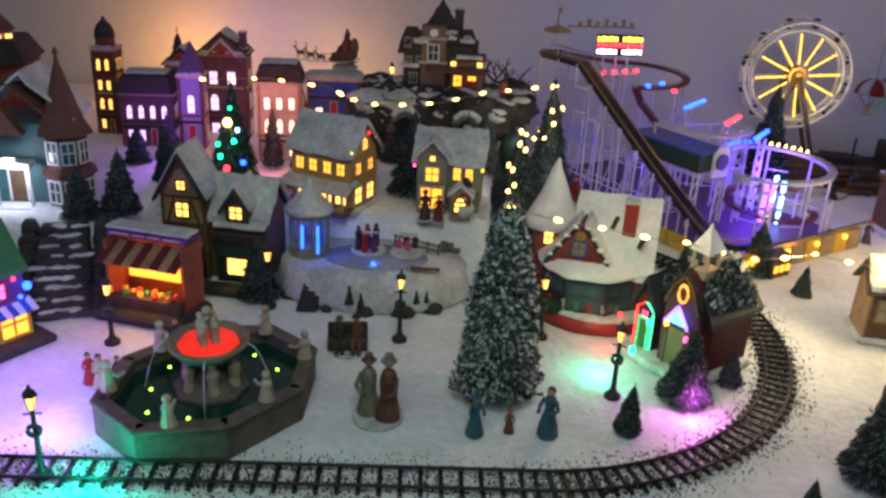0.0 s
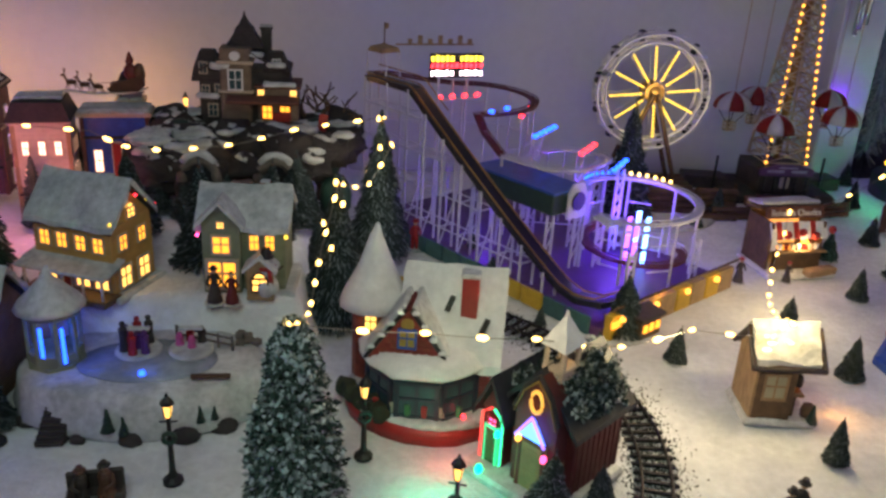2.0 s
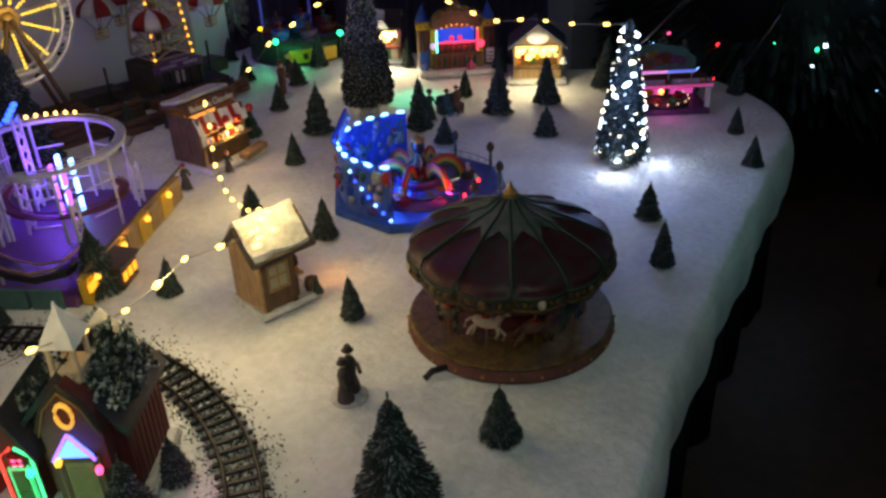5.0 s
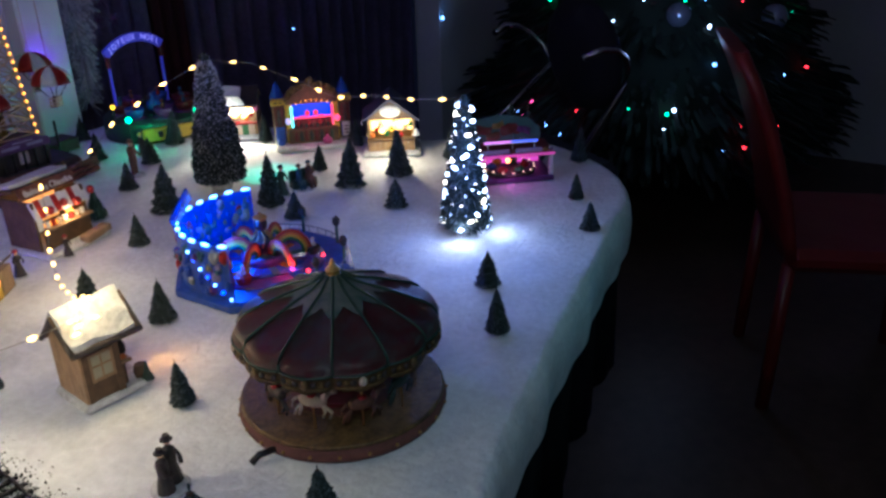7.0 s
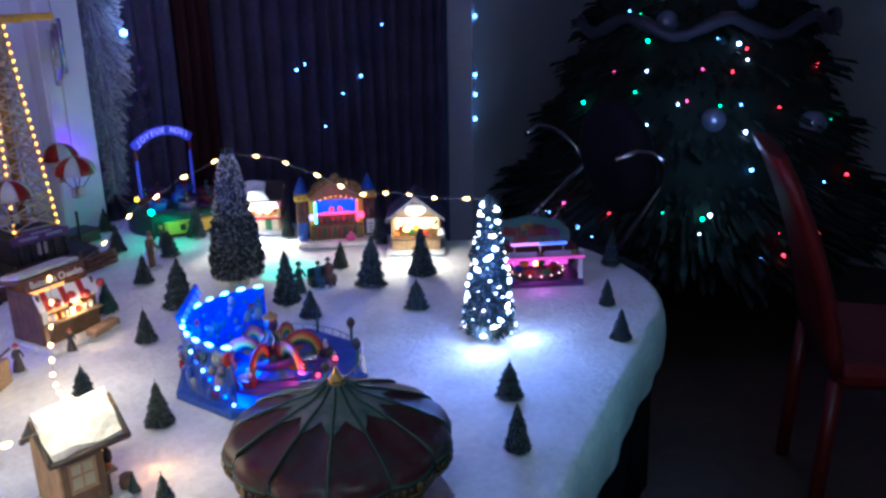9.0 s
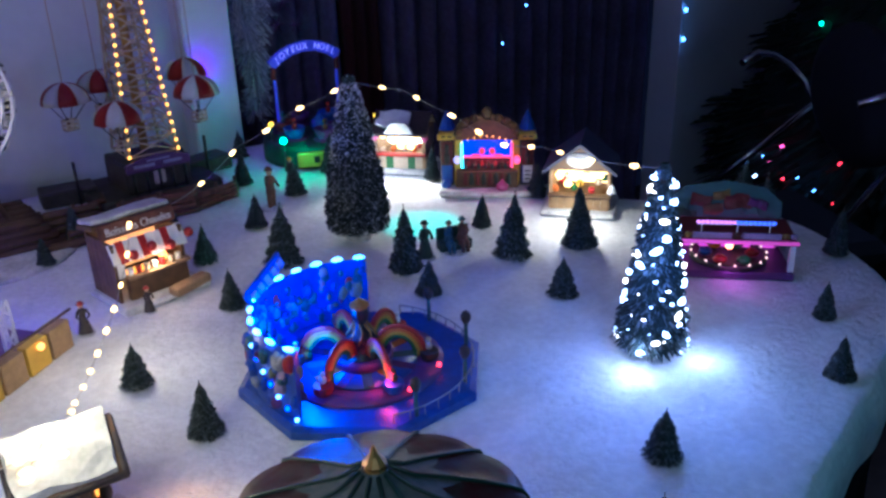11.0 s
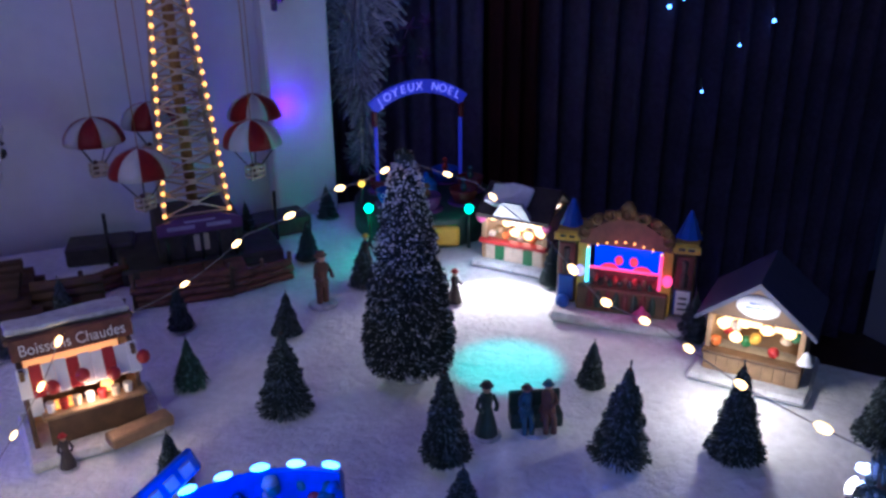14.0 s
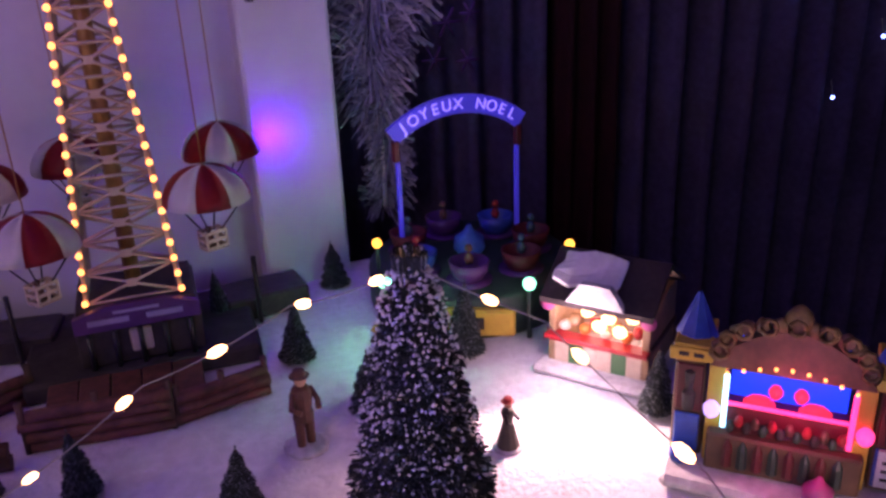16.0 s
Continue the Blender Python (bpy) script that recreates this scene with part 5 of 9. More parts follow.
window(t, 0.045, 0.022, 0.046, 0.032, pose(0, -0.0545, 0), WINGOLD, DKGREEN, cross=False)
door(t, -0.036, 0.010, 0.020, 0.045, pose(0, -0.0545, 0), DKGREEN, TAN)
window(t, -0.066, 0.028, 0.009, 0.014, pose(0, -0.0545, 0), WINGOLD, TAN, arch=True)
part("awning", lumpy(box(shape(), 0.045, -0.060, 0.060, 0.058, 0.022, 0.004, rx=25), 0.001, 60), DKGREEN, t)
part("step", lumpy(box(shape(), 0.0, -0.072, -0.002, 0.175, 0.035, 0.010, bevel=0.003), 0.001, 60), ROCK, t)
part("wall_lantern", lathe(shape(), [(0.002, 0.0), (0.005, 0.008), (0.005, 0.014), (0.0015, 0.02)], 6, x=0.076, y=-0.060, z=0.06), WINGOLD, t)

# market stall with striped awning
t = thing("market_stall", "open brick market stall with striped awning and glowing goods", "market stall", -0.340, 1.135, 0, -12, group="stalls")
part("base", lumpy(box(shape(), 0, -0.01, 0, 0.150, 0.085, 0.018, bevel=0.005), 0.0025, 50), ROCK, t)
part("back_wall", box(shape(), 0, 0.026, 0.016, 0.125, 0.008, 0.105, bevel=0.001), BRICK, t)
for s in (-1, 1):
    part("side_wall", box(shape(), s * 0.060, 0.002, 0.016, 0.006, 0.05, 0.10, bevel=0.001), BRICK, t)
# emissive panel stands in for lamplight behind the goods
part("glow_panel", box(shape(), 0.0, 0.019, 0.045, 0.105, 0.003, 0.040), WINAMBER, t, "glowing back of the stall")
part("counter", box(shape(), 0, -0.024, 0.016, 0.118, 0.022, 0.022, bevel=0.002), LOG, t)
for k in range(9):
    part("awning_stripe", box(shape(), -0.056 + 0.014 * k, -0.022, 0.098, 0.0138, 0.046, 0.0035, rx=24), TAN if k % 2 else DKRED, t)
for k in range(14):
    part("ware", lumpy(ball(shape(), -0.05 + 0.0077 * k, -0.026 + 0.006 * (k % 3 - 1), 0.043, 0.0055, n=7), 0.0012, 90, k), [ORANGEP, REDP, YELP, GREENP][k % 4], t)
part("sign_board", box(shape(), 0, 0.004, 0.118, 0.128, 0.03, 0.010, bevel=0.002), PURPLEP, t)
for x, w in ((-0.042, 0.030), (-0.012, 0.018), (0.012, 0.018), (0.040, 0.026)):
    part("sign_bar", box(shape(), x, -0.0115, 0.1225, w, 0.001, 0.0022), CREAM, t)
part("roof_snow", lumpy(box(shape(), 0, 0.006, 0.128, 0.132, 0.032, 0.005, bevel=0.002), 0.0015, 60), PACKED, t)

# victorian house on the upper level
t = thing("victorian_house", "brown victorian house with pointed turret and white porch", "house", -0.612, 1.38, 0.083, 6, group="village houses")
bm = courses(box(shape(), -0.03, 0.01, 0, 0.155, 0.10, 0.135, bevel=0.001), 0.155, 0.1, 0.0, 0.0, 0.006)
part("wall", bm, TEALG, t)
part("roof", slab_roof(shape(), 0.165, 0.11, 0.135, 0.07, 0.004), REDROOF, t, m=pose(-0.03, 0.01, 0))
snow_cap(t, 0.15, 0.09, 0.145, 0.068, 0.004, 0.006, 4.0)
part("turret", lathe(shape(), [(0.038, 0), (0.038, 0.050), (0.046, 0.055), (0.034, 0.066), (0.034, 0.118), (0.040, 0.120)], 8, x=0.055, y=-0.03), REDROOF, t, "eight-sided turret")
part("turret_roof", lathe(shape(), [(0.045, 0.120), (0.034, 0.140), (0.016, 0.195), (0.004, 0.235), (0.003, 0.245), (0.005, 0.25), (0.001, 0.258)], 8, x=0.055, y=-0.03), REDROOF, t, "pointed shingled turret roof")
for a in (-112, -68, -22):
    m = pose(0.055, -0.03, 0, 0, 0, a + 90) @ pose(0, -0.0325, 0)
    window(t, 0, 0.075, 0.018, 0.034, m, WINDIM)
    window(t, 0, 0.010, 0.020, 0.034, pose(0.055, -0.03, 0, 0, 0, a + 90) @ pose(0, -0.0362, 0), WINDIM)
part("porch", box(shape(), -0.025, -0.05, 0.066, 0.062, 0.034, 0.010, bevel=0.002), WHITEP, t)
part("porch_gable", prism(shape(), [(-0.028, 0), (0.028, 0), (0, 0.040)], -0.014, 0.014), REDROOF, t, m=pose(-0.03, -0.045, 0.12))
for x in (-0.052, 0.002):
    part("porch_post", tube(shape(), [(x, -0.062, 0), (x, -0.062, 0.067)], 0.003, 8), WHITEP, t)
door(t, -0.025, 0.004, 0.028, 0.054, pose(0, -0.0408, 0), BROWN)
part("porch_lamp", box(shape(), -0.025, -0.0415, 0.062, 0.032, 0.002, 0.004), light_mat("porch_white", (0.85, 0.85, 1.0), 8), t)
for k in range(4):
    part("step", box(shape(), -0.022, -0.075 - 0.007 * k, -0.004 * k - 0.004, 0.05, 0.012, 0.008, bevel=0.001), WHITEP, t)
window(t, -0.075, 0.075, 0.02, 0.03, pose(0, -0.0408, 0), WINDIM)
part("name_board", box(shape(), -0.03, -0.068, 0.078, 0.03, 0.002, 0.008), CREAM, t)

t = thing("bay_house", "dark house with a lit rooftop bay window", "house", -0.80, 1.62, ground(-0.8, 1.62), 12, group="village houses")
part("wall", courses(box(shape(), 0, 0, 0, 0.13, 0.10, 0.18, bevel=0.001), 0.13, 0.10, 0.0, 0.18, 0.006), BRICK, t)
part("roof", lathe(shape(), [(0.10, 0.18), (0.07, 0.22), (0.065, 0.222)], 4, a0=math.pi / 4), DKROOF, t)
part("bay", lathe(shape(), [(0.022, 0.205), (0.022, 0.235), (0.028, 0.238), (0.010, 0.26), (0.002, 0.27)], 6, x=0.02, y=-0.02), REDROOF, t)
for k in range(3):
    window(t, 0, 0.21, 0.014, 0.020, pose(0.02, -0.02, 0, 0, 0, -50 + 50 * k) @ pose(0, -0.0215, 0), WINGOLD)


# town row at the back
def town_house(name, label, x, y, rz, w, d, h, wall, roof, glass, rows, cols, top="flat", side=True):
    t = thing(name, label, "house", x, y, ground(x, y) - 0.002, rz, group="town houses")
    part("wall", courses(box(shape(), 0, 0, 0, w, d, h, bevel=0.001), w, d, 0.002, h, 0.0075), wall, t)
    part("cornice", box(shape(), 0, 0, h - 0.004, w * 1.1, d * 1.1, 0.008, bevel=0.001), CREAM, t)
    sw, sh = w / (cols + 0.6), h / (rows + 0.35)
    for i in range(1, rows):
        part("string_course", box(shape(), 0, 0, 0.004 + i * sh, w + 0.004, d + 0.004, 0.0032, bevel=0.0006), DKCLOTH if i % 2 else CREAM, t)
    for sx in (-1, 1):
        part("pilaster", box(shape(), sx * (w / 2 - 0.003), -d / 2 - 0.001, 0, 0.007, 0.004, h - 0.004, bevel=0.0006), REDROOF if wall is not CREAM else TAN, t)
        part("ledge_snow", lumpy(box(shape(), sx * w * 0.25, -d * 0.55, h + 0.003, w * 0.42, 0.007, 0.0045, bevel=0.0015), 0.002, 90, x + sx), PACKED, t)
    part("shop_cornice", box(shape(), 0, -d / 2 - 0.003, sh * 0.86, w * 0.94, 0.007, 0.004, bevel=0.0008), DKROOF, t)
    for sd, ww in (("front", w), ("right", d)) if side else (("front", w),):
        n = cols if sd == "front" else max(1, int(d / sw))
        for i in range(rows):
            for j in range(n):
                if i == 0 and sd == "front" and j == n // 2:
                    door(t, (j - (n - 1) / 2) * sw, 0.002, sw * 0.5, sh * 0.75, face("front", w, d), REDP, CREAM)
                else:
                    window(t, (j - (n - 1) / 2) * sw, 0.013 + i * sh, sw * 0.40, sh * 0.46, face(sd, w, d), glass, CREAM, arch=(i % 2 == 1))
    if top == "flat":
        part("roof_snow", lumpy(box(shape(), 0, 0, h + 0.004, w * 1.04, d * 1.04, 0.006, bevel=0.002), 0.0015, 60, x), PACKED, t)
    elif top == "mansard":
        part("roof", lathe(shape(), [(w * 0.78, h + 0.004), (w * 0.60, h + 0.035), (w * 0.1, h + 0.04)], 4, a0=math.pi / 4), roof, t)
        part("roof_snow", lumpy(box(shape(), 0, 0, h + 0.036, w * 0.8, d * 0.7, 0.006, bevel=0.002), 0.002, 60, x), PACKED, t)
    elif top == "gable":
        part("gable", prism(shape(), [(-w / 2, h), (w / 2, h), (0, h + w * 0.42)], -d / 2, d / 2), wall, t)
        part("roof", slab_roof(shape(), w, d, h + 0.002, w * 0.42, 0.004), roof, t)
        snow_cap(t, w * 0.9, d * 0.9, h + 0.006, w * 0.40, 0.002, 0.004, x * 7)
    elif top == "dome":
        part("drum", lathe(shape(), [(w * 0.42, h + 0.004), (w * 0.42, h + 0.02), (w * 0.48, h + 0.022)], 12), wall, t)
        part("dome", lathe(shape(), [(w * 0.46, h + 0.022), (w * 0.43, h + 0.034), (w * 0.30, h + 0.048), (w * 0.10, h + 0.056), (0.002, h + 0.064)], 14), DKROOF, t)
    elif top == "spire":
        part("spire", lathe(shape(), [(w * 0.72, h + 0.004), (w * 0.55, h + 0.02), (0.002, h + 0.065)], 4, a0=math.pi / 4), PURPLEP, t)
    return t


town_house("round_tower", "tall lit tower house with dark domed top", -0.665, 1.80, 0, 0.046, 0.046, 0.180, BRICK, DKROOF, WINGOLD, 4, 2, "dome")
town_house("brick_house", "purple-lit brick town house with dark roof", -0.555, 1.735, 8, 0.105, 0.07, 0.110, BRICKP, DKROOF, WINLILAC, 2, 4, "mansard")
town_house("lilac_house", "narrow lilac town house with pointed roof", -0.462, 1.725, 8, 0.050, 0.05, 0.150, LILAC, PURPLEP, WINLILAC, 2, 1, "spire")
t = town_house("red_house", "tall red-brick town house with snowy roof", -0.435, 1.875, 4, 0.10, 0.07, 0.190, BRICKP, DKROOF, WINLILAC, 3, 2, "gable")
part("pediment", prism(shape(), [(-0.030, 0), (0.030, 0), (0, 0.030)], -0.042, -0.034), BRICK, t, m=pose(0, 0, 0.188))
part("pediment_snow", slab_roof(shape(), 0.060, 0.010, 0.189, 0.030, 0.005, 0.004), PACKED, t, m=pose(0, -0.036, 0))
chimney(t, 0.040, 0.0, 0.200, 0.014, 0.030, BRICKP)
t = town_house("white_house", "cream corner town house with rose-lit windows", -0.302, 1.815, 8, 0.092, 0.07, 0.170, CREAM, DKROOF, WINPINK, 3, 3, "mansard")
chimney(t, -0.025, 0.01, 0.175, 0.010, 0.02, DKCLOTH)
t = town_house("arcade_house", "low blue arcade building with glowing arches", -0.195, 1.875, 6, 0.115, 0.06, 0.115, BLUEP, DKROOF, WINPINK, 1, 3, "flat")
town_house("domed_turret", "small round turret with dark dome", -0.180, 1.93, 6, 0.048, 0.04, 0.125, LILAC, DKROOF, WINPINK, 2, 1, "dome", side=False)
town_house("far_house", "small dark brick house behind the square", -0.515, 1.84, 5, 0.07, 0.05, 0.15, BRICK, DKROOF, WINGOLD, 2, 2, "gable", side=False)

# sleigh on a roof
t = thing("sleigh", "dark sleigh with laden rider and reindeer on a sloping wire", "sleigh", -0.222, 1.905, 0.236, 4)
part("ramp", ribbon_bar([(-0.068, 0, 0.006), (-0.02, 0, 0.0), (0.04, 0, 0.002), (0.078, 0, 0.010)], 0.012, 0.003), WHITEP, t, "thin pale carrying strip")
bm = shape()
prism(bm, [(0.012, 0.012), (0.018, 0.006), (0.062, 0.008), (0.072, 0.016), (0.072, 0.044), (0.060, 0.034), (0.030, 0.024), (0.016, 0.022)], -0.010, 0.010)
part("sled_body", bm, LOG, t)
part("runner", tube(shape(), [(0.008, 0, 0.012), (0.014, 0, 0.004), (0.07, 0, 0.006), (0.078, 0, 0.014)], 0.0018, 5), IRON, t)
bm = lumpy(ball(ball(shape(), 0.050, 0, 0.042, 0.013, 0.9, 0.8, 1.2, n=9), 0.050, 0, 0.062, 0.007, n=8), 0.003, 70)
cone(bm, 0.050, 0, 0.066, 0.006, 0.001, 0.012, 8)
part("rider_toy", bm, DKRED, t)
part("sack", lumpy(ball(shape(), 0.066, 0, 0.042, 0.012, 0.8, 0.9, 1.3, n=9), 0.003, 60), BROWN, t)
for k in range(3):
    bm = shape()
    x = -0.008 - 0.022 * k
    z = 0.014 + 0.004 * k
    ball(bm, x, 0, z, 0.0062, 1.6, 0.7, 0.8, n=8)
    tube(bm, [(x - 0.007, 0, z + 0.002), (x - 0.011, 0, z + 0.010)], 0.0022, 5)
    ball(bm, x - 0.013, 0, z + 0.012, 0.0032, 1.5, 0.8, 0.8, n=6)
    for lx in (-0.007, -0.004, 0.005, 0.008):
        tube(bm, [(x + lx, 0, z - 0.003), (x + lx * 1.4, 0, z - 0.012)], 0.0011, 4)
    for q in (-1, 1):
        tube(bm, [(x - 0.011, q * 0.001, z + 0.014), (x - 0.009, q * 0.004, z + 0.021), (x - 0.012, q * 0.005, z + 0.024)], 0.0008, 4)
    part("reindeer", bm, LOG, t)
part("rein", tube(shape(), [(-0.055, 0, 0.024), (-0.01, 0, 0.020), (0.02, 0, 0.022)], 0.0006, 4), IRON, t)
part("stay", tube(shape(), [(0.03, 0, 0.0), (0.02, 0.02, -0.08), (0.01, 0.03, -0.13)], 0.0014, 5), IRON, t)

# rocky stairway up to the upper level
t = thing("rock_stairway", "snow-dusted dark rock stairway to the upper level", "stairway", -0.490, 1.165, 0, 18)
rnd = random.Random(6)
for k in range(9):
    bm = shape()
    box(bm, 0, -0.062 + 0.0165 * k, 0, 0.085 - 0.002 * k, 0.03, 0.010 * (k + 1), bevel=0.003)
    bmesh.ops.subdivide_edges(bm, edges=bm.edges[:], cuts=2, use_grid_fill=True)
    part("step", lumpy(bm, 0.006, 70, k), ROCK, t)
    for q in range(5):
        part("step_snow", lumpy(ball(shape(), rnd.uniform(-0.036, 0.036), -0.066 + 0.0165 * k + rnd.uniform(-0.003, 0.004), 0.010 * (k + 1), rnd.uniform(0.005, 0.010), 1.5, 0.7, 0.3, n=7), 0.0028, 110, k + q), PACKED, t)
for s in (-1, 1):
    for k in range(7):
        part("boulder", lumpy(ball(shape(), s * 0.052, -0.05 + 0.022 * k, 0.008 + 0.012 * k, 0.018, 0.8, 1, 1, n=7), 0.006, 50, s + k), ROCK, t)

# purple corner shop
t = thing("corner_shop", "purple-lit corner shop with striped awning and green roof", "shop", -0.545, 1.0, 0, 58, group="village houses")
part("base", lumpy(box(shape(), 0, -0.01, 0, 0.17, 0.12, 0.012, bevel=0.003), 0.001, 50), ROCK, t)
part("wall", courses(box(shape(), 0, 0, 0.010, 0.13, 0.08, 0.10, bevel=0.001), 0.13, 0.08, 0.012, 0.10, 0.007), PURPLEP, t)
part("roof", slab_roof(shape(), 0.08, 0.13, 0.11, 0.05, 0.006), GREENP, t, m=pose(0, 0, 0, 0, 0, 90))
for k in range(6):
    part("awning_stripe", box(shape(), 0.022 + 0.009 * k, -0.047, 0.056, 0.0088, 0.024, 0.003, rx=28), WHITEP if k % 2 else BLUEP, t)
window(t, 0.044, 0.016, 0.036, 0.034, face("front", 0.13, 0.08), WINAMBER, YELP)
window(t, -0.02, 0.016, 0.03, 0.034, face("front", 0.13, 0.08), WINAMBER, YELP)
window(t, 0.03, 0.074, 0.016, 0.02, face("front", 0.13, 0.08), PINKLED, REDP)
part("blue_lamp", ball(shape(), 0.064, -0.05, 0.085, 0.006, n=8), BLUELED, t)
for x, z in ((0.05, 0.098), (0.056, 0.070)):
    part("small_lamp", ball(shape(), x, -0.045, z, 0.003, n=6), REDLED if z > 0.08 else BLUELED, t)

# round skating terrace with gazebo
t = thing("skating_terrace", "snowy round terrace with ice pond and gazebo", "skating pond", -0.035, 1.262, 0, 0)
bm = lathe(shape(), [(0.150, 0), (0.158, 0.008), (0.150, 0.03), (0.146, 0.050), (0.138, 0.057), (0.01, 0.058)], 40)
for v in bm.verts:
    v.co.y *= 0.62
part("terrace", lumpy(bm, 0.0035, 30), PACKED, t)
bm = lathe(shape(), [(0.082, 0), (0.082, 0.0016), (0.002, 0.002)], 26, x=0.005, y=-0.01, z=0.0585)
for v in bm.verts:
    v.co.y = -0.01 + (v.co.y + 0.01) * 0.62
part("ice", lumpy(bm, 0.0008, 40), ICE, t)
for k in range(11):
    part("stair_step", lumpy(box(shape(), -0.090 + 0.0012 * k, -0.092 + 0.0044 * k, 0, 0.030, 0.012, 0.006 + 0.0050 * k, bevel=0.001), 0.0008, 80, k), ROCK, t)
for x, y, r in ((-0.002, -0.094, 0.013), (0.055, -0.088, 0.017), (0.098, -0.07, 0.015), (-0.062, -0.090, 0.008), (-0.125, -0.05, 0.012)):
    part("boulder", lumpy(ball(shape(), x, y, 0.004, r, 1.2, 0.8, 0.9, n=9), 0.003, 60, x), ROCK, t)
for x, y, z, s in ((-0.025, -0.095, 0.018, 1.0), (-0.008, -0.097, 0.015, 0.75), (0.075, -0.083, 0.02, 0.7), (0.090, -0.078, 0.02, 0.6)):
    bm = shape()
    for k in range(4):
        cone(bm, x, y, z + 0.006 * k * s, 0.0085 * s * (1 - 0.2 * k), 0.002 * s, 0.010 * s, 9)
    part("moulded_pine", lumpy(bm, 0.0012, 120), DKGREEN, t)
part("log_bench", box(shape(), 0.085, -0.060, 0.064, 0.045, 0.007, 0.004, bevel=0.001), LOG, t)
bm = shape()
for k in range(5):
    tube(bm, [(0.03 + 0.018 * k, 0.045 - 0.008 * k, 0.058), (0.03 + 0.018 * k, 0.045 - 0.008 * k, 0.078)], 0.0018, 5)
for z in (0.066, 0.075):
    tube(bm, [(0.03, 0.045, z), (0.102, 0.013, z)], 0.0016, 5)
part("fence", bm, STONE, t)
part("pond_lamp", ball(shape(), 0.005, -0.045, 0.062, 0.004, n=8), BLUELED, t)

t = thing("gazebo", "pale green gazebo lit blue inside, snowy roof", "gazebo", -0.137, 1.262, 0.056, 0)
part("floor", lathe(shape(), [(0.034, 0), (0.034, 0.006), (0.002, 0.007)], 8), SAGE, t)
for k in range(8):
    a = math.pi / 8 + k * math.pi / 4
    part("post", box(shape(), 0.029 * math.cos(a), 0.029 * math.sin(a), 0.006, 0.005, 0.005, 0.062, rz=math.degrees(a), bevel=0.0006), SAGE, t)
    b = a + math.pi / 8
    part("rail", box(shape(), 0.027 * math.cos(b), 0.027 * math.sin(b), 0.006, 0.003, 0.02, 0.012, rz=math.degrees(b)), SAGE, t)
part("eave", lathe(shape(), [(0.033, 0.064), (0.036, 0.068), (0.036, 0.073), (0.03, 0.075)], 8, a0=math.pi / 8), SAGE, t)
part("roof", lumpy(lathe(shape(), [(0.040, 0.073), (0.036, 0.080), (0.018, 0.098), (0.006, 0.112), (0.002, 0.124)], 16), 0.0015, 60), PACKED, t, "conical snowy roof")
for x in (-0.006, 0.018):
    part("blue_tube", tube(shape(), [(x, -0.026, 0.01), (x, -0.026, 0.055)], 0.0022, 6), BLUELED, t)

for k, (x, y, c) in enumerate(((-0.045, 1.275, PURPLEP), (0.018, 1.275, PINKP))):
    t = thing("candy_sled" if k else "carol_stand", "toy group with snow on a small base on the ice", "toy group", x, y, 0.0585, 0)
    part("base", lathe(shape(), [(0.028, 0), (0.028, 0.004), (0.024, 0.006)], 16), PACKED, t)
    for j in range(7 if not k else 4):
        bm = shape()
        a = j * 0.9
        q = 0.017 if j else 0.0
        hh = (0.048 if not k else 0.03) * (0.7 + 0.3 * math.sin(j * 2.0) ** 2)
        lathe(bm, [(0.006, 0.005), (0.0045, hh * 0.5), (0.0055, hh * 0.75), (0.002, hh * 0.8)], 8, x=q * math.cos(a), y=q * math.sin(a))
        ball(bm, q * math.cos(a), q * math.sin(a), hh * 0.88, 0.0038, n=7)
        part("toy_figure", bm, [c, DKCLOTH, REDP][j % 3], t)
    part("top_snow", lumpy(box(shape(), 0, 0, 0.03, 0.03, 0.008, 0.004, bevel=0.001), 0.001, 90), PACKED, t)
t = thing("sack_stack", "grey stacked parcels with snow near the snowman", "parcels", 0.085, 1.292, 0.05)
for k in range(5):
    part("parcel", lumpy(box(shape(), 0.010 * (k % 3 - 1), 0.006 * (k % 2), 0.008 * (k // 3) + 0.006, 0.011, 0.010, 0.009, rz=k * 25, bevel=0.001), 0.001, 90, k), STONE, t)


# ---------------- snow-roofed bakery shop ----------------
REDBRICK = mat("red_brick", (0.30, 0.040, 0.030), 0.7, vary=0.5, grain=90, bump=0.4, spots=60)
t = thing("brick_shop", "red-brick shop with bay front and thick snowy roof", "shop", 0.312, 1.243, 0, -14, group="village houses")
t.scale = (1.10, 1.0, 1.15)
part("base", lumpy(lathe(shape(), [(0.098, 0), (0.099, 0.014), (0.094, 0.018), (0.02, 0.019)], 22), 0.002, 45), REDP, t, "rounded red base skirt")
part("base_snow", lumpy(lathe(shape(), [(0.096, 0.016), (0.094, 0.021), (0.086, 0.024), (0.02, 0.025)], 26), 0.004, 55), PACKED, t, "snow on the base")
part("wall", courses(box(shape(), 0, 0.01, 0.018, 0.135, 0.095, 0.058, bevel=0.001), 0.135, 0.095, 0.02, 0.075, 0.005), DKRED, t)
NAVY = mat("dark_navy_paint", (0.018, 0.024, 0.045), 0.5, vary=0.35, grain=90, bump=0.15)
part("bay", lathe(shape(), [(0.066, 0.020), (0.066, 0.066), (0.071, 0.069), (0.071, 0.073)], 8, x=-0.005, y=-0.020, a0=math.pi / 8), NAVY, t, "dark navy bay shopfront")
for a in (-135, -90, -45):
    m = pose(-0.005, -0.020, 0, 0, 0, a + 90) @ pose(0, -0.0614, 0)
    window(t, 0, 0.027, 0.038, 0.034, m, WINDIM, NAVY)
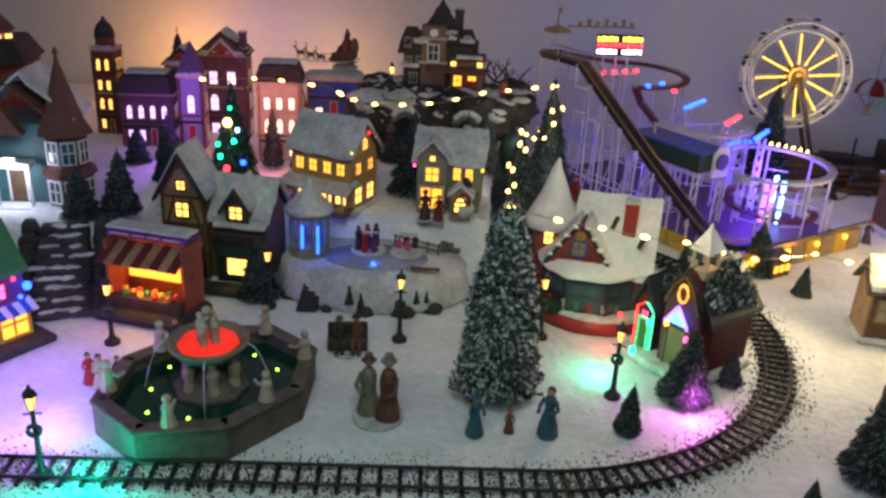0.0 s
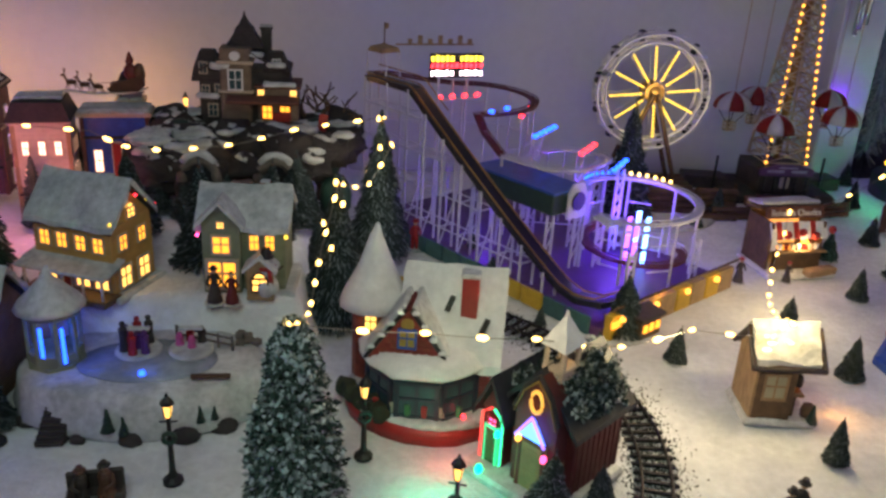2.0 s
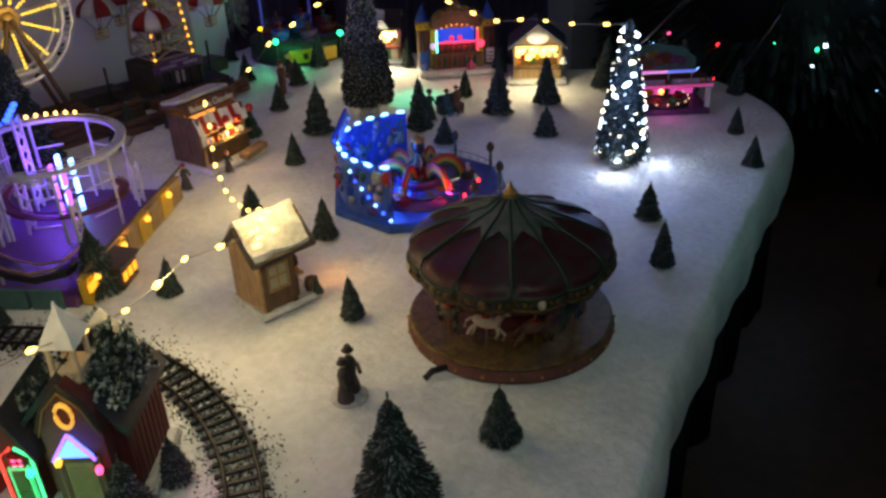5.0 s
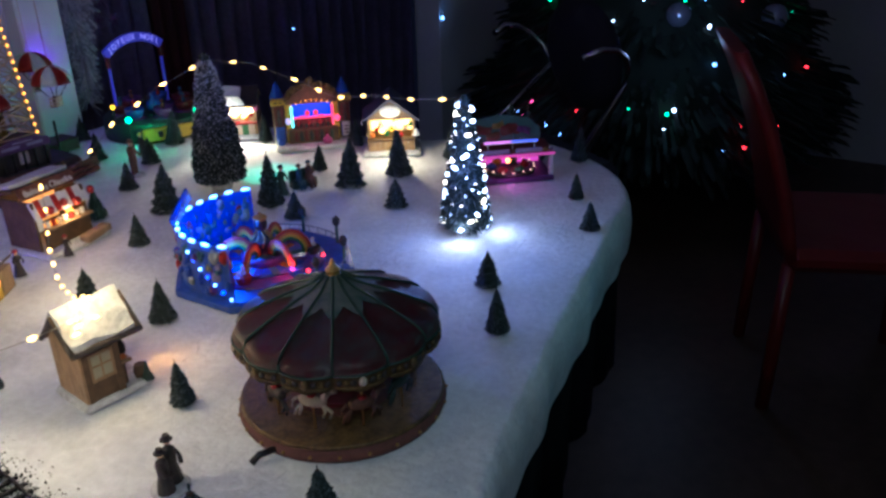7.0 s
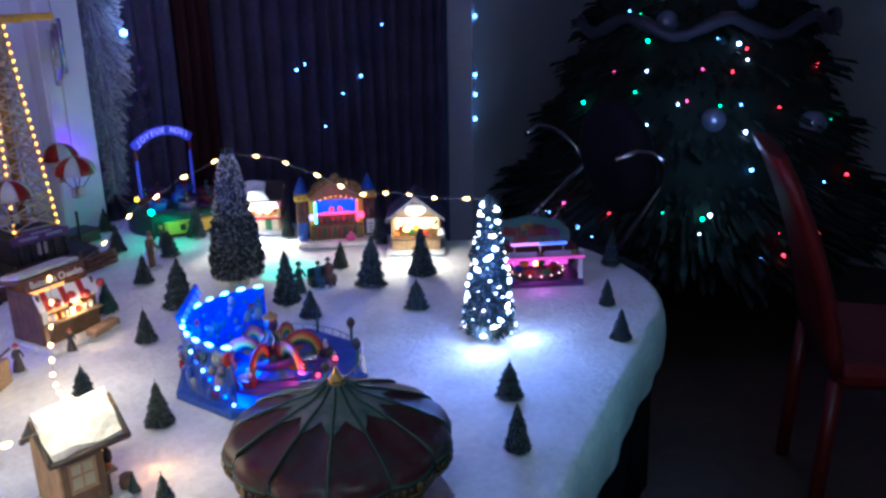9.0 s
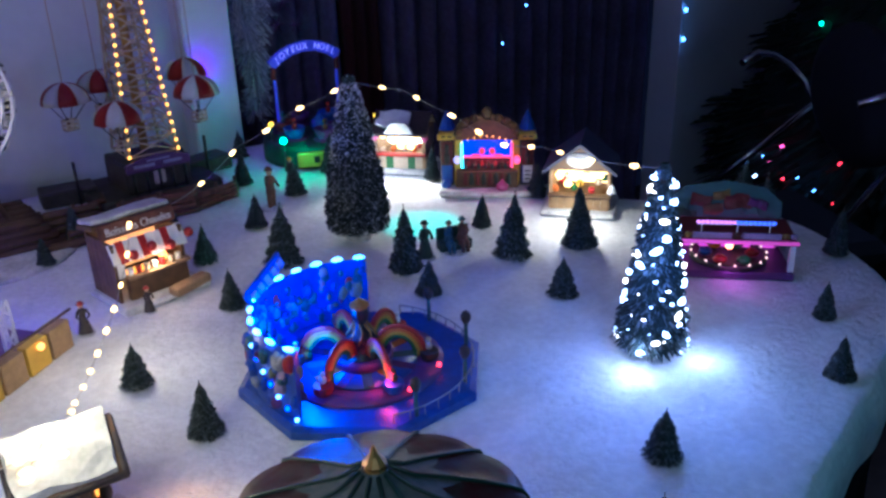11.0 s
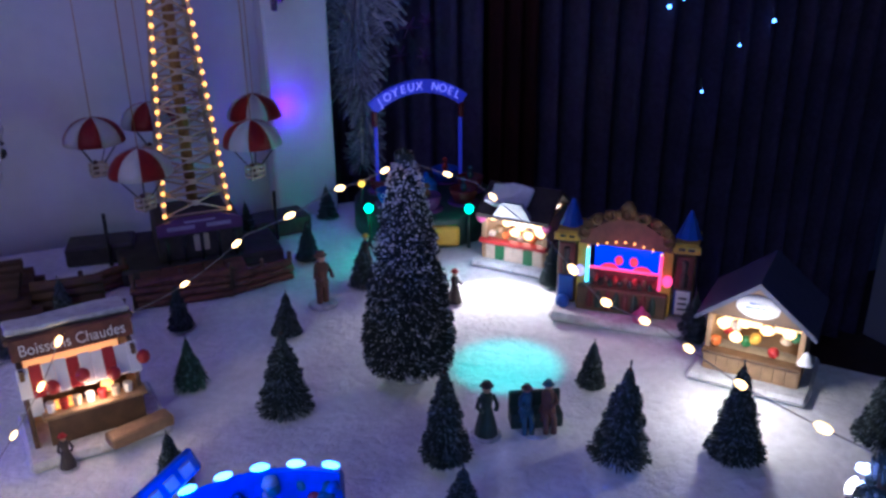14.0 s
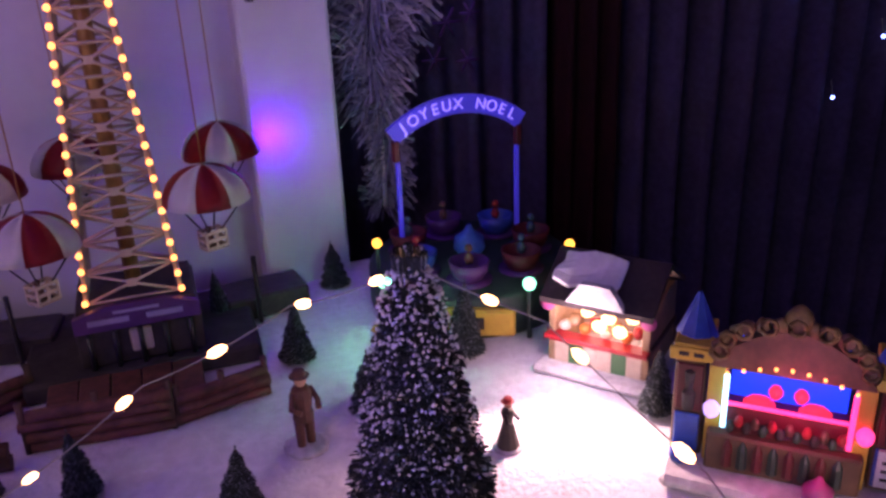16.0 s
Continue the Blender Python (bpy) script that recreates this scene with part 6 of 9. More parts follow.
for k in range(6):
    part("shop_toy", lumpy(box(shape(), -0.05 + 0.018 * k, -0.086 + 0.004 * abs(k - 2.5), 0.026, 0.006, 0.004, 0.013, bevel=0.001), 0.001, 90, k), [REDP, CREAM, GREENP][k % 3], t)
part("bay_snow", lumpy(lathe(shape(), [(0.073, 0.071), (0.074, 0.076), (0.060, 0.086), (0.02, 0.092)], 26, x=-0.005, y=-0.018), 0.004, 60), ROOFSNOW, t, "thick snow on the bay roof")
part("gable_front", prism(shape(), [(-0.042, 0), (0.042, 0), (0, 0.058)], -0.062, 0.0), REDBRICK, t, "red brick front gable", m=pose(-0.020, 0, 0.078))
for s in (-1, 1):
    part("bargeboard", box(shape(), -0.020 + s * 0.0225, -0.0625, 0.106, 0.072, 0.005, 0.004, ry=s * 54, bevel=0.001), BLACK, t)
    for k in range(4):
        part("edge_snow", lumpy(ball(shape(), -0.020 + s * (0.008 + 0.010 * k), -0.064, 0.134 - 0.0138 * k, 0.0042, 1.2, 0.7, 0.7, n=7), 0.0015, 110, k + s), ROOFSNOW, t)
    part("gable_snow", lumpy(box(shape(), -0.020 + s * 0.023, -0.030, 0.108, 0.072, 0.055, 0.006, ry=s * 54, bevel=0.002), 0.0015, 60), PACKED, t)
for j in range(9):
    for k in range(8 - j):
        x = -0.0335 + 0.0085 * k + 0.0042 * j
        part("brick", box(shape(), -0.0165 + x, -0.0628, 0.0795 + 0.0062 * j, 0.0074, 0.0016, 0.0050, bevel=0.0004), [REDBRICK, BRICK][(j * 3 + k) % 2], t)
window(t, -0.020, 0.096, 0.016, 0.018, pose(0, -0.0640, 0), WINOCHRE, BLUEP)
part("clock", cone(shape(), -0.020, -0.0635, 0.121, 0.007, 0.007, 0.002, 14, rx=90), GOLD, t)
part("roof", slab_roof(shape(), 0.105, 0.098, 0.074, 0.072, 0.005), DKROOF, t, m=pose(0.022, 0.012, 0, 0, 0, 90))
snow_cap(t, 0.102, 0.092, 0.080, 0.071, 0.010, 0.011, 3.0, material=ROOFSNOW).matrix_basis = pose(0.022, 0.012, 0, 0, 0, 90)
part("chimney", box(shape(), 0.040, -0.012, 0.115, 0.018, 0.018, 0.045, bevel=0.001), REDP, t, "red brick chimney in the snow")
part("chimney_snow", lumpy(box(shape(), 0.040, -0.012, 0.159, 0.021, 0.021, 0.006, bevel=0.002), 0.001, 60), PACKED, t)
for x, y in ((-0.002, -0.042), (0.036, -0.046)):
    part("skylight", box(shape(), x + 0.02, y, 0.132 - abs(x) * 0.6, 0.006, 0.003, 0.018, ry=20), DKCLOTH, t)
part("turret", lathe(shape(), [(0.026, 0.02), (0.026, 0.120)], 8, x=-0.068, y=0.012), BRICK, t)
window(t, -0.068, 0.088, 0.012, 0.018, pose(0, -0.0135, 0), WINGOLD, GREENP)
part("turret_roof", lumpy(lathe(shape(), [(0.040, 0.108), (0.036, 0.122), (0.020, 0.155), (0.008, 0.185), (0.002, 0.200)], 14, x=-0.068, y=0.012), 0.003, 50), ROOFSNOW, t, "pointed snow-covered turret roof")
for k in range(5):
    part("hedge", lumpy(ball(shape(), -0.092 + 0.012 * k, -0.035 - 0.012 * k, 0.026, 0.012, n=8), 0.004, 70, k), GRIT, t)
part("red_lamp", ball(shape(), 0.045, -0.075, 0.028, 0.003, n=6), REDLED, t)

# ---------------- barn ----------------
t = thing("barn", "dark red barn with snowy fir-covered roof and coloured lights", "barn", 0.428, 1.096, 0, -51, group="village houses")
t.scale = (0.90, 1.05, 1.25)
part("base", lumpy(box(shape(), 0, -0.008, 0, 0.150, 0.125, 0.010, bevel=0.003), 0.0015, 50), PACKED, t)
part("wall", box(shape(), 0.012, 0.012, 0.008, 0.100, 0.085, 0.068, bevel=0.001), BARNRED, t)
for k in range(9):
    part("batten", box(shape(), 0.0625, -0.026 + 0.0095 * k, 0.010, 0.001, 0.0012, 0.064), DKRED, t)
SLATE = mat("dark_slate_roof", (0.030, 0.034, 0.042), 0.55, vary=0.5, grain=130, bump=0.5, spots=40)
part("roof", slab_roof(shape(), 0.100, 0.090, 0.074, 0.042, 0.006, 0.008), SLATE, t, m=pose(0.012, 0.012, 0))
part("gable_front", prism(shape(), [(-0.030, 0), (0.030, 0), (0.030, 0.075), (0.018, 0.098), (0, 0.112), (-0.018, 0.098), (-0.030, 0.075)], -0.050, -0.025), BARNRED, t, m=pose(0.020, 0, 0.008))
part("gable_trim", tube(shape(), [(-0.012, -0.051, 0.083), (0.002, -0.051, 0.106), (0.020, -0.051, 0.121), (0.038, -0.051, 0.106), (0.052, -0.051, 0.083)], 0.0028, 6), DKROOF, t)
door(t, 0.020, 0.010, 0.034, 0.046, pose(0, -0.0505, 0), TAN, DKRED)
part("wreath", tube(shape(), [(0.020 + 0.008 * math.cos(a * 0.524), -0.053, 0.097 + 0.010 * math.sin(a * 0.524)) for a in range(13)], 0.002, 6), light_mat("gold_wreath", (1.0, 0.5, 0.08), 0.7), t)
part("door_star", prism(shape(), [(-0.018, 0), (0.018, 0), (0, 0.019)], -0.056, -0.053), light_mat("blue_star", (0.08, 0.20, 1.0), 3.5), t, "blue lit star over the barn door", m=pose(0.020, 0, 0.062))
for x, z, m in ((0.002, 0.058, AMBERLED), (0.040, 0.050, PINKLED)):
    part("door_lamp", ball(shape(), x, -0.056, z, 0.004, n=7), m, t)
part("shed", box(shape(), -0.046, -0.012, 0.008, 0.034, 0.066, 0.056, bevel=0.001), BARNRED, t)
part("shed_gable", prism(shape(), [(-0.019, 0), (0.019, 0), (0, 0.026)], -0.0455, 0.030), BARNRED, t, m=pose(-0.046, 0, 0.063))
part("shed_roof", lumpy(slab_roof(shape(), 0.040, 0.082, 0.064, 0.030, 0.006, 0.006), 0.0015, 60), SLATE, t, m=pose(-0.046, -0.008, 0))
for k in range(10):
    part("roof_frost", lumpy(ball(shape(), -0.046 + 0.019 * math.sin(k * 2.3), -0.040 + 0.007 * k, 0.088 - 0.026 * abs(math.sin(k * 2.3)), 0.0055, 1, 1, 0.5, n=7), 0.002, 100, k), ROOFSNOW, t)
for s, m in ((-1, light_mat("red_outline", (1.0, 0.06, 0.05), 1.6)), (1, light_mat("green_outline", (0.08, 1.0, 0.40), 1.6))):
    part("shed_outline", tube(shape(), [(-0.046 + s * 0.016, -0.0475, 0.012), (-0.046 + s * 0.016, -0.0475, 0.058), (-0.046 + s * 0.002, -0.0475, 0.066)], 0.0015, 6), m, t)
for s in (-1, 1):
    part("door_outline", tube(shape(), [(0.020 + s * 0.020, -0.0525, 0.010), (0.020 + s * 0.020, -0.0525, 0.060)], 0.0014, 6), TAN, t)
    part("pediment_rail", tube(shape(), [(0.020, -0.058, 0.084), (0.020 + s * 0.021, -0.058, 0.061)], 0.0016, 6), light_mat("violet_outline", (0.35, 0.15, 1.0), 2.0), t)
    part("gold_edge", tube(shape(), [(0.020 + s * 0.030, -0.0535, 0.080), (0.020 + s * 0.018, -0.0535, 0.103), (0.020, -0.0535, 0.117)], 0.0010, 5), GOLD, t)
door(t, -0.046, 0.010, 0.018, 0.036, pose(0, -0.0455, 0), GREENP, light_mat("green_frame", (0.1, 0.9, 0.4), 0.5))
window(t, -0.046, 0.046, 0.012, 0.010, pose(0, -0.0455, 0), PINKLED, REDP)
part("green_lamp", ball(shape(), -0.030, -0.055, 0.048, 0.004, n=7), GREENLED, t)
part("green_foot_lamp", ball(shape(), -0.042, -0.068, 0.013, 0.005, n=7), GREENLED, t)
for s, yy in ((1, 0.012),):
    cup = shape()
    box(cup, 0.020, -0.018, 0.112, 0.030, 0.030, 0.010, bevel=0.001)
    part("cupola_base", cup, CREAM, t)
    for a in range(4):
        part("cupola_post", box(shape(), 0.020 + 0.012 * (1 if a % 2 else -1), -0.018 + 0.012 * (1 if a // 2 else -1), 0.121, 0.004, 0.004, 0.022), CREAM, t)
    part("cupola_roof", lumpy(lathe(shape(), [(0.026, 0.142), (0.018, 0.150), (0.003, 0.166), (0.001, 0.172)], 4, a0=math.pi / 4, x=0.020, y=-0.018), 0.001, 90), ROOFSNOW, t)
rnd = random.Random(9)
for k in range(44):
    x = rnd.choice((-1, 1, 1)) * rnd.uniform(0.012, 0.052)
    y = rnd.uniform(-0.025, 0.052)
    z = 0.080 + 0.042 * (1 - abs(x) / 0.05)
    part("fir_sprig", bristle_mesh("sprig", 0.022, 0.013, 7, 12, 0.8, 0.0022, -0.2, k, 0.3, 1.5, FLOCK if k % 2 else BRISTLE), None, t, m=pose(x + 0.012, y, z - 0.004, rnd.uniform(-40, 40), rnd.uniform(-40, 40), 0))

# ---------------- fountain ----------------
t = thing("fountain", "octagonal stone fountain with red-lit bowl and green water", "fountain", -0.190, 0.907, 0, 52)


def octagon(r, sx, sy):
    return [(r * sx * math.cos(math.pi / 8 + k * math.pi / 4), r * sy * math.sin(math.pi / 8 + k * math.pi / 4)) for k in range(8)]


outer, inner = octagon(0.114, 1.22, 0.98), octagon(0.101, 1.22, 0.98)
for k in range(8):
    (x0, y0), (x1, y1), (u1, v1), (u0, v0) = outer[k], outer[(k + 1) % 8], inner[(k + 1) % 8], inner[k]
    bm = shape()
    lo = [bm.verts.new((x, y, 0.0)) for x, y in ((x0, y0), (x1, y1), (u1, v1), (u0, v0))]
    hi = [bm.verts.new((x, y, 0.040)) for x, y in ((x0, y0), (x1, y1), (u1, v1), (u0, v0))]
    bm.faces.new(lo[::-1]), bm.faces.new(hi)
    for j in range(4):
        bm.faces.new((lo[j], lo[(j + 1) % 4], hi[(j + 1) % 4], hi[j]))
    part("basin_wall", bm, FOUNTAIN, t)
    bm = shape()
    a, b = Vector((x0, y0, 0)), Vector((x1, y1, 0))
    mid = (a + b) / 2 * 0.945
    box(bm, mid.x, mid.y, 0.0395, (b - a).length * 1.02, 0.019, 0.006, rz=math.degrees(math.atan2(y1 - y0, x1 - x0)), bevel=0.0015)
    part("coping", bm, FOUNTAIN, t)
bm = shape()
bm.faces.new([bm.verts.new((x * 1.02, y * 1.02, 0.026)) for x, y in inner])
ext = bmesh.ops.extrude_face_region(bm, geom=bm.faces[:])
bmesh.ops.translate(bm, verts=[v for v in ext["geom"] if isinstance(v, bmesh.types.BMVert)], vec=(0, 0, -0.02))
part("water", bm, WATER, t, "dark green water")
part("pedestal", lathe(shape(), [(0.046, 0.01), (0.046, 0.030), (0.032, 0.036), (0.026, 0.042), (0.020, 0.060), (0.026, 0.074)], 8), FOUNTAIN, t)
for k in range(6):
    a = k * math.pi / 3
    bm = shape()
    lathe(bm, [(0.008, 0.03), (0.006, 0.045), (0.008, 0.06), (0.004, 0.066)], 8, x=0.030 * math.cos(a), y=0.030 * math.sin(a))
    ball(bm, 0.030 * math.cos(a), 0.030 * math.sin(a), 0.069, 0.005, n=7)
    part("carved_support", bm, IVORY, t)
part("bowl", lathe(shape(), [(0.020, 0.070), (0.038, 0.076), (0.047, 0.086), (0.048, 0.091), (0.044, 0.091), (0.040, 0.086), (0.01, 0.083)], 26), BOWL, t)
part("bowl_glow", lumpy(lathe(shape(), [(0.036, 0.085), (0.034, 0.0875), (0.018, 0.088), (0.004, 0.087)], 28), 0.0028, 90), light_mat("red_pool", (1.0, 0.03, 0.02), 0.42), t, "red-lit water in the bowl")
bm = shape()
for k in range(4):
    a = k * 1.57 + 0.4
    lathe(bm, [(0.006, 0.086), (0.005, 0.10), (0.006, 0.112), (0.003, 0.117)], 7, x=0.010 * math.cos(a), y=0.010 * math.sin(a))
    ball(bm, 0.010 * math.cos(a), 0.010 * math.sin(a), 0.120, 0.0045, n=7)
ball(bm, 0, 0, 0.128, 0.006, n=7)
part("finial", bm, IVORY, t)
for a, q in ((20, 0.106), (95, 0.094), (150, 0.106), (215, 0.104), (275, 0.096), (330, 0.106)):
    ca, sa = math.cos(radians(a)), math.sin(radians(a))
    bm = shape()
    x, y = q * ca * 1.12, q * sa * 0.98
    lathe(bm, [(0.010, 0.044), (0.008, 0.052), (0.006, 0.060), (0.007, 0.068), (0.003, 0.073)], 8, x=x, y=y)
    ball(bm, x, y, 0.078, 0.0055, n=7)
    tube(bm, [(x, y, 0.066), (x - 0.012 * ca, y - 0.012 * sa, 0.060), (x - 0.02 * ca, y - 0.02 * sa, 0.064)], 0.0022, 5)
    part("rim_ornament", bm, IVORY, t, "small ivory rim ornament")
for k in range(9):
    a = k * 0.7 + 0.3
    q = 0.075 if k % 2 else 0.085
    part("water_light", ball(shape(), q * math.cos(a), q * 0.85 * math.sin(a), 0.0265, 0.0022, n=6), light_mat("yellow_green_led", (0.55, 1.0, 0.08), 3), t)
for a in (0.6, 2.4, 4.0, 5.3):
    pts = [((0.048 + 0.03 * u) * math.cos(a), (0.048 + 0.03 * u) * math.sin(a), 0.090 - 0.064 * u * u) for u in (0, 0.25, 0.5, 0.75, 1.0)]
    part("water_jet", tube(shape(), pts, 0.0009, 5), mat("water_glass", (0.5, 0.6, 0.6), 0.1, bump=0), t)

# ---------------- railway ----------------
t = thing("railway_track", "black toy railway track curving through the snow", "railway track", 0, 0, 0)
CX, CY, CR = 0.177, 1.177, 0.388
line = []
for k in range(64):
    a = radians(62 - k * 2.4)
    line.append(Vector((CX + CR * math.cos(a), CY + CR * math.sin(a), 0.004)))
end = line[-1]
for k in range(1, 40):
    line.append(end + Vector((-0.022 * k, -0.0013 * k, 0)))
for off in (-0.0165, 0.0165):
    pts = []
    for k, p in enumerate(line):
        d = (line[min(k + 1, len(line) - 1)] - line[max(k - 1, 0)]).normalized()
        pts.append(p + Vector((-d.y, d.x, 0)) * off + Vector((0, 0, 0.004)))
    part("rail", tube(shape(), pts, 0.0022, 6), RAIL, t)
sleeper = finish(box(shape(), 0, 0, 0, 0.0052, 0.050, 0.0040, bevel=0.0008), "sleeper")
for k in range(0, len(line)):
    p = line[k]
    d = (line[min(k + 1, len(line) - 1)] - line[max(k - 1, 0)]).normalized()
    part("sleeper", sleeper, RAIL, t, m=pose(p.x, p.y, 0.0012, 0, 0, math.degrees(math.atan2(d.y, d.x))))
verts, faces = [], []
rnd = random.Random(2)
for k in range(15000):
    p = rnd.choice(line)
    x, y = p.x + rnd.gauss(0, 0.020), p.y + rnd.gauss(0, 0.020)
    if y < front_edge(x) + 0.01:
        continue
    s, b = rnd.uniform(0.0005, 0.0017), len(verts)
    a = rnd.random() * 6.28
    for j in range(3):
        verts.append((x + s * math.cos(a + j * 2.1), y + s * math.sin(a + j * 2.1), 0.0002))
    verts.append((x, y, s * 1.1 + 0.001))
    faces += [(b, b + 1, b + 3), (b + 1, b + 2, b + 3), (b + 2, b, b + 3)]
me = bpy.data.meshes.new("ballast")
me.from_pydata(verts, [], faces)
me.materials.append(GRIT)
tagged(new("ballast", me), "dark moss and grit scattered along the track", "grit", kind="stuff")

# small red locomotive behind the shop
t = thing("toy_train", "red and yellow toy train standing behind the shop", "toy train", 0.345, 1.545, 0, 150)
part("body", box(shape(), 0, 0, 0.006, 0.05, 0.022, 0.018, bevel=0.002), REDP, t)
part("cab", box(shape(), 0.016, 0, 0.024, 0.018, 0.022, 0.022, bevel=0.002), REDP, t)
part("tender", box(shape(), 0.052, 0, 0.006, 0.04, 0.020, 0.016, bevel=0.002), YELP, t)
part("funnel", cone(shape(), -0.016, 0, 0.024, 0.004, 0.005, 0.016, 10), BLACK, t)
for x in (-0.016, 0.004, 0.042, 0.062):
    for s in (-1, 1):
        part("wheel", cone(shape(), x, s * 0.011, 0.007, 0.0065, 0.0065, 0.003, 12, rx=90), BLACK, t)

# ---------------- roller coaster ----------------
t = thing("roller_coaster", "white lattice roller coaster with coloured lights and sign", "roller coaster", 0.586, 1.403, 0, 34)
part("deck", box(shape(), 0.165, 0.30, 0.0, 0.34, 0.60, 0.016, bevel=0.002), PURPLEP, t, "violet-lit deck")
for k in range(12):
    part("fence_panel", box(shape(), -0.007, 0.04 + 0.048 * k, 0.0, 0.006, 0.044, 0.030, bevel=0.001), YELP if 1 < k < 4 else TEALG, t)
for k in range(8):
    bm = box(shape(), 0.022 + 0.042 * k, -0.008, 0, 0.038, 0.014, 0.040, bevel=0.001)
    part("front_panel", bm, TAN if k % 2 else YELP, t)
    if k % 2 == 0:
        part("front_lamp", ball(shape(), 0.022 + 0.042 * k, -0.020, 0.034, 0.005, n=8), AMBERLED, t)
part("front_rail", tube(shape(), [(0.0, -0.016, 0.052), (0.34, -0.016, 0.052)], 0.002, 6), BROWN, t)
part("booth", box(shape(), 0.065, -0.028, 0, 0.050, 0.028, 0.034, bevel=0.001), BROWN, t)
part("booth_roof", box(shape(), 0.065, -0.028, 0.034, 0.06, 0.036, 0.005, rx=10, bevel=0.001), DKCLOTH, t)
for k in range(3):
    part("booth_window", box(shape(), 0.050 + 0.015 * k, -0.043, 0.012, 0.009, 0.002, 0.012), WINAMBER, t)
part("ticket_lamp", box(shape(), 0.015, -0.018, 0.022, 0.03, 0.004, 0.010), WINAMBER, t)

postmesh = finish(box(shape(), 0, 0, 0, 0.0034, 0.0034, 1.0), "post")
barmesh = finish(box(shape(), 0, 0, 0, 0.0022, 0.0022, 1.0), "brace")


def bar(parent, a, b, mesh, name):
    a, b = Vector(a), Vector(b)
    d = b - a
    part(name, mesh, STEEL, parent, m=Matrix.Translation(a) @ d.to_track_quat("Z", "Y").to_matrix().to_4x4() @ Matrix.Diagonal((1, 1, d.length, 1)))


def hill(y):
    if y > 0.47:
        return 0.288
    return 0.050 + 0.238 * max(0.0, (y - 0.085) / 0.385) ** 1.08 if y > 0.085 else 0.05


ys = [0.12, 0.17, 0.22, 0.27, 0.32, 0.37, 0.42, 0.47, 0.53, 0.595]
for x in (-0.004, 0.028):
    for i, y in enumerate(ys):
        bar(t, (x, y, 0.012), (x, y, hill(y) - 0.004), postmesh, "post")
        for z in (0.06, 0.12, 0.18, 0.24):
            if i and z < hill(ys[i - 1]) - 0.01:
                bar(t, (x, ys[i - 1], z), (x, y, z), barmesh, "brace")
for y in ys:
    for z in (0.06, 0.12, 0.18, 0.24):
        if z < hill(y):
            bar(t, (-0.004, y, z), (0.028, y, z), barmesh, "brace")
    if hill(y) > 0.10:
        bar(t, (-0.004, y, 0.02), (0.028, y, min(0.1, hill(y))), barmesh, "brace")
ramp = [(0.012, y, hill(y)) for y in (0.600, 0.56, 0.52, 0.48, 0.465, 0.45, 0.40, 0.35, 0.30, 0.25, 0.20, 0.15, 0.11, 0.09)] + [(0.014, 0.06, 0.044), (0.03, 0.035, 0.042), (0.06, 0.03, 0.042), (0.10, 0.03, 0.042)]


def ribbon(line, width, thick):
    """A flat strip that follows a line, level across."""
    bm = shape()
    rows = []
    for k, p in enumerate(line):
        p = Vector(p)
        d = Vector(line[min(k + 1, len(line) - 1)]) - Vector(line[max(k - 1, 0)])
        s = d.cross(Vector((0, 0, 1))).normalized() * width / 2
        rows.append([bm.verts.new(q) for q in (p - s, p + s, p + s - Vector((0, 0, thick)), p - s - Vector((0, 0, thick)))])
    for a, b in zip(rows, rows[1:]):
        for j in range(4):
            bm.faces.new((a[j], a[(j + 1) % 4], b[(j + 1) % 4], b[j]))
    bm.faces.new(rows[0]), bm.faces.new(rows[-1])
    return bm


part("lift_track", ribbon(ramp, 0.030, 0.010), BLACK, t, "dark steep first drop")
for s in (-0.012, 0.012):
    part("lift_rail", tube(shape(), [(x + s, y, z + 0.004) for x, y, z in ramp], 0.0016, 5), GOLD, t)
part("handrail", tube(shape(), [(x + 0.018, y, z + 0.016) for x, y, z in ramp[:7]], 0.0013, 5), GOLD, t)


def loop(cx, cy, z0, z1, r, a0, a1, n=28, sy=1.0):
    return [(cx + r * math.cos(radians(a0 + (a1 - a0) * k / n)), cy + sy * r * math.sin(radians(a0 + (a1 - a0) * k / n)), z0 + (z1 - z0) * k / n) for k in range(n + 1)]


upper = [(0.012, 0.60, 0.288), (0.06, 0.60, 0.285), (0.13, 0.58, 0.27)] + loop(0.20, 0.47, 0.262, 0.235, 0.085, 95, -150) + [(0.12, 0.40, 0.21), (0.10, 0.33, 0.185)]
middle = [(0.10, 0.33, 0.185), (0.12, 0.25, 0.18), (0.17, 0.20, 0.18), (0.23, 0.22, 0.175)] + loop(0.24, 0.30, 0.172, 0.155, 0.075, -60, 120) + [(0.16, 0.30, 0.15), (0.12, 0.22, 0.15)]
lower = loop(0.235, 0.125, 0.155, 0.125, 0.098, 150, -190, 40) + [(0.13, 0.10, 0.12)]
inner_l = loop(0.225, 0.12, 0.075, 0.050, 0.085, 0, 330, 34)
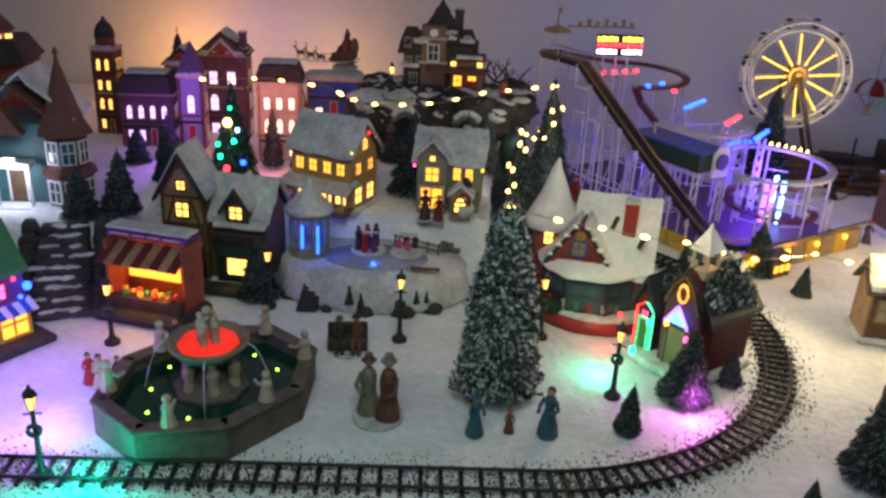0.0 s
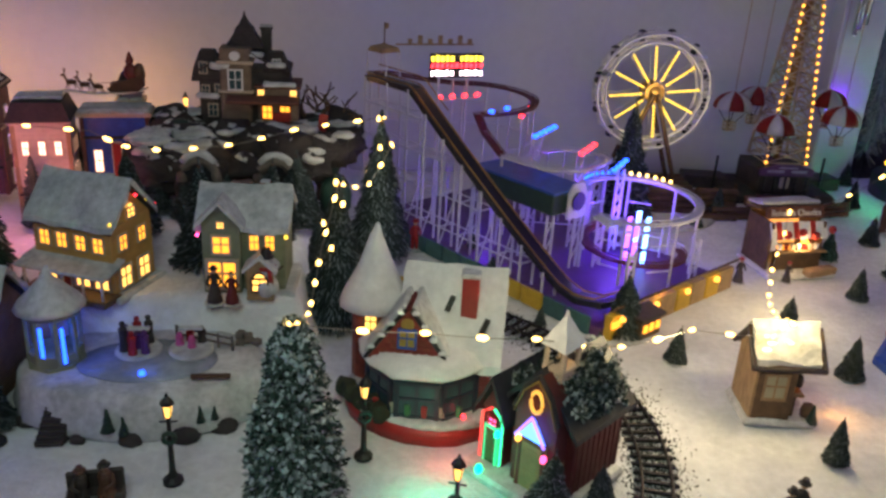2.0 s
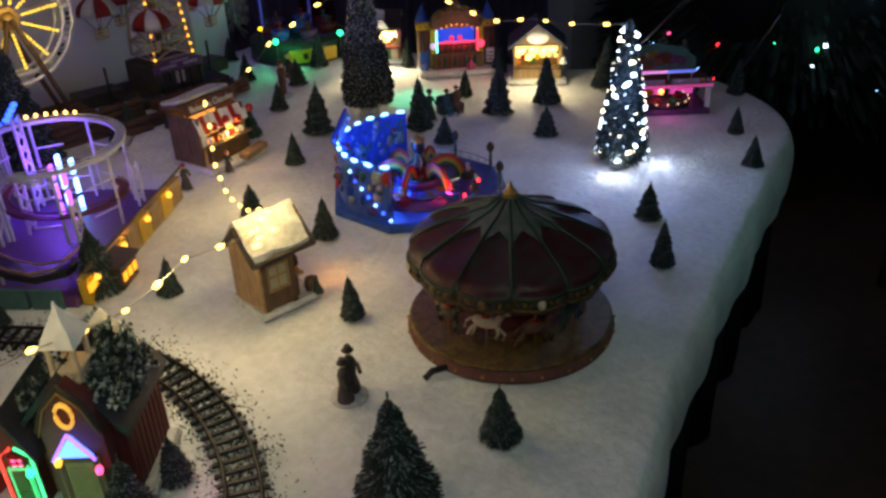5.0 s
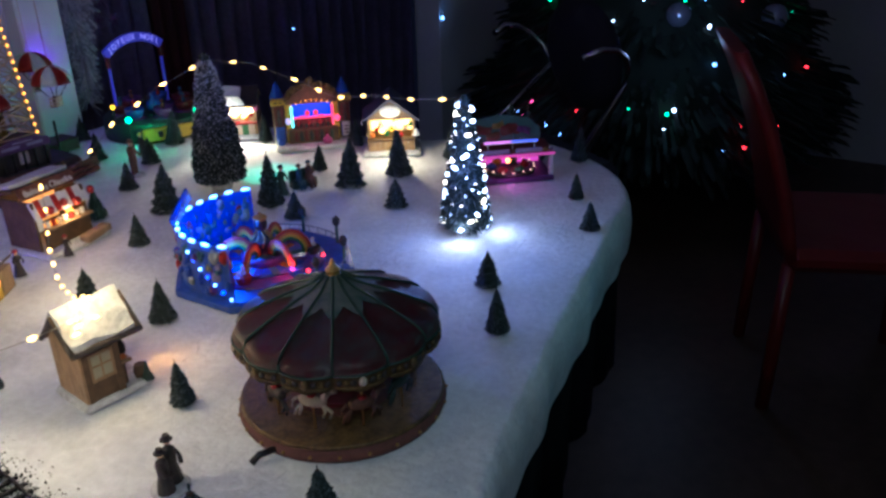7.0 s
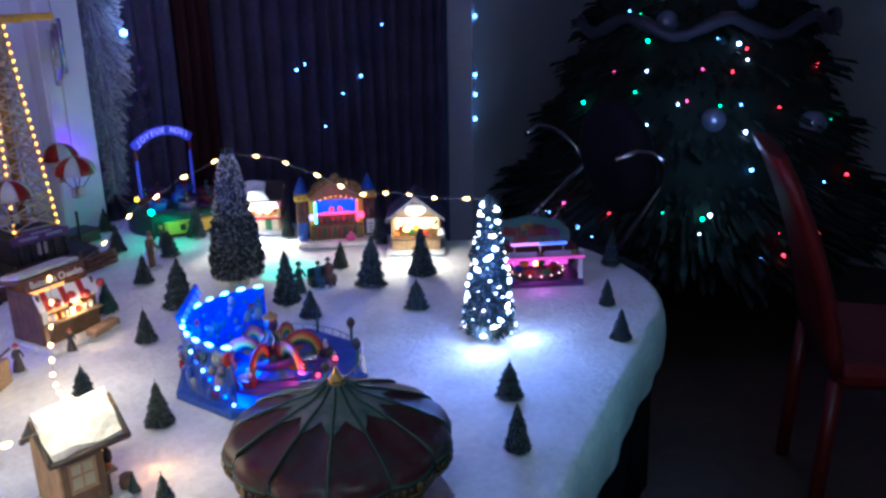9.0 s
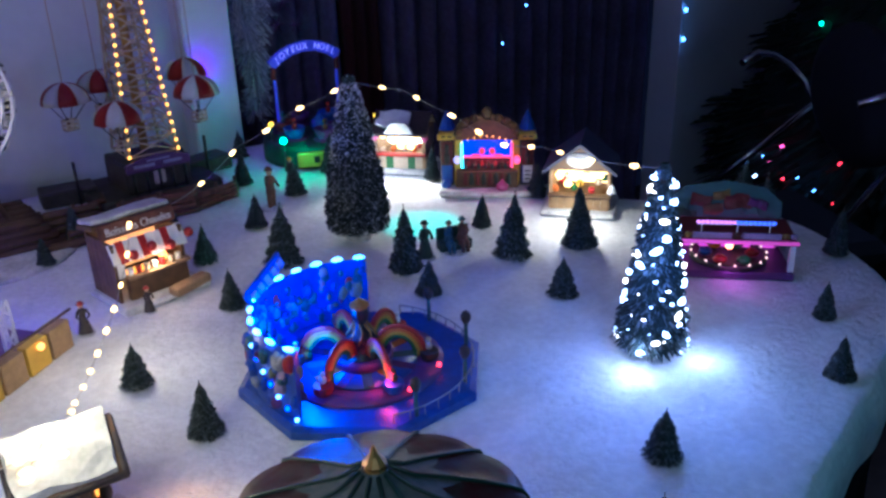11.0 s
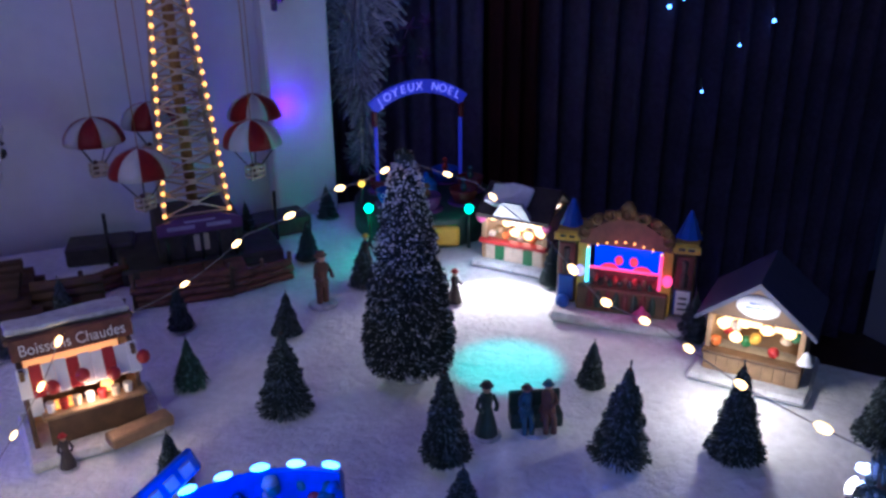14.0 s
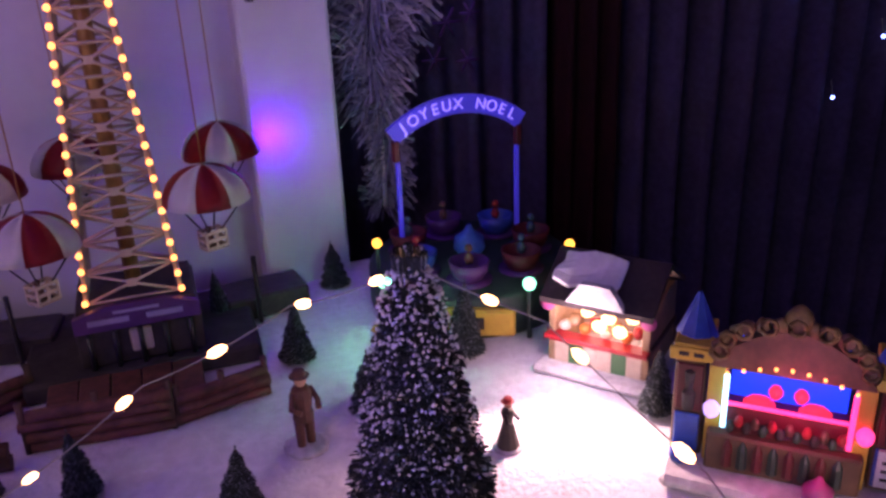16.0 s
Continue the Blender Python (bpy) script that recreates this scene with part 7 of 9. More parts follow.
for line3, m in ((upper, DKRED), (middle, STEEL), (lower, STEEL), (inner_l, DKRED)):
    part("track", ribbon(line3, 0.014, 0.003), m, t)
    for s in (-1, 1):
        pts = []
        for k, p in enumerate(line3):
            d = Vector(line3[min(k + 1, len(line3) - 1)]) - Vector(line3[max(k - 1, 0)])
            pts.append(Vector(p) + s * 0.007 * d.cross(Vector((0, 0, 1))).normalized() + Vector((0, 0, 0.003)))
        part("track_rail", tube(shape(), pts, 0.0012, 5), m, t)
    for k in range(0, len(line3), 4 if line3 is not lower else 6):
        x, y, z = line3[k]
        if z > 0.07:
            bar(t, (x, y, 0.012), (x, y, z), postmesh, "post")
            if k + 3 < len(line3):
                x2, y2, z2 = line3[k + 3]
                bar(t, (x, y, z * 0.35), (x2, y2, z2 * 0.35), barmesh, "brace")
                bar(t, (x, y, z * 0.7), (x2, y2, z2 * 0.7), barmesh, "brace")
for k in range(14):
    x, y, z = lower[4 + k]
    part("track_lamp", ball(shape(), x * 1.0, y, z + 0.009, 0.0032, n=6), BLUELED if k < 8 else BULB, t)
for x, y in ((0.20, 0.10), (0.22, 0.13), (0.245, 0.11), (0.26, 0.14)):
    for k in range(3):
        part("light_tower", box(shape(), x, y, 0.020 + 0.032 * k, 0.010, 0.003, 0.024), ICELED if x > 0.23 else light_mat("violet_led", (0.45, 0.10, 1.0), 2.5), t)
# platform, stairs and towers
part("platform", box(shape(), 0.105, 0.27, 0.125, 0.075, 0.19, 0.036, bevel=0.002), DKGREEN, t, "dark green station on stilts")
part("platform_rim", box(shape(), 0.105, 0.27, 0.161, 0.08, 0.195, 0.004), BLUEP, t)
part("arch_front", prism(shape(), [(-0.022, 0), (0.022, 0), (0.022, 0.045), (0.012, 0.06), (-0.012, 0.06), (-0.022, 0.045)], -0.002, 0.002), STEEL, t, m=pose(0.12, 0.170, 0.115))
# the arch's dark depth is a black disc, not an opening
part("arch_mouth", cone(shape(), 0.12, 0.1675, 0.145, 0.016, 0.016, 0.003, 14, rx=90), BLACK, t)
for x, y in ((0.07, 0.18), (0.14, 0.18), (0.07, 0.36), (0.14, 0.36), (0.105, 0.27)):
    for dx in (-0.008, 0.008):
        bar(t, (x + dx, y, 0.012), (x + dx, y, 0.126), postmesh, "post")
    for z in (0.03, 0.06, 0.09):
        bar(t, (x - 0.008, y, z), (x + 0.008, y, z + 0.025), barmesh, "brace")
for x, y, h in ((0.19, 0.33, 0.205), (0.215, 0.25, 0.19), (0.26, 0.19, 0.17), (0.18, 0.16, 0.10), (0.30, 0.27, 0.15), (0.14, 0.06, 0.085), (0.28, 0.03, 0.085)):
    for dx in (-0.009, 0.009):
        bar(t, (x + dx, y, 0.012), (x + dx, y, h), postmesh, "post")
    z = 0.02
    while z < h - 0.02:
        bar(t, (x - 0.009, y, z), (x + 0.009, y, z + 0.022), barmesh, "brace")
        bar(t, (x + 0.009, y, z), (x - 0.009, y, z + 0.022), barmesh, "brace")
        z += 0.022
for a, b, m, n in (((0.075, 0.475, 0.262), (0.135, 0.440, 0.268), REDLED, 4), ((0.135, 0.40, 0.245), (0.17, 0.395, 0.248), BLUELED, 2), ((0.20, 0.385, 0.232), (0.26, 0.42, 0.235), REDLED, 2), ((0.165, 0.315, 0.215), (0.225, 0.325, 0.222), BLUELED, 5), ((0.20, 0.235, 0.198), (0.245, 0.245, 0.205), REDLED, 4), ((0.225, 0.18, 0.178), (0.275, 0.195, 0.184), BLUELED, 4)):
    for k in range(n):
        p = Vector(a).lerp(Vector(b), k / (n - 1))
        part("coloured_lamp", ball(shape(), *p, 0.0052, 1.3, 1, 0.8, n=7), m, t)
    part("lamp_bar", tube(shape(), [Vector(a) - Vector((0, 0, 0.006)), Vector(b) - Vector((0, 0, 0.006))], 0.002, 5), STEEL, t)
# sign with bars in place of its lettering
part("sign", box(shape(), 0.105, 0.47, 0.296, 0.10, 0.004, 0.044, rz=-22, bevel=0.001), BLACK, t)
for z, h, m in ((0.326, 0.010, light_mat("sign_yellow", (1.0, 0.75, 0.05), 3)), (0.314, 0.009, REDLED), (0.300, 0.010, light_mat("sign_white", (1.0, 0.75, 0.8), 4))):
    for k in range(11):
        if k != 5 or h < 0.01:
            part("sign_bar", box(shape(), 0.062 + 0.0086 * k, 0.4845 - 0.00345 * k, z, 0.0066 if k % 3 else 0.0046, 0.002, h * (1 if k % 2 else 0.85), rz=-22), m, t)
for x in (0.070, 0.105, 0.140):
    bar(t, (x, 0.475, 0.012), (x, 0.475, 0.30), postmesh, "post")
bm = shape()
for k in range(7):
    box(bm, 0.045 + 0.018 * k, 0.53 - 0.007 * k, 0.350, 0.008, 0.003, 0.016 if k % 2 else 0.010, rz=-22)
tube(bm, [(0.02, 0.54, 0.350), (0.16, 0.485, 0.350)], 0.0018, 5)
part("pennant_row", bm, TAN, t)
for x, y in ((0.0, 0.595), (0.032, 0.595), (0.0, 0.54), (0.032, 0.54)):
    bar(t, (x, y, 0.29), (x, y, 0.335), barmesh, "post")
part("tower_canopy", lathe(shape(), [(0.030, 0.334), (0.026, 0.342), (0.004, 0.348), (0.001, 0.350)], 4, a0=math.pi / 4, x=0.016, y=0.568), TAN, t)
part("flagpole", tube(shape(), [(0.016, 0.568, 0.345), (0.016, 0.568, 0.385)], 0.0014, 5), BROWN, t)
part("flag", box(shape(), 0.020, 0.568, 0.374, 0.010, 0.001, 0.010), TAN, t)

# ---------------- ferris wheel ----------------
t = thing("ferris_wheel", "white ferris wheel with yellow-lit spokes on log base", "ferris wheel", 0.845, 2.0, 0, -3)
HZ, R = 0.252, 0.118
for y in (-0.016, 0.016):
    for r in (R, R * 0.86):
        part("rim", tube(shape(), [(r * math.cos(a * math.pi / 24), y, HZ + r * math.sin(a * math.pi / 24)) for a in range(49)], 0.0040, 5), WHITEP, t)
    for k in range(12):
        a = k * math.pi / 6 + 0.1
        part("spoke", tube(shape(), [(0, y, HZ), (R * 0.86 * math.cos(a), y, HZ + R * 0.86 * math.sin(a))], 0.0016, 5), STEEL, t)
    for k in range(24):
        a = k * math.pi / 12
        part("rim_strut", tube(shape(), [(R * 0.86 * math.cos(a), y, HZ + R * 0.86 * math.sin(a)), (R * math.cos(a + 0.06), y, HZ + R * math.sin(a + 0.06))], 0.0012, 4), WHITEP, t)
for k in range(12):
    a = k * math.pi / 6 + 0.1
    for j in range(9):
        q = R * (0.25 + 0.065 * j)
        part("light", ball(shape(), q * math.cos(a), -0.0185, HZ + q * math.sin(a), 0.0029, n=6), YELLED, t)
gond = shape()
lathe(gond, [(0.007, -0.010), (0.0095, -0.006), (0.0095, 0.0), (0.003, 0.001)], 8)
lathe(gond, [(0.0095, 0.008), (0.006, 0.012), (0.001, 0.013)], 8)
tube(gond, [(0, 0, 0.0), (0, 0, 0.010)], 0.001, 4)
gond = finish(gond, "gondola")
gond2 = gond.copy()
for k in range(24):
    a = k * math.pi / 12 + 0.06
    part("gondola", gond if k % 2 else gond2, BLACK if k % 2 else WHITEP, t, m=pose(R * 0.99 * math.cos(a), 0, HZ + R * 0.99 * math.sin(a)))
bm = shape()
cone(bm, 0, 0.022, HZ, 0.021, 0.021, 0.044, 20, rx=90)
ball(bm, 0, -0.022, HZ, 0.014, 1, 0.4, 1, n=10)
part("hub", bm, GOLD, t)
for s in (-1, 1):
    for y in (-0.028, 0.028):
        part("support_leg", tube(shape(), [(s * 0.072, y, 0.05), (s * 0.004, y, HZ)], 0.005, 6), BROWN, t)
rnd = random.Random(12)
for j in range(4):
    for k in range(5):
        bm = tube(shape(), [(-0.10 + 0.004 * j, -0.055 + 0.027 * k, 0.010 + 0.014 * j), (0.145 - 0.012 * j, -0.055 + 0.027 * k, 0.010 + 0.014 * j)], 0.0085, 7)
        part("log", lumpy(bm, 0.0015, 50, k + j), LOG, t)
part("base_snow", lumpy(lathe(shape(), [(0.15, 0), (0.14, 0.006), (0.02, 0.008)], 22, x=0.02, y=-0.01), 0.003, 30), PACKED, t)
for x, y, h in ((0.165, -0.03, 0.05), (0.19, -0.07, 0.028), (0.15, -0.08, 0.02)):
    for z in range(int(h / 0.012)):
        part("log", lumpy(tube(shape(), [(x - 0.045, y, 0.008 + 0.013 * z), (x + 0.045, y, 0.008 + 0.013 * z)], 0.008, 7), 0.0015, 50, z), LOG, t)

# ---------------- parachute tower ----------------
t = thing("parachute_tower", "lattice parachute ride tower outlined with amber bulbs", "tower ride", 1.202, 2.092, 0, -2)
TB, TT, HB, HT = 0.089, 0.505, 0.0465, 0.0165


def tower_half(z):
    return HB + (HT - HB) * (z - TB) / (TT - TB)


for sx in (-1, 1):
    for sy in (-1, 1):
        part("corner_girder", tube(shape(), [(sx * HB, sy * HB, TB), (sx * HT, sy * HT, TT)], 0.0034, 4), TOWERP, t)
lev = [TB + (TT - TB) * (1 - (1 - k / 13) ** 1.0) for k in range(14)]
for rot in range(4):
    m = pose(0, 0, 0, 0, 0, 90 * rot)
    for a, b in zip(lev, lev[1:]):
        ha, hb, mid = tower_half(a), tower_half(b), (a + b) / 2
        bm = shape()
        tube(bm, [(-ha, -ha, a), (0, -(ha + hb) / 2, mid), (hb, -hb, b)], 0.0017, 4)
        tube(bm, [(ha, -ha, a), (0, -(ha + hb) / 2, mid), (-hb, -hb, b)], 0.0017, 4)
        tube(bm, [(-ha, -ha, a), (ha, -ha, a)], 0.0017, 4)
        box(bm, 0, -(ha + hb) / 2, mid - 0.004, 0.009, 0.003, 0.008)
        part("lattice", bm, TOWERP, t, m=m)
part("lift_shaft", tube(shape(), [(0, 0, TB), (0, 0, TT)], 0.0085, 10), GOLD, t)
bulbm = finish(ball(shape(), 0, 0, 0, 0.0036, n=7), "tower_bulb")
bulbm.materials.append(AMBERLED)
for k in range(25):
    z = TB + 0.002 + (TT - TB - 0.01) * k / 24
    h = tower_half(z)
    for sx in (-1, 1):
        part("tower_bulb", bulbm, AMBERLED, t, m=pose(sx * (h + 0.001), -h - 0.003, z))
part("top_beam", box(shape(), 0, 0, TT, 0.265, 0.020, 0.014, bevel=0.002), YELP, t)
part("top_beam", box(shape(), 0, 0, TT + 0.001, 0.020, 0.24, 0.012, bevel=0.002), YELP, t)
part("top_cap", lathe(shape(), [(0.022, TT + 0.012), (0.018, TT + 0.03), (0.004, TT + 0.06)], 8), YELP, t)
part("machine_house", box(shape(), 0, 0, 0.022, 0.125, 0.115, 0.052, bevel=0.002), DKCLOTH, t)
part("name_arch", prism(shape(), [(-0.062, 0), (0.062, 0), (0.062, 0.016), (0.03, 0.026), (-0.03, 0.026), (-0.062, 0.016)], -0.064, -0.056), PURPLEP, t, "purple sign board", m=pose(0, 0, 0.064))
for x, z, w, h in ((0, 0.082, 0.045, 0.003), (-0.028, 0.072, 0.040, 0.006), (0.027, 0.072, 0.036, 0.006)):
    part("sign_bar", box(shape(), x, -0.0655, z, w, 0.001, h), LILAC, t)
for x in (-0.05, -0.025, 0.0, 0.025, 0.05):
    part("gate_post", tube(shape(), [(x, -0.062, 0.02), (x, -0.062, 0.062)], 0.0028, 7), BLACK, t)
part("gate_panel", box(shape(), 0, -0.0595, 0.034, 0.022, 0.002, 0.026, bevel=0.002), CREAM, t)
part("step", lumpy(box(shape(), 0, 0.01, 0.0, 0.24, 0.17, 0.022, bevel=0.004), 0.002, 40), ROCK, t)


def log_wall(parent, a, b, n, radius, seed):
    """Stacked logs from a to b, each a little out of line."""
    rnd = random.Random(seed)
    a, b = Vector((*a, 0)), Vector((*b, 0))
    d = (b - a).normalized()
    for k in range(n):
        z = radius * (0.9 + 1.75 * k)
        p, q = a - d * rnd.uniform(-0.004, 0.006), b + d * rnd.uniform(-0.006, 0.004)
        pts = [p.lerp(q, f / 6) + Vector((rnd.uniform(-1, 1), rnd.uniform(-1, 1), rnd.uniform(-1, 1))) * radius * 0.12 + Vector((0, 0, z)) for f in range(7)]
        part("log", tube(shape(), pts, radius * rnd.uniform(0.88, 1.08), 8), LOGRED, parent)
    for f in (0.0, 0.5, 1.0):
        p = a.lerp(b, f)
        part("stake", tube(shape(), [p, p + Vector((0, 0, radius * 1.75 * n + 0.010))], radius * 0.55, 7), LOG, parent)


log_wall(t, (-0.108, -0.158), (0.020, -0.168), 4, 0.0062, 1)
log_wall(t, (0.026, -0.164), (0.112, -0.142), 3, 0.0062, 2)
log_wall(t, (-0.232, -0.118), (-0.112, -0.062), 3, 0.0062, 3)
for k in range(5):
    part("plank_walk", box(shape(), -0.080 + 0.030 * k, -0.115, 0.0, 0.029, 0.085, 0.020 + 0.001 * (k % 2), bevel=0.001), LOGRED, t)
for s in (-1, 1):
    part("lamp_post", tube(shape(), [(s * 0.13, 0.02, 0), (s * 0.13, 0.02, 0.085)], 0.003, 6), BLACK, t)
    part("back_ramp", box(shape(), s * 0.14, 0.06, 0.0, 0.10, 0.06, 0.03, rz=s * 8, bevel=0.003), DKCLOTH, t)
part("roof_snow", lumpy(box(shape(), 0, 0.01, 0.074, 0.12, 0.10, 0.004, bevel=0.001), 0.001, 60), DKCLOTH, t)


def parachute(x, y, z, rz):
    """z: rim of the canopy."""
    p = thing("parachute", "red and white striped toy parachute with hanging basket", "parachute", x, y, z - 0.028, rz, group="parachutes")
    for k in range(8):
        bm = shape()
        a0, a1 = k * math.pi / 4, (k + 1) * math.pi / 4
        rows = []
        for f in range(7):
            ph = f / 6 * math.pi / 2
            q, h = 0.042 * math.cos(ph), 0.036 * math.sin(ph)
            rows.append([bm.verts.new(((q + 0.0004) * math.cos(a0 + (a1 - a0) * j / 3), (q + 0.0004) * math.sin(a0 + (a1 - a0) * j / 3), h)) for j in range(4)])
        for a, b in zip(rows, rows[1:]):
            for j in range(3):
                bm.faces.new((a[j], a[j + 1], b[j + 1], b[j])).smooth = True
        bmesh.ops.solidify(bm, geom=bm.faces[:], thickness=0.0012)
        part("canopy_gore", bm, REDP if k % 2 else WHITEP, p)
    for k in range(4):
        a = math.pi / 4 + k * math.pi / 2
        part("cord", tube(shape(), [(0.036 * math.cos(a), 0.036 * math.sin(a), 0.002), (0.008 * math.cos(a), 0.008 * math.sin(a), -0.034)], 0.0009, 4), BLACK, p)
    for zz in (-0.050, -0.042, -0.034):
        for s in (-1, 1):
            part("basket_rail", box(shape(), 0, s * 0.007, zz, 0.022, 0.002, 0.003), CREAM, p)
            part("basket_rail", box(shape(), s * 0.011, 0, zz, 0.002, 0.015, 0.003), CREAM, p)
    for q in (-0.011, 0, 0.011):
        for s in (-1, 1):
            part("basket_post", box(shape(), q, s * 0.0074, -0.050, 0.0022, 0.002, 0.0185), CREAM, p)
    part("basket_floor", box(shape(), 0, 0, -0.051, 0.023, 0.015, 0.002), BROWN, p)
    part("passenger_toy", ball(ball(shape(), -0.004, 0, -0.040, 0.005, 1, 0.8, 1.4, n=7), -0.004, 0, -0.030, 0.0036, n=7), BROWNCLOTH, p)
    part("hang_wire", tube(shape(), [(0, 0, 0.036), (0, 0, max(0.05, TT - z + 0.028))], 0.0007, 4), GOLD, p)


for x, y, z, rz in ((1.078, 2.100, 0.228, 10), (1.125, 1.985, 0.205, 40), (1.284, 2.005, 0.222, 25), (1.315, 2.115, 0.236, 60), (1.162, 2.16, 0.23, 0)):
    parachute(x, y, z, rz)

# ---------------- blue octopus ride ----------------
t = thing("octopus_ride", "blue lit octopus ride with rainbow arms and lamp posts", "fairground ride", 1.110, 1.262, 0, 0)
part("deck", lathe(shape(), [(0.150, 0), (0.150, 0.010), (0.142, 0.013), (0.01, 0.0135)], 8, a0=math.pi / 8), BLUEP, t)
part("floor_ring", lathe(shape(), [(0.098, 0.013), (0.098, 0.016), (0.06, 0.0165)], 30), RIDEFLOOR, t)
part("floor_disc", lathe(shape(), [(0.066, 0.0165), (0.066, 0.019), (0.01, 0.0195)], 26), BLUEP, t)
for k in range(12):
    a = k * math.pi / 6
    part("floor_stripe", box(shape(), 0, 0, 0, 0.034, 0.012, 0.0012, bevel=0.0003), [ORANGEP, PURPLEP, TEALG][k % 3], t, m=pose(0.050 * math.cos(a), 0.050 * math.sin(a), 0.0185, 0, 0, math.degrees(a)))
bm = shape()
rows = []
for k in range(25):
    a = radians(50 + 152 * k / 24)
    rows.append([bm.verts.new(((0.130 + o) * math.cos(a), (0.130 + o) * math.sin(a), z)) for o, z in ((0, 0.012), (0, 0.088), (-0.006, 0.096), (-0.008, 0.093), (-0.004, 0.012))])
for a, b in zip(rows, rows[1:]):
    for j in range(5):
        bm.faces.new((a[j], a[(j + 1) % 5], b[(j + 1) % 5], b[j]))
bm.faces.new(rows[0]), bm.faces.new(rows[-1])
part("backdrop", bm, BLUEP, t, "curved blue painted backdrop")
rnd = random.Random(21)
for k in range(230):
    a = radians(rnd.uniform(52, 201))
    q = rnd.uniform(0.116, 0.124) if k % 3 else 0.132
    s = rnd.uniform(0.0028, 0.0085)
    bm = lumpy(ball(shape(), 0, 0, 0, s, 1, 0.7, rnd.uniform(0.7, 1.7), n=7), s * 0.35, 110, k)
    part("painted_relief", bm, rnd.choice([ICE, BLUEP, BLUEP, BLUEP, LILAC, TEALG, TEALG, REDP, PURPLEP, BLUECLOTH, SAGE]), t, m=pose(q * math.cos(a), q * math.sin(a), rnd.uniform(0.022, 0.086)))
for k in range(12):
    a = radians(54 + 144 * k / 11)
    part("rim_lamp", lumpy(ball(shape(), 0, 0, 0, 0.0038, 2.1, 1, 0.8, n=8), 0.0008, 120, k), ICELED if k % 2 else light_mat("led_bright_blue", (0.12, 0.34, 1.0), 9), t, m=pose(0.126 * math.cos(a), 0.126 * math.sin(a), 0.097, 0, 0, math.degrees(a) + 90))
for k in range(7):
    a = radians(170 + 5.2 * k)
    part("side_lamp", ball(shape(), 0.133 * math.cos(a), 0.133 * math.sin(a), 0.080 - 0.011 * k, 0.0028, n=7), BLUELED if k % 2 else ICELED, t)
bm = box(shape(), 0, 0, 0, 0.085, 0.006, 0.022, bevel=0.002)
part("name_sign", bm, BLUEP, t, "raised blue sign board", m=pose(-0.058, 0.108, 0.098, -12, -16, 28))
for k in range(5):
    part("sign_bar", box(shape(), -0.03 + 0.015 * k, -0.005, 0.006, 0.010, 0.003, 0.010), ICE, t, m=pose(-0.058, 0.108, 0.098, -12, -16, 28))
part("hub", lathe(shape(), [(0.030, 0.016), (0.026, 0.024), (0.016, 0.030), (0.013, 0.044), (0.020, 0.050), (0.012, 0.058), (0.005, 0.066), (0.007, 0.072), (0.001, 0.078)], 14), BLACK, t, "glossy black hub with gilt")
part("hub_tub", lathe(shape(), [(0.036, 0.019), (0.038, 0.030), (0.034, 0.034), (0.030, 0.024)], 22), PURPLEP, t)
for k in range(8):
    a = k * math.pi / 4
    part("hub_scroll", tube(shape(), [(0.021 * math.cos(a), 0.021 * math.sin(a), 0.048), (0.014 * math.cos(a + 0.3), 0.014 * math.sin(a + 0.3), 0.060), (0.008 * math.cos(a), 0.008 * math.sin(a), 0.070)], 0.0014, 5), GOLD, t)
part("hub_top", lumpy(ball(shape(), 0, 0, 0.083, 0.011, 1, 1, 1.35, n=10), 0.002, 90), BLACK, t)
part("hub_crown", lathe(shape(), [(0.011, 0.089), (0.012, 0.093), (0.006, 0.097), (0.001, 0.101)], 10), GOLD, t)
for k in range(6):
    a = radians(20 + 60 * k)
    for q, m in ((0.0, REDP), (0.0042, ORANGEP), (0.0084, YELP), (0.0126, GREENP)):
        pts = []
        for f in range(11):
            u = f / 10 * math.pi
            zz = 0.034 + (0.034 - q) * math.sin(u) - (0.012 * f / 10)
            rad = 0.046 - (0.030 - q * 0.9) * math.cos(u)
            pts.append((rad * math.cos(a), rad * math.sin(a), zz))
        part("rainbow_arm", tube(shape(), pts, 0.0033, 6), m, t)
    cx, cy = 0.080 * math.cos(a), 0.080 * math.sin(a)
    bm = shape()
    lathe(bm, [(0.009, 0.016), (0.012, 0.021), (0.012, 0.028), (0.008, 0.029)], 10, x=cx, y=cy)
    part("ride_car", bm, [REDP, BLUEP, DKCLOTH][k % 3], t)
    part("rider_toy", ball(ball(shape(), cx, cy, 0.034, 0.005, n=7), cx, cy, 0.042, 0.0038, n=7), [WHITEP, BROWNCLOTH, CREAM][k % 3], t)
for k, a in enumerate((-100, -62, -25, 12)):
    x, y = 0.131 * math.cos(radians(a)), 0.131 * math.sin(radians(a))
    part("lamp_post", tube(shape(), [(x, y, 0.010), (x, y, 0.046)], 0.0026, 7), TEALG, t)
    part("lamp_head", lathe(shape(), [(0.004, 0.045), (0.0065, 0.050), (0.0065, 0.056), (0.003, 0.061)], 8, x=x, y=y), DKCLOTH, t)
for a in (-92, -55):
    part("red_lamp", ball(shape(), 0.095 * math.cos(radians(a)), 0.095 * math.sin(radians(a)), 0.022, 0.0032, n=6), REDLED, t)
bm = shape()
for k in range(19):
    a = radians(-112 + 8 * k)
    x, y = 0.134 * math.cos(a), 0.134 * math.sin(a)
    tube(bm, [(x, y, 0.011), (x, y, 0.024)], 0.0008, 4)
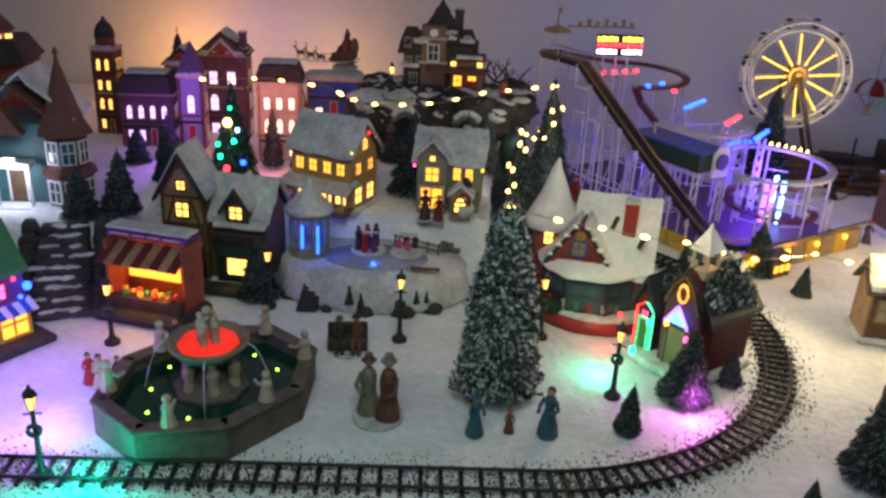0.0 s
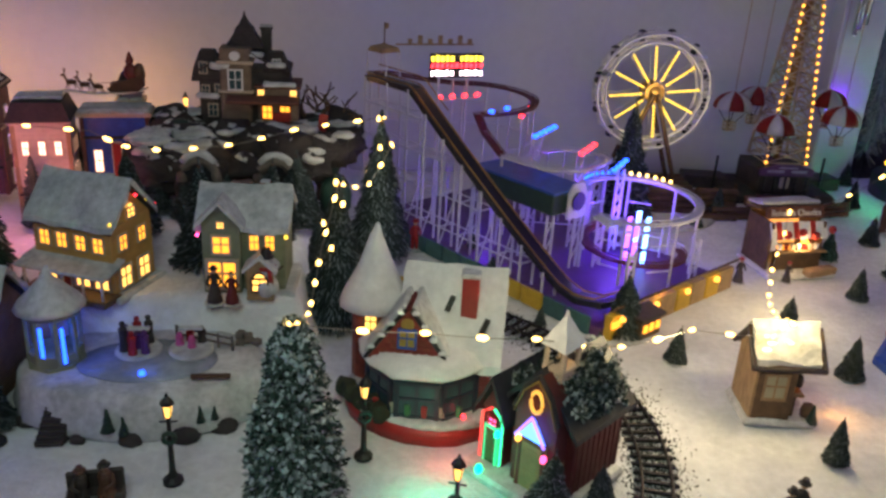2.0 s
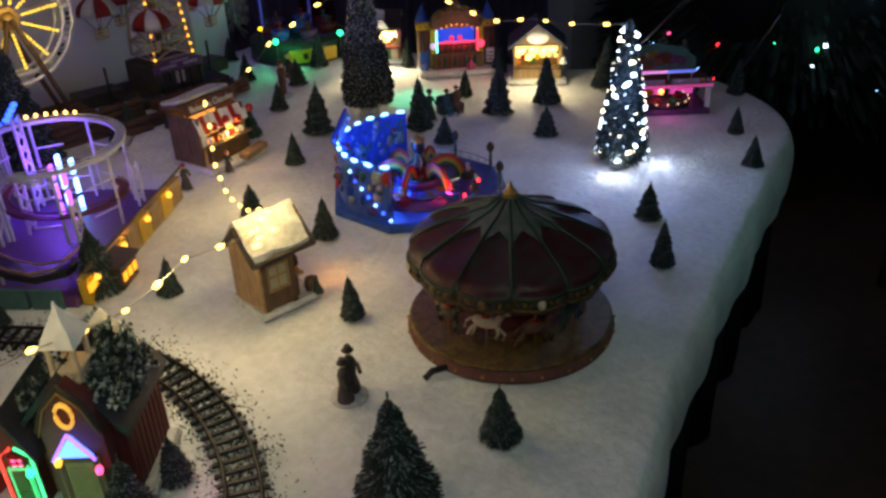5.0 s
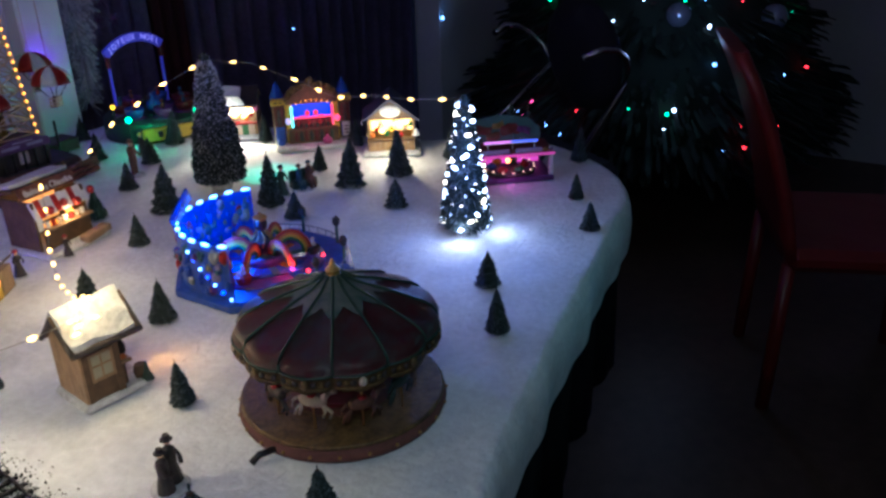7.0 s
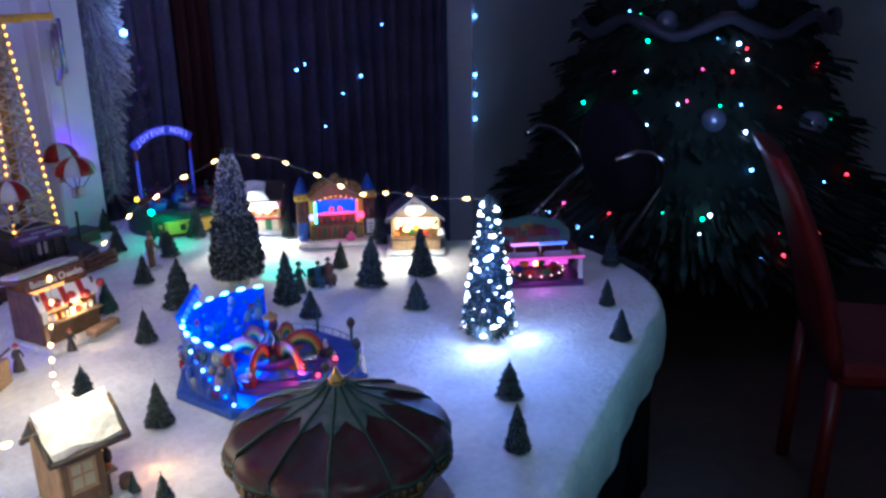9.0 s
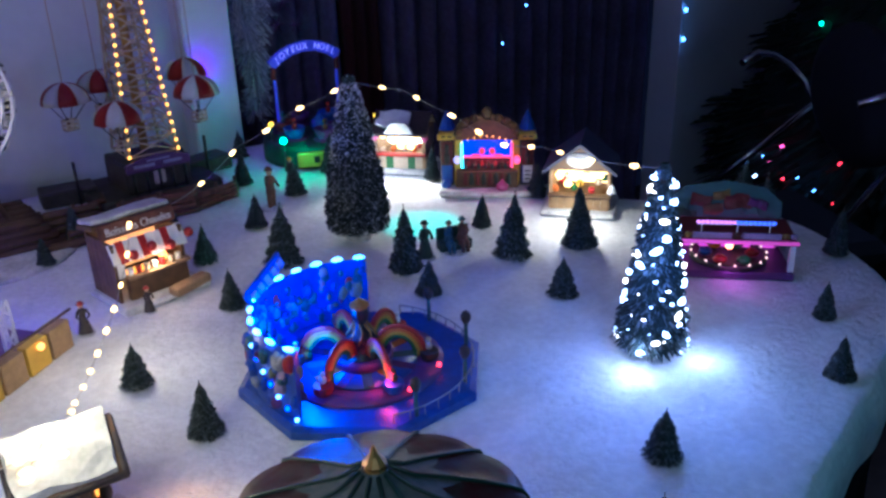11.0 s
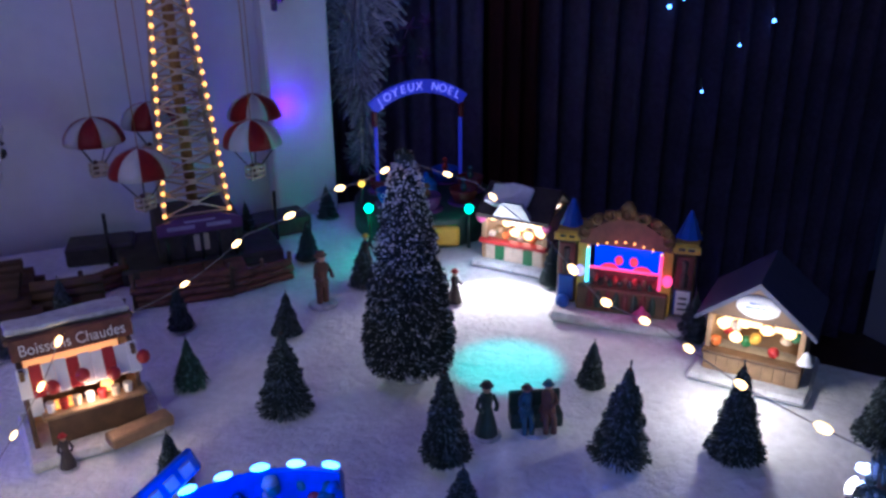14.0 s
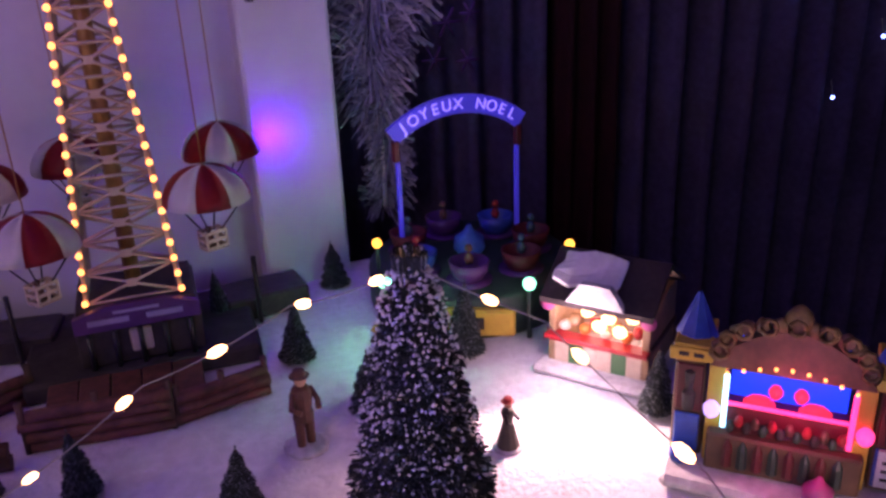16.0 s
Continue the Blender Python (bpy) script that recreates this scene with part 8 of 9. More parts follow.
tube(bm, [(0.134 * math.cos(radians(-112 + 8 * k)), 0.134 * math.sin(radians(-112 + 8 * k)), 0.024) for k in range(19)], 0.0011, 4)
part("fence", bm, ICE, t)

# ---------------- carousel ----------------
t = thing("carousel", "old oxblood carousel with scalloped canopy and horses", "carousel", 0.885, 0.925, 0, 6)
part("platform", lathe(shape(), [(0.124, 0), (0.126, 0.006), (0.122, 0.016), (0.116, 0.018), (0.01, 0.019)], 48), REDROOF, t, "brown-red platform")
for k in range(24):
    a = k * math.pi / 12
    part("platform_stud", ball(shape(), 0.126 * math.cos(a), 0.126 * math.sin(a), 0.008, 0.0022, n=5), GOLD, t)
part("centre_drum", lathe(shape(), [(0.048, 0.018), (0.046, 0.026), (0.040, 0.030), (0.040, 0.094), (0.052, 0.100), (0.112, 0.105), (0.02, 0.108)], 24), DKRED, t)
part("platform_rim", lathe(shape(), [(0.1175, 0.0185), (0.1215, 0.0195), (0.1235, 0.0165)], 48), OLDGOLD, t)
RIM = 0.1155


def scallop(u):
    return RIM * (1 + 0.045 * math.sin(math.pi * u))


for k in range(12):
    bm = shape()
    a0, a1 = k * math.pi / 6, (k + 1) * math.pi / 6
    rows = []
    for q, z in ((1.0, 0.106), (1.0, 0.113), (0.965, 0.120), (0.88, 0.1265), (0.70, 0.136), (0.45, 0.148), (0.24, 0.157), (0.14, 0.163), (0.07, 0.171)):
        row = []
        for j in range(7):
            u = j / 6
            rr = q * (scallop(u) if q > 0.8 else RIM * (1 + 0.02 * math.sin(math.pi * u)))
            dip = -0.005 * math.sin(math.pi * u) * (0.2 < q < 0.9)
            row.append(bm.verts.new((rr * math.cos(a0 + (a1 - a0) * u), rr * math.sin(a0 + (a1 - a0) * u), z + dip)))
        rows.append(row)
    for a, b in zip(rows, rows[1:]):
        for j in range(6):
            bm.faces.new((a[j], a[j + 1], b[j + 1], b[j])).smooth = True
    bmesh.ops.solidify(bm, geom=bm.faces[:], thickness=0.002)
    part("canopy_gore", bm, CANOPY, t)
    bm = shape()
    rows = []
    for q, z in ((0.40, 0.1508), (0.24, 0.1580), (0.14, 0.1642), (0.075, 0.1718)):
        row = []
        for j in range(5):
            u = j / 4
            # the star's points run down along the ribs
            qq = q + (0.16 * abs(2 * u - 1) if q > 0.3 else 0)
            zz = z - (0.0075 * abs(2 * u - 1) if q > 0.3 else 0)
            row.append(bm.verts.new((RIM * qq * math.cos(a0 + (a1 - a0) * u), RIM * qq * math.sin(a0 + (a1 - a0) * u), zz)))
        rows.append(row)
    for a, b in zip(rows, rows[1:]):
        for j in range(4):
            bm.faces.new((a[j], a[j + 1], b[j + 1], b[j])).smooth = True
    part("canopy_star", bm, VERDIGRIS, t, "worn green star round the top")
    ca, sa = math.cos(a0), math.sin(a0)
    part("canopy_rib", tube(shape(), [(RIM * q * ca, RIM * q * sa, z) for q, z in ((1.005, 0.106), (1.005, 0.114), (0.967, 0.1215), (0.88, 0.1282), (0.70, 0.1378), (0.45, 0.1498), (0.24, 0.1588), (0.09, 0.171))], 0.0017, 6), DKGREEN, t)
    bm = shape()
    lo, hi = [], []
    for j in range(13):
        u = j / 12
        rr = scallop(u) * 1.006
        x, y = rr * math.cos(a0 + (a1 - a0) * u), rr * math.sin(a0 + (a1 - a0) * u)
        hi.append(bm.verts.new((x, y, 0.1065)))
        lo.append(bm.verts.new((x * 0.985, y * 0.985, 0.091 - 0.0035 * math.sin(math.pi * u) - 0.0022 * abs(math.sin(3 * math.pi * u)))))
    for j in range(12):
        bm.faces.new((lo[j], lo[j + 1], hi[j + 1], hi[j]))
    bmesh.ops.solidify(bm, geom=bm.faces[:], thickness=0.002)
    part("valance", bm, OLDGOLD, t, "scalloped gilt valance")
    am = (a0 + a1) / 2
    rr = scallop(0.5) * 1.008
    part("valance_medallion", ball(shape(), 0, 0, 0, 0.0062, 0.45, 0.8, 1, n=9), CREAM if k % 3 == 1 else OLDGOLD, t, m=pose(rr * math.cos(am), rr * math.sin(am), 0.099, 0, 0, math.degrees(am)))
    for u in (0.10, 0.22, 0.34, 0.66, 0.78, 0.90):
        au, ru = a0 + (a1 - a0) * u, scallop(u) * 1.006
        part("valance_leaf", lumpy(ball(shape(), 0, 0, 0, 0.0034, 0.5, 1.0, 1.3, n=6), 0.0011, 160, u), OLDGOLD if u in (0.22, 0.78) else DKCLOTH, t, m=pose(ru * math.cos(au), ru * math.sin(au), 0.0985, 30 if u < 0.5 else -30, 0, math.degrees(au)))
    for z, rad, m in ((0.1068, 0.0017, DKGREEN), (0.0925, 0.0011, OLDGOLD)):
        part("valance_bead", tube(shape(), [(scallop(j / 8) * 1.008 * math.cos(a0 + (a1 - a0) * j / 8), scallop(j / 8) * 1.008 * math.sin(a0 + (a1 - a0) * j / 8), z) for j in range(9)], rad, 5), m, t)
    part("drum_mirror", box(shape(), 0, 0, 0.036, 0.003, 0.014, 0.050, bevel=0.001), CHROME if k % 2 else OLDGOLD, t, m=pose(0.0405 * math.cos(am), 0.0405 * math.sin(am), 0, 0, 0, math.degrees(am)))
part("crown", lathe(shape(), [(0.010, 0.166), (0.007, 0.172), (0.009, 0.176), (0.004, 0.182), (0.001, 0.190)], 10), GOLD, t)


def horse(parent, a, r, z, material):
    bm = shape()
    ball(bm, 0, 0, z, 0.0095, 1.9, 0.75, 0.95, n=8)
    tube(bm, [(0.013, 0, z + 0.003), (0.020, 0, z + 0.014)], 0.0045, 6)
    ball(bm, 0.024, 0, z + 0.015, 0.0042, 1.7, 0.8, 0.9, n=7)
    for lx, fx in ((0.012, 0.022), (0.010, 0.014), (-0.012, -0.020), (-0.013, -0.015)):
        tube(bm, [(lx, 0, z - 0.005), (fx, 0, z - 0.014), (fx - 0.003, 0, z - 0.022)], 0.0020, 5)
    tube(bm, [(-0.017, 0, z + 0.002), (-0.024, 0, z - 0.004), (-0.026, 0, z - 0.012)], 0.0018, 5)
    h = part("horse", bm, material, parent, m=pose(r * math.cos(a), r * math.sin(a), 0, 0, 0, math.degrees(a) + 90))
    part("pole", tube(shape(), [(0, 0, 0.018), (0, 0, 0.112)], 0.0014, 6), GOLD, h)
    part("saddle", ball(shape(), 0, 0, z + 0.007, 0.006, 1.1, 1.1, 0.5, n=7), REDP, h)


for k in range(10):
    horse(t, k * math.pi / 5 + 0.2, 0.088, 0.050 + 0.007 * (k % 2), [IVORY, BROWNCLOTH, DKGREEN, TAN, DKCLOTH][k % 5])
part("crank", tube(shape(), [(-0.120, 0.012, 0.006), (-0.140, 0.022, 0.008), (-0.150, 0.026, 0.002)], 0.004, 6), BLACK, t)

# ---------------- stalls ----------------
t = thing("wooden_stall", "narrow tan wooden stall, gabled roof buried in lit snow", "market stall", 0.745, 1.203, 0, -8, group="stalls")
t.scale = (0.92, 0.72, 1.0)
part("base", lumpy(box(shape(), 0.006, 0, 0, 0.102, 0.112, 0.011, bevel=0.005), 0.002, 50), PACKED, t, "snowy base")
for k in range(7):
    part("plank", box(shape(), -0.0345, -0.0405 + 0.0135 * k, 0.009, 0.005, 0.0128, 0.080 + 0.026 * (1 - abs(k - 3) / 3), bevel=0.0008), TAN, t)
for x, w in ((-0.029, 0.009), (0.0135, 0.010)):
    part("corner_board", box(shape(), x, -0.0455, 0.009, w, 0.006, 0.078, bevel=0.0008), BROWN, t)
part("front_panel", box(shape(), -0.008, -0.044, 0.009, 0.034, 0.004, 0.028, bevel=0.0006), BROWN, t)
part("lintel", box(shape(), -0.008, -0.044, 0.073, 0.048, 0.005, 0.013, bevel=0.0006), BROWN, t)
window(t, -0.008, 0.040, 0.027, 0.031, pose(0, -0.0455, 0), WINPALE, TAN)
part("back_wall", box(shape(), -0.008, 0.044, 0.009, 0.05, 0.005, 0.078, bevel=0.0006), BROWN, t)
part("inside_wall", box(shape(), -0.029, 0, 0.011, 0.003, 0.080, 0.070), TAN, t)
part("counter", box(shape(), 0.022, 0.002, 0.009, 0.010, 0.078, 0.030, bevel=0.001), BROWN, t)
part("counter_top", box(shape(), 0.026, 0.002, 0.039, 0.022, 0.082, 0.004, bevel=0.001), TAN, t)
part("roof", slab_roof(shape(), 0.096, 0.088, 0.084, 0.036, 0.004, 0.006), BROWN, t, m=pose(0.004, 0, 0, 0, 0, 90))
snow_cap(t, 0.092, 0.080, 0.0885, 0.036, 0.004, 0.007, 6.0).matrix_basis = pose(0.003, 0, 0, 0, 0, 90)
for e in (-1, 1):
    part("rake_board", tube(shape(), [(0.004 + e * 0.048, s2 * 0.053, 0.082 + 0.038 * (1 - abs(s2))) for s2 in (-1, -0.85, -0.5, 0, 0.5, 0.85, 1)], 0.0038, 6), DKCLOTH, t, "dark curved rake board")
part("gutter", tube(shape(), [(-0.044, -0.0535, 0.083), (0.052, -0.0535, 0.083)], 0.0036, 6), DKCLOTH, t)
bm = ball(ball(shape(), 0.034, -0.014, 0.052, 0.008, 0.8, 1, 1.4, n=8), 0.034, -0.014, 0.068, 0.0052, n=8)
lathe(bm, [(0.0085, 0.070), (0.005, 0.072), (0.0045, 0.078), (0.001, 0.079)], 9, x=0.034, y=-0.014)
part("vendor_toy", bm, DKCLOTH, t)
part("lantern", box(shape(), 0.030, -0.004, 0.046, 0.009, 0.009, 0.014, bevel=0.001), WINAMBER, t)
for k in range(5):
    part("ware", lumpy(ball(shape(), 0.028, -0.03 + 0.017 * k, 0.046, 0.0045, n=7), 0.001, 90, k), [ORANGEP, REDP, CREAM][k % 3], t)
part("barrel", lathe(shape(), [(0.008, 0), (0.010, 0.010), (0.008, 0.02)], 12, x=0.047, y=-0.034, z=0.008), BROWN, t)
part("shrub", lumpy(cone(shape(), 0.050, -0.048, 0.006, 0.010, 0.001, 0.028, 9), 0.002, 90), DKGREEN, t)
for k, (x, y) in enumerate(((-0.028, -0.038), (-0.016, -0.022), (-0.004, -0.012), (0.010, -0.006), (0.004, -0.028))):
    part("roof_bulb", ball(shape(), 0, 0, 0, 0.0042, 1.7, 1, 0.8, n=8), BULB, t, "warm white bulb lying in the snow", m=pose(x, y, 0.134 - 0.80 * abs(y), 0, 0, 37 * k))

t = thing("drinks_stall", "brown drinks stall with red and white awning, snowy base", "market stall", 1.008, 1.672, 0, 6, group="stalls")
t.scale = (0.95, 0.95, 1.12)
part("base", lumpy(box(shape(), 0.006, -0.012, 0, 0.145, 0.115, 0.010, bevel=0.004), 0.002, 45), PACKED, t, "snowy base")
for s in (-1, 1):
    for k in range(5):
        part("plank", box(shape(), s * 0.055, -0.03 + 0.0155 * k, 0.008, 0.005, 0.015, 0.080, bevel=0.0005), BROWN, t)
part("back_wall", box(shape(), 0, 0.040, 0.008, 0.115, 0.005, 0.085), BROWN, t)
# inner panel emits to make the stall look lit from within
part("inside_glow", box(shape(), 0, 0.035, 0.030, 0.10, 0.003, 0.045), light_mat("stall_inside_glow", (1.0, 0.42, 0.10), 0.8), t, "warm self-glowing back panel")
part("counter", box(shape(), 0.008, -0.036, 0.008, 0.098, 0.012, 0.032, bevel=0.001), BROWN, t)
part("counter_top", box(shape(), 0.008, -0.040, 0.040, 0.105, 0.022, 0.004, bevel=0.001), TAN, t)
part("sled_shelf", box(shape(), 0.045, -0.062, 0.006, 0.07, 0.022, 0.012, rz=12, bevel=0.002), TAN, t)
AW = pose(0, -0.032, 0.082, 60, 0, 0)
for k in range(10):
    part("awning_stripe", box(shape(), -0.054 + 0.012 * k, -0.008, 0, 0.0118, 0.028 + 0.002 * (k % 2), 0.003, bevel=0.0006), REDP if k % 3 == 1 else WHITEP, t, m=AW)
part("sign_board", box(shape(), 0, 0.0, 0.0, 0.122, 0.004, 0.020, bevel=0.001), LOGRED, t, "red-brown board with white lettering", m=pose(0, -0.018, 0.090, -18, 0, 0))
cu = bpy.data.curves.new("lettering", "FONT")
cu.body, cu.size, cu.extrude, cu.align_x = "Boissons Chaudes", 0.0145, 0.0006, "CENTER"
ob = new("lettering", cu)
ob.parent = t
ob.matrix_basis = pose(0, -0.0212, 0.0955, 72, 0, 0)
cu.materials.append(WHITEP)
ob["label"] = "white painted lettering"
part("roof", box(shape(), 0, 0.022, 0.098, 0.13, 0.055, 0.006, rx=-8, bevel=0.001), BROWN, t)
part("roof_snow", lumpy(box(shape(), 0, 0.024, 0.104, 0.125, 0.05, 0.006, rx=-8, bevel=0.002), 0.002, 50), PACKED, t)
for k in range(7):
    part("mug", lathe(shape(), [(0.004, 0.044), (0.005, 0.053), (0.003, 0.0535)], 8, x=-0.035 + 0.013 * k, y=-0.040), [WHITEP, REDP, CREAM][k % 3], t)
for x, z in ((-0.030, 0.068), (0.0, 0.072), (0.03, 0.066), (0.062, 0.075)):
    part("lantern", ball(shape(), x, -0.050, z + 0.004, 0.0075, 1, 1, 0.9, n=9), REDP, t)
part("pot_lamp", ball(shape(), 0.024, -0.030, 0.052, 0.007, n=8), AMBERLED, t)
part("tray_glow", lumpy(box(shape(), -0.024, -0.034, 0.0442, 0.030, 0.012, 0.005, bevel=0.001), 0.001, 90), WINAMBER, t, "amber lit tray")
part("menu_board", box(shape(), -0.047, -0.0375, 0.042, 0.012, 0.002, 0.026, bevel=0.0005), WHITEP, t)

# bright roof hut, organ stall and bakery face the tall pine


def stall_pose(p, q, depth):
    """Centre and turn of a stall whose front runs from p to q on the snow."""
    (x0, y0), (x1, y1) = p, q
    a = math.atan2(y1 - y0, x1 - x0)
    return (x0 + x1) / 2 - math.sin(a) * depth / 2, (y0 + y1) / 2 + math.cos(a) * depth / 2, math.degrees(a)


x, y, a = stall_pose((1.662, 1.472), (1.732, 1.372), 0.085)
t = thing("gable_hut", "wooden hut stall with gabled blue roof, glowing counter", "market stall", x, y, 0, a, group="stalls")
part("base", lumpy(box(shape(), 0, -0.008, 0, 0.132, 0.115, 0.010, bevel=0.004), 0.002, 45), PACKED, t)
for s in (-1, 1):
    part("side_wall", box(shape(), s * 0.050, 0, 0.008, 0.006, 0.085, 0.078, bevel=0.001), TAN, t)
part("back_wall", box(shape(), 0, 0.040, 0.008, 0.1, 0.005, 0.078), TAN, t)
for k in range(8):
    part("plank", box(shape(), -0.044 + 0.0126 * k, -0.041, 0.008, 0.0122, 0.006, 0.026, bevel=0.0006), TAN, t)
part("counter", box(shape(), 0, -0.044, 0.034, 0.108, 0.018, 0.004, bevel=0.001), BROWN, t)
# the hut's inner light is put into a glowing panel
part("inside_glow", box(shape(), 0, 0.0355, 0.036, 0.095, 0.003, 0.045), light_mat("hut_inside_glow", (1.0, 0.60, 0.18), 3.4), t, "glowing inside of the hut")
part("gable", prism(shape(), [(-0.056, 0), (0.056, 0), (0, 0.040)], -0.046, -0.040), BROWN, t, m=pose(0, 0, 0.082))
part("roof", slab_roof(shape(), 0.112, 0.095, 0.082, 0.044, 0.006, 0.008), mat("blue_grey_roof", (0.045, 0.05, 0.10), 0.7, vary=0.3, grain=90, bump=0.3), t)
part("sign", lathe(shape(), [(0.018, 0), (0.018, 0.002), (0.002, 0.0022)], 24), WHITEP, t, "white oval sign", m=pose(0, -0.046, 0.101, 90, 0, 0) @ Matrix.Diagonal((1.3, 0.75, 1, 1)))
part("sign_bar", box(box(shape(), 0, -0.0490, 0.098, 0.026, 0.001, 0.003), 0.0, -0.049, 0.104, 0.018, 0.001, 0.002), BLUEP, t)
for k in range(9):
    part("ware", lumpy(ball(shape(), -0.042 + 0.0105 * k, -0.036 + 0.012 * (k % 2), 0.045 + 0.012 * (k % 3), 0.007, n=8), 0.0015, 80, k), [ORANGEP, REDP, CREAM, GREENP, YELP][k % 5], t)
for x, z in ((-0.035, 0.070), (-0.012, 0.076), (0.012, 0.072), (0.035, 0.074), (-0.02, 0.056)):
    part("counter_bulb", lumpy(ball(shape(), x, -0.040, z, 0.0058, 1.3, 1, 1, n=8), 0.001, 120, x), BULB, t)
part("bell", lathe(shape(), [(0.009, 0), (0.006, 0.006), (0.004, 0.012), (0.001, 0.015)], 10, x=0.056, y=-0.046, z=0.045), WHITEP, t)

x, y, a = stall_pose((1.605, 1.672), (1.716, 1.560), 0.075)
t = thing("organ_stall", "fairground organ stall with blue stage and gilt crest", "fairground stall", x, y, 0, a, group="stalls")
t.scale = (0.97, 1.0, 1.10)
part("base", lumpy(box(shape(), 0, -0.012, 0, 0.185, 0.110, 0.012, bevel=0.004), 0.002, 45), PACKED, t)
part("plinth", box(shape(), 0, -0.006, 0.010, 0.120, 0.070, 0.032, bevel=0.002), BROWN, t)
# back panel emits in place of blue stage lighting
part("stage_back", box(shape(), 0, 0.020, 0.040, 0.095, 0.004, 0.060), STAGEBLUE, t, "self-glowing blue stage back")
part("stage_floor", box(shape(), 0, 0, 0.042, 0.10, 0.045, 0.004), REDP, t)
for s in (-1, 1):
    part("pillar", box(shape(), s * 0.056, -0.020, 0.010, 0.014, 0.020, 0.085, bevel=0.001), YELP, t)
    part("tower", box(shape(), s * 0.078, 0.0, 0.010, 0.026, 0.05, 0.090, bevel=0.001), BROWN, t)
    part("tower_band", box(shape(), s * 0.078, 0.0, 0.098, 0.030, 0.054, 0.008, bevel=0.001), YELP, t)
    part("tower_roof", lathe(shape(), [(0.018, 0.104), (0.014, 0.112), (0.002, 0.138)], 8, x=s * 0.078), BLUEP, t)
    part("neon_tube", tube(shape(), [(s * 0.048, -0.034, 0.046), (s * 0.048, -0.034, 0.090)], 0.0022, 6), light_mat("neon_aqua", (0.2, 0.85, 0.9), 2.5) if s < 0 else STAGEPINK, t)
    part("round_lamp", ball(shape(), s * 0.058, -0.036, 0.060, 0.007, n=9), light_mat("lilac_globe", (0.6, 0.5, 0.9), 0.8) if s < 0 else STAGEPINK, t)
bm = shape()
pts = [(-0.062, 0.0)] + [(-0.055 + 0.011 * k, 0.012 + 0.024 * math.sin(math.pi * k / 10)) for k in range(11)] + [(0.062, 0.0)]
prism(bm, pts, -0.032, -0.020)
part("crest", bm, BROWNCLOTH, t, m=pose(0, 0, 0.094))
for k in range(9):
    a = math.pi * k / 8
    q = 0.055
    bm = tube(shape(), [(-q * math.cos(a) + 0.006 * math.cos(b * 0.9), -0.034, 0.108 + 0.026 * math.sin(a) + 0.006 * math.sin(b * 0.9)) for b in range(8)], 0.0020, 5)
    part("crest_scroll", bm, OLDGOLD, t)
for k in range(9):
    part("show_bulb", ball(shape(), -0.048 + 0.012 * k, -0.036, 0.092 + 0.010 * math.sin(math.pi * k / 8), 0.0016, n=5), AMBERLED, t)
bm = shape()
for k in range(2):
    cx = -0.022 + 0.044 * k
    ball(bm, cx, -0.008, 0.056, 0.009, 1.5, 0.8, 0.8, n=8)
    ball(bm, cx + 0.012 * (1 - 2 * k), -0.008, 0.068, 0.006, n=8)
# emission stands in for red stage light falling on the toys
part("stage_toy", bm, light_mat("glowing_red_toy", (1.0, 0.05, 0.06), 0.75), t, "red toy animals with their own glow")
part("prize_rack", box(shape(), 0, -0.030, 0.040, 0.094, 0.004, 0.022, rx=-14, bevel=0.001), DKRED, t, "red prize rack")
for k in range(14):
    part("prize", lumpy(ball(shape(), -0.042 + 0.0065 * k, -0.0345 - 0.002 * (k % 2), 0.048 + 0.006 * (k % 2), 0.0042, 0.9, 0.7, 1.3, n=7), 0.001, 110, k), [DKGREEN, REDP, DKCLOTH, BROWNCLOTH][k % 4], t)
for s in (-1, 1):
    part("tower_panel", box(shape(), s * 0.078, -0.0262, 0.050, 0.022, 0.003, 0.040, bevel=0.001), DKRED, t)
    part("soldier_relief", lathe(shape(), [(0.005, 0.052), (0.006, 0.066), (0.003, 0.070), (0.004, 0.076), (0.0045, 0.084), (0.001, 0.086)], 9, x=s * 0.078, y=-0.027), DKCLOTH, t)
    part("tower_ribbon", lumpy(box(shape(), s * 0.078, -0.028, 0.094, 0.036, 0.004, 0.010, bevel=0.001), 0.0012, 80), YELP, t)
    for q in (-0.006, 0.006):
        part("ribbon_bar", box(shape(), s * 0.078 + q, -0.0305, 0.098, 0.008, 0.001, 0.003), DKCLOTH, t)
    part("side_notice", box(shape(), s * 0.078, -0.0275, 0.016, 0.021, 0.003, 0.032, bevel=0.001), BLUEP, t)
for k in range(15):
    a = math.pi * k / 14
    part("crest_leaf", lumpy(ball(shape(), -0.058 * math.cos(a), -0.030, 0.104 + 0.030 * math.sin(a), 0.0062, 1, 0.6, 1, n=8), 0.0022, 120, k), [OLDGOLD, BROWNCLOTH, OLDGOLD][k % 3], t)
part("crest_shell", lumpy(ball(shape(), 0, -0.030, 0.140, 0.010, 1.1, 0.5, 1, n=9), 0.0025, 100), OLDGOLD, t)
part("stage_rail", tube(shape(), [(-0.046, -0.029, 0.064), (0.046, -0.029, 0.064)], 0.0016, 6), STAGEPINK, t)
for k in range(8):
    part("hanging_toy", lathe(shape(), [(0.0045, 0.018), (0.004, 0.034), (0.001, 0.040)], 7, x=-0.042 + 0.012 * k, y=-0.042), [DKRED, DKGREEN][k % 2], t)
part("cake", lathe(shape(), [(0.011, 0.012), (0.012, 0.020), (0.006, 0.024), (0.002, 0.030)], 12, x=0.030, y=-0.052), PINKP, t)
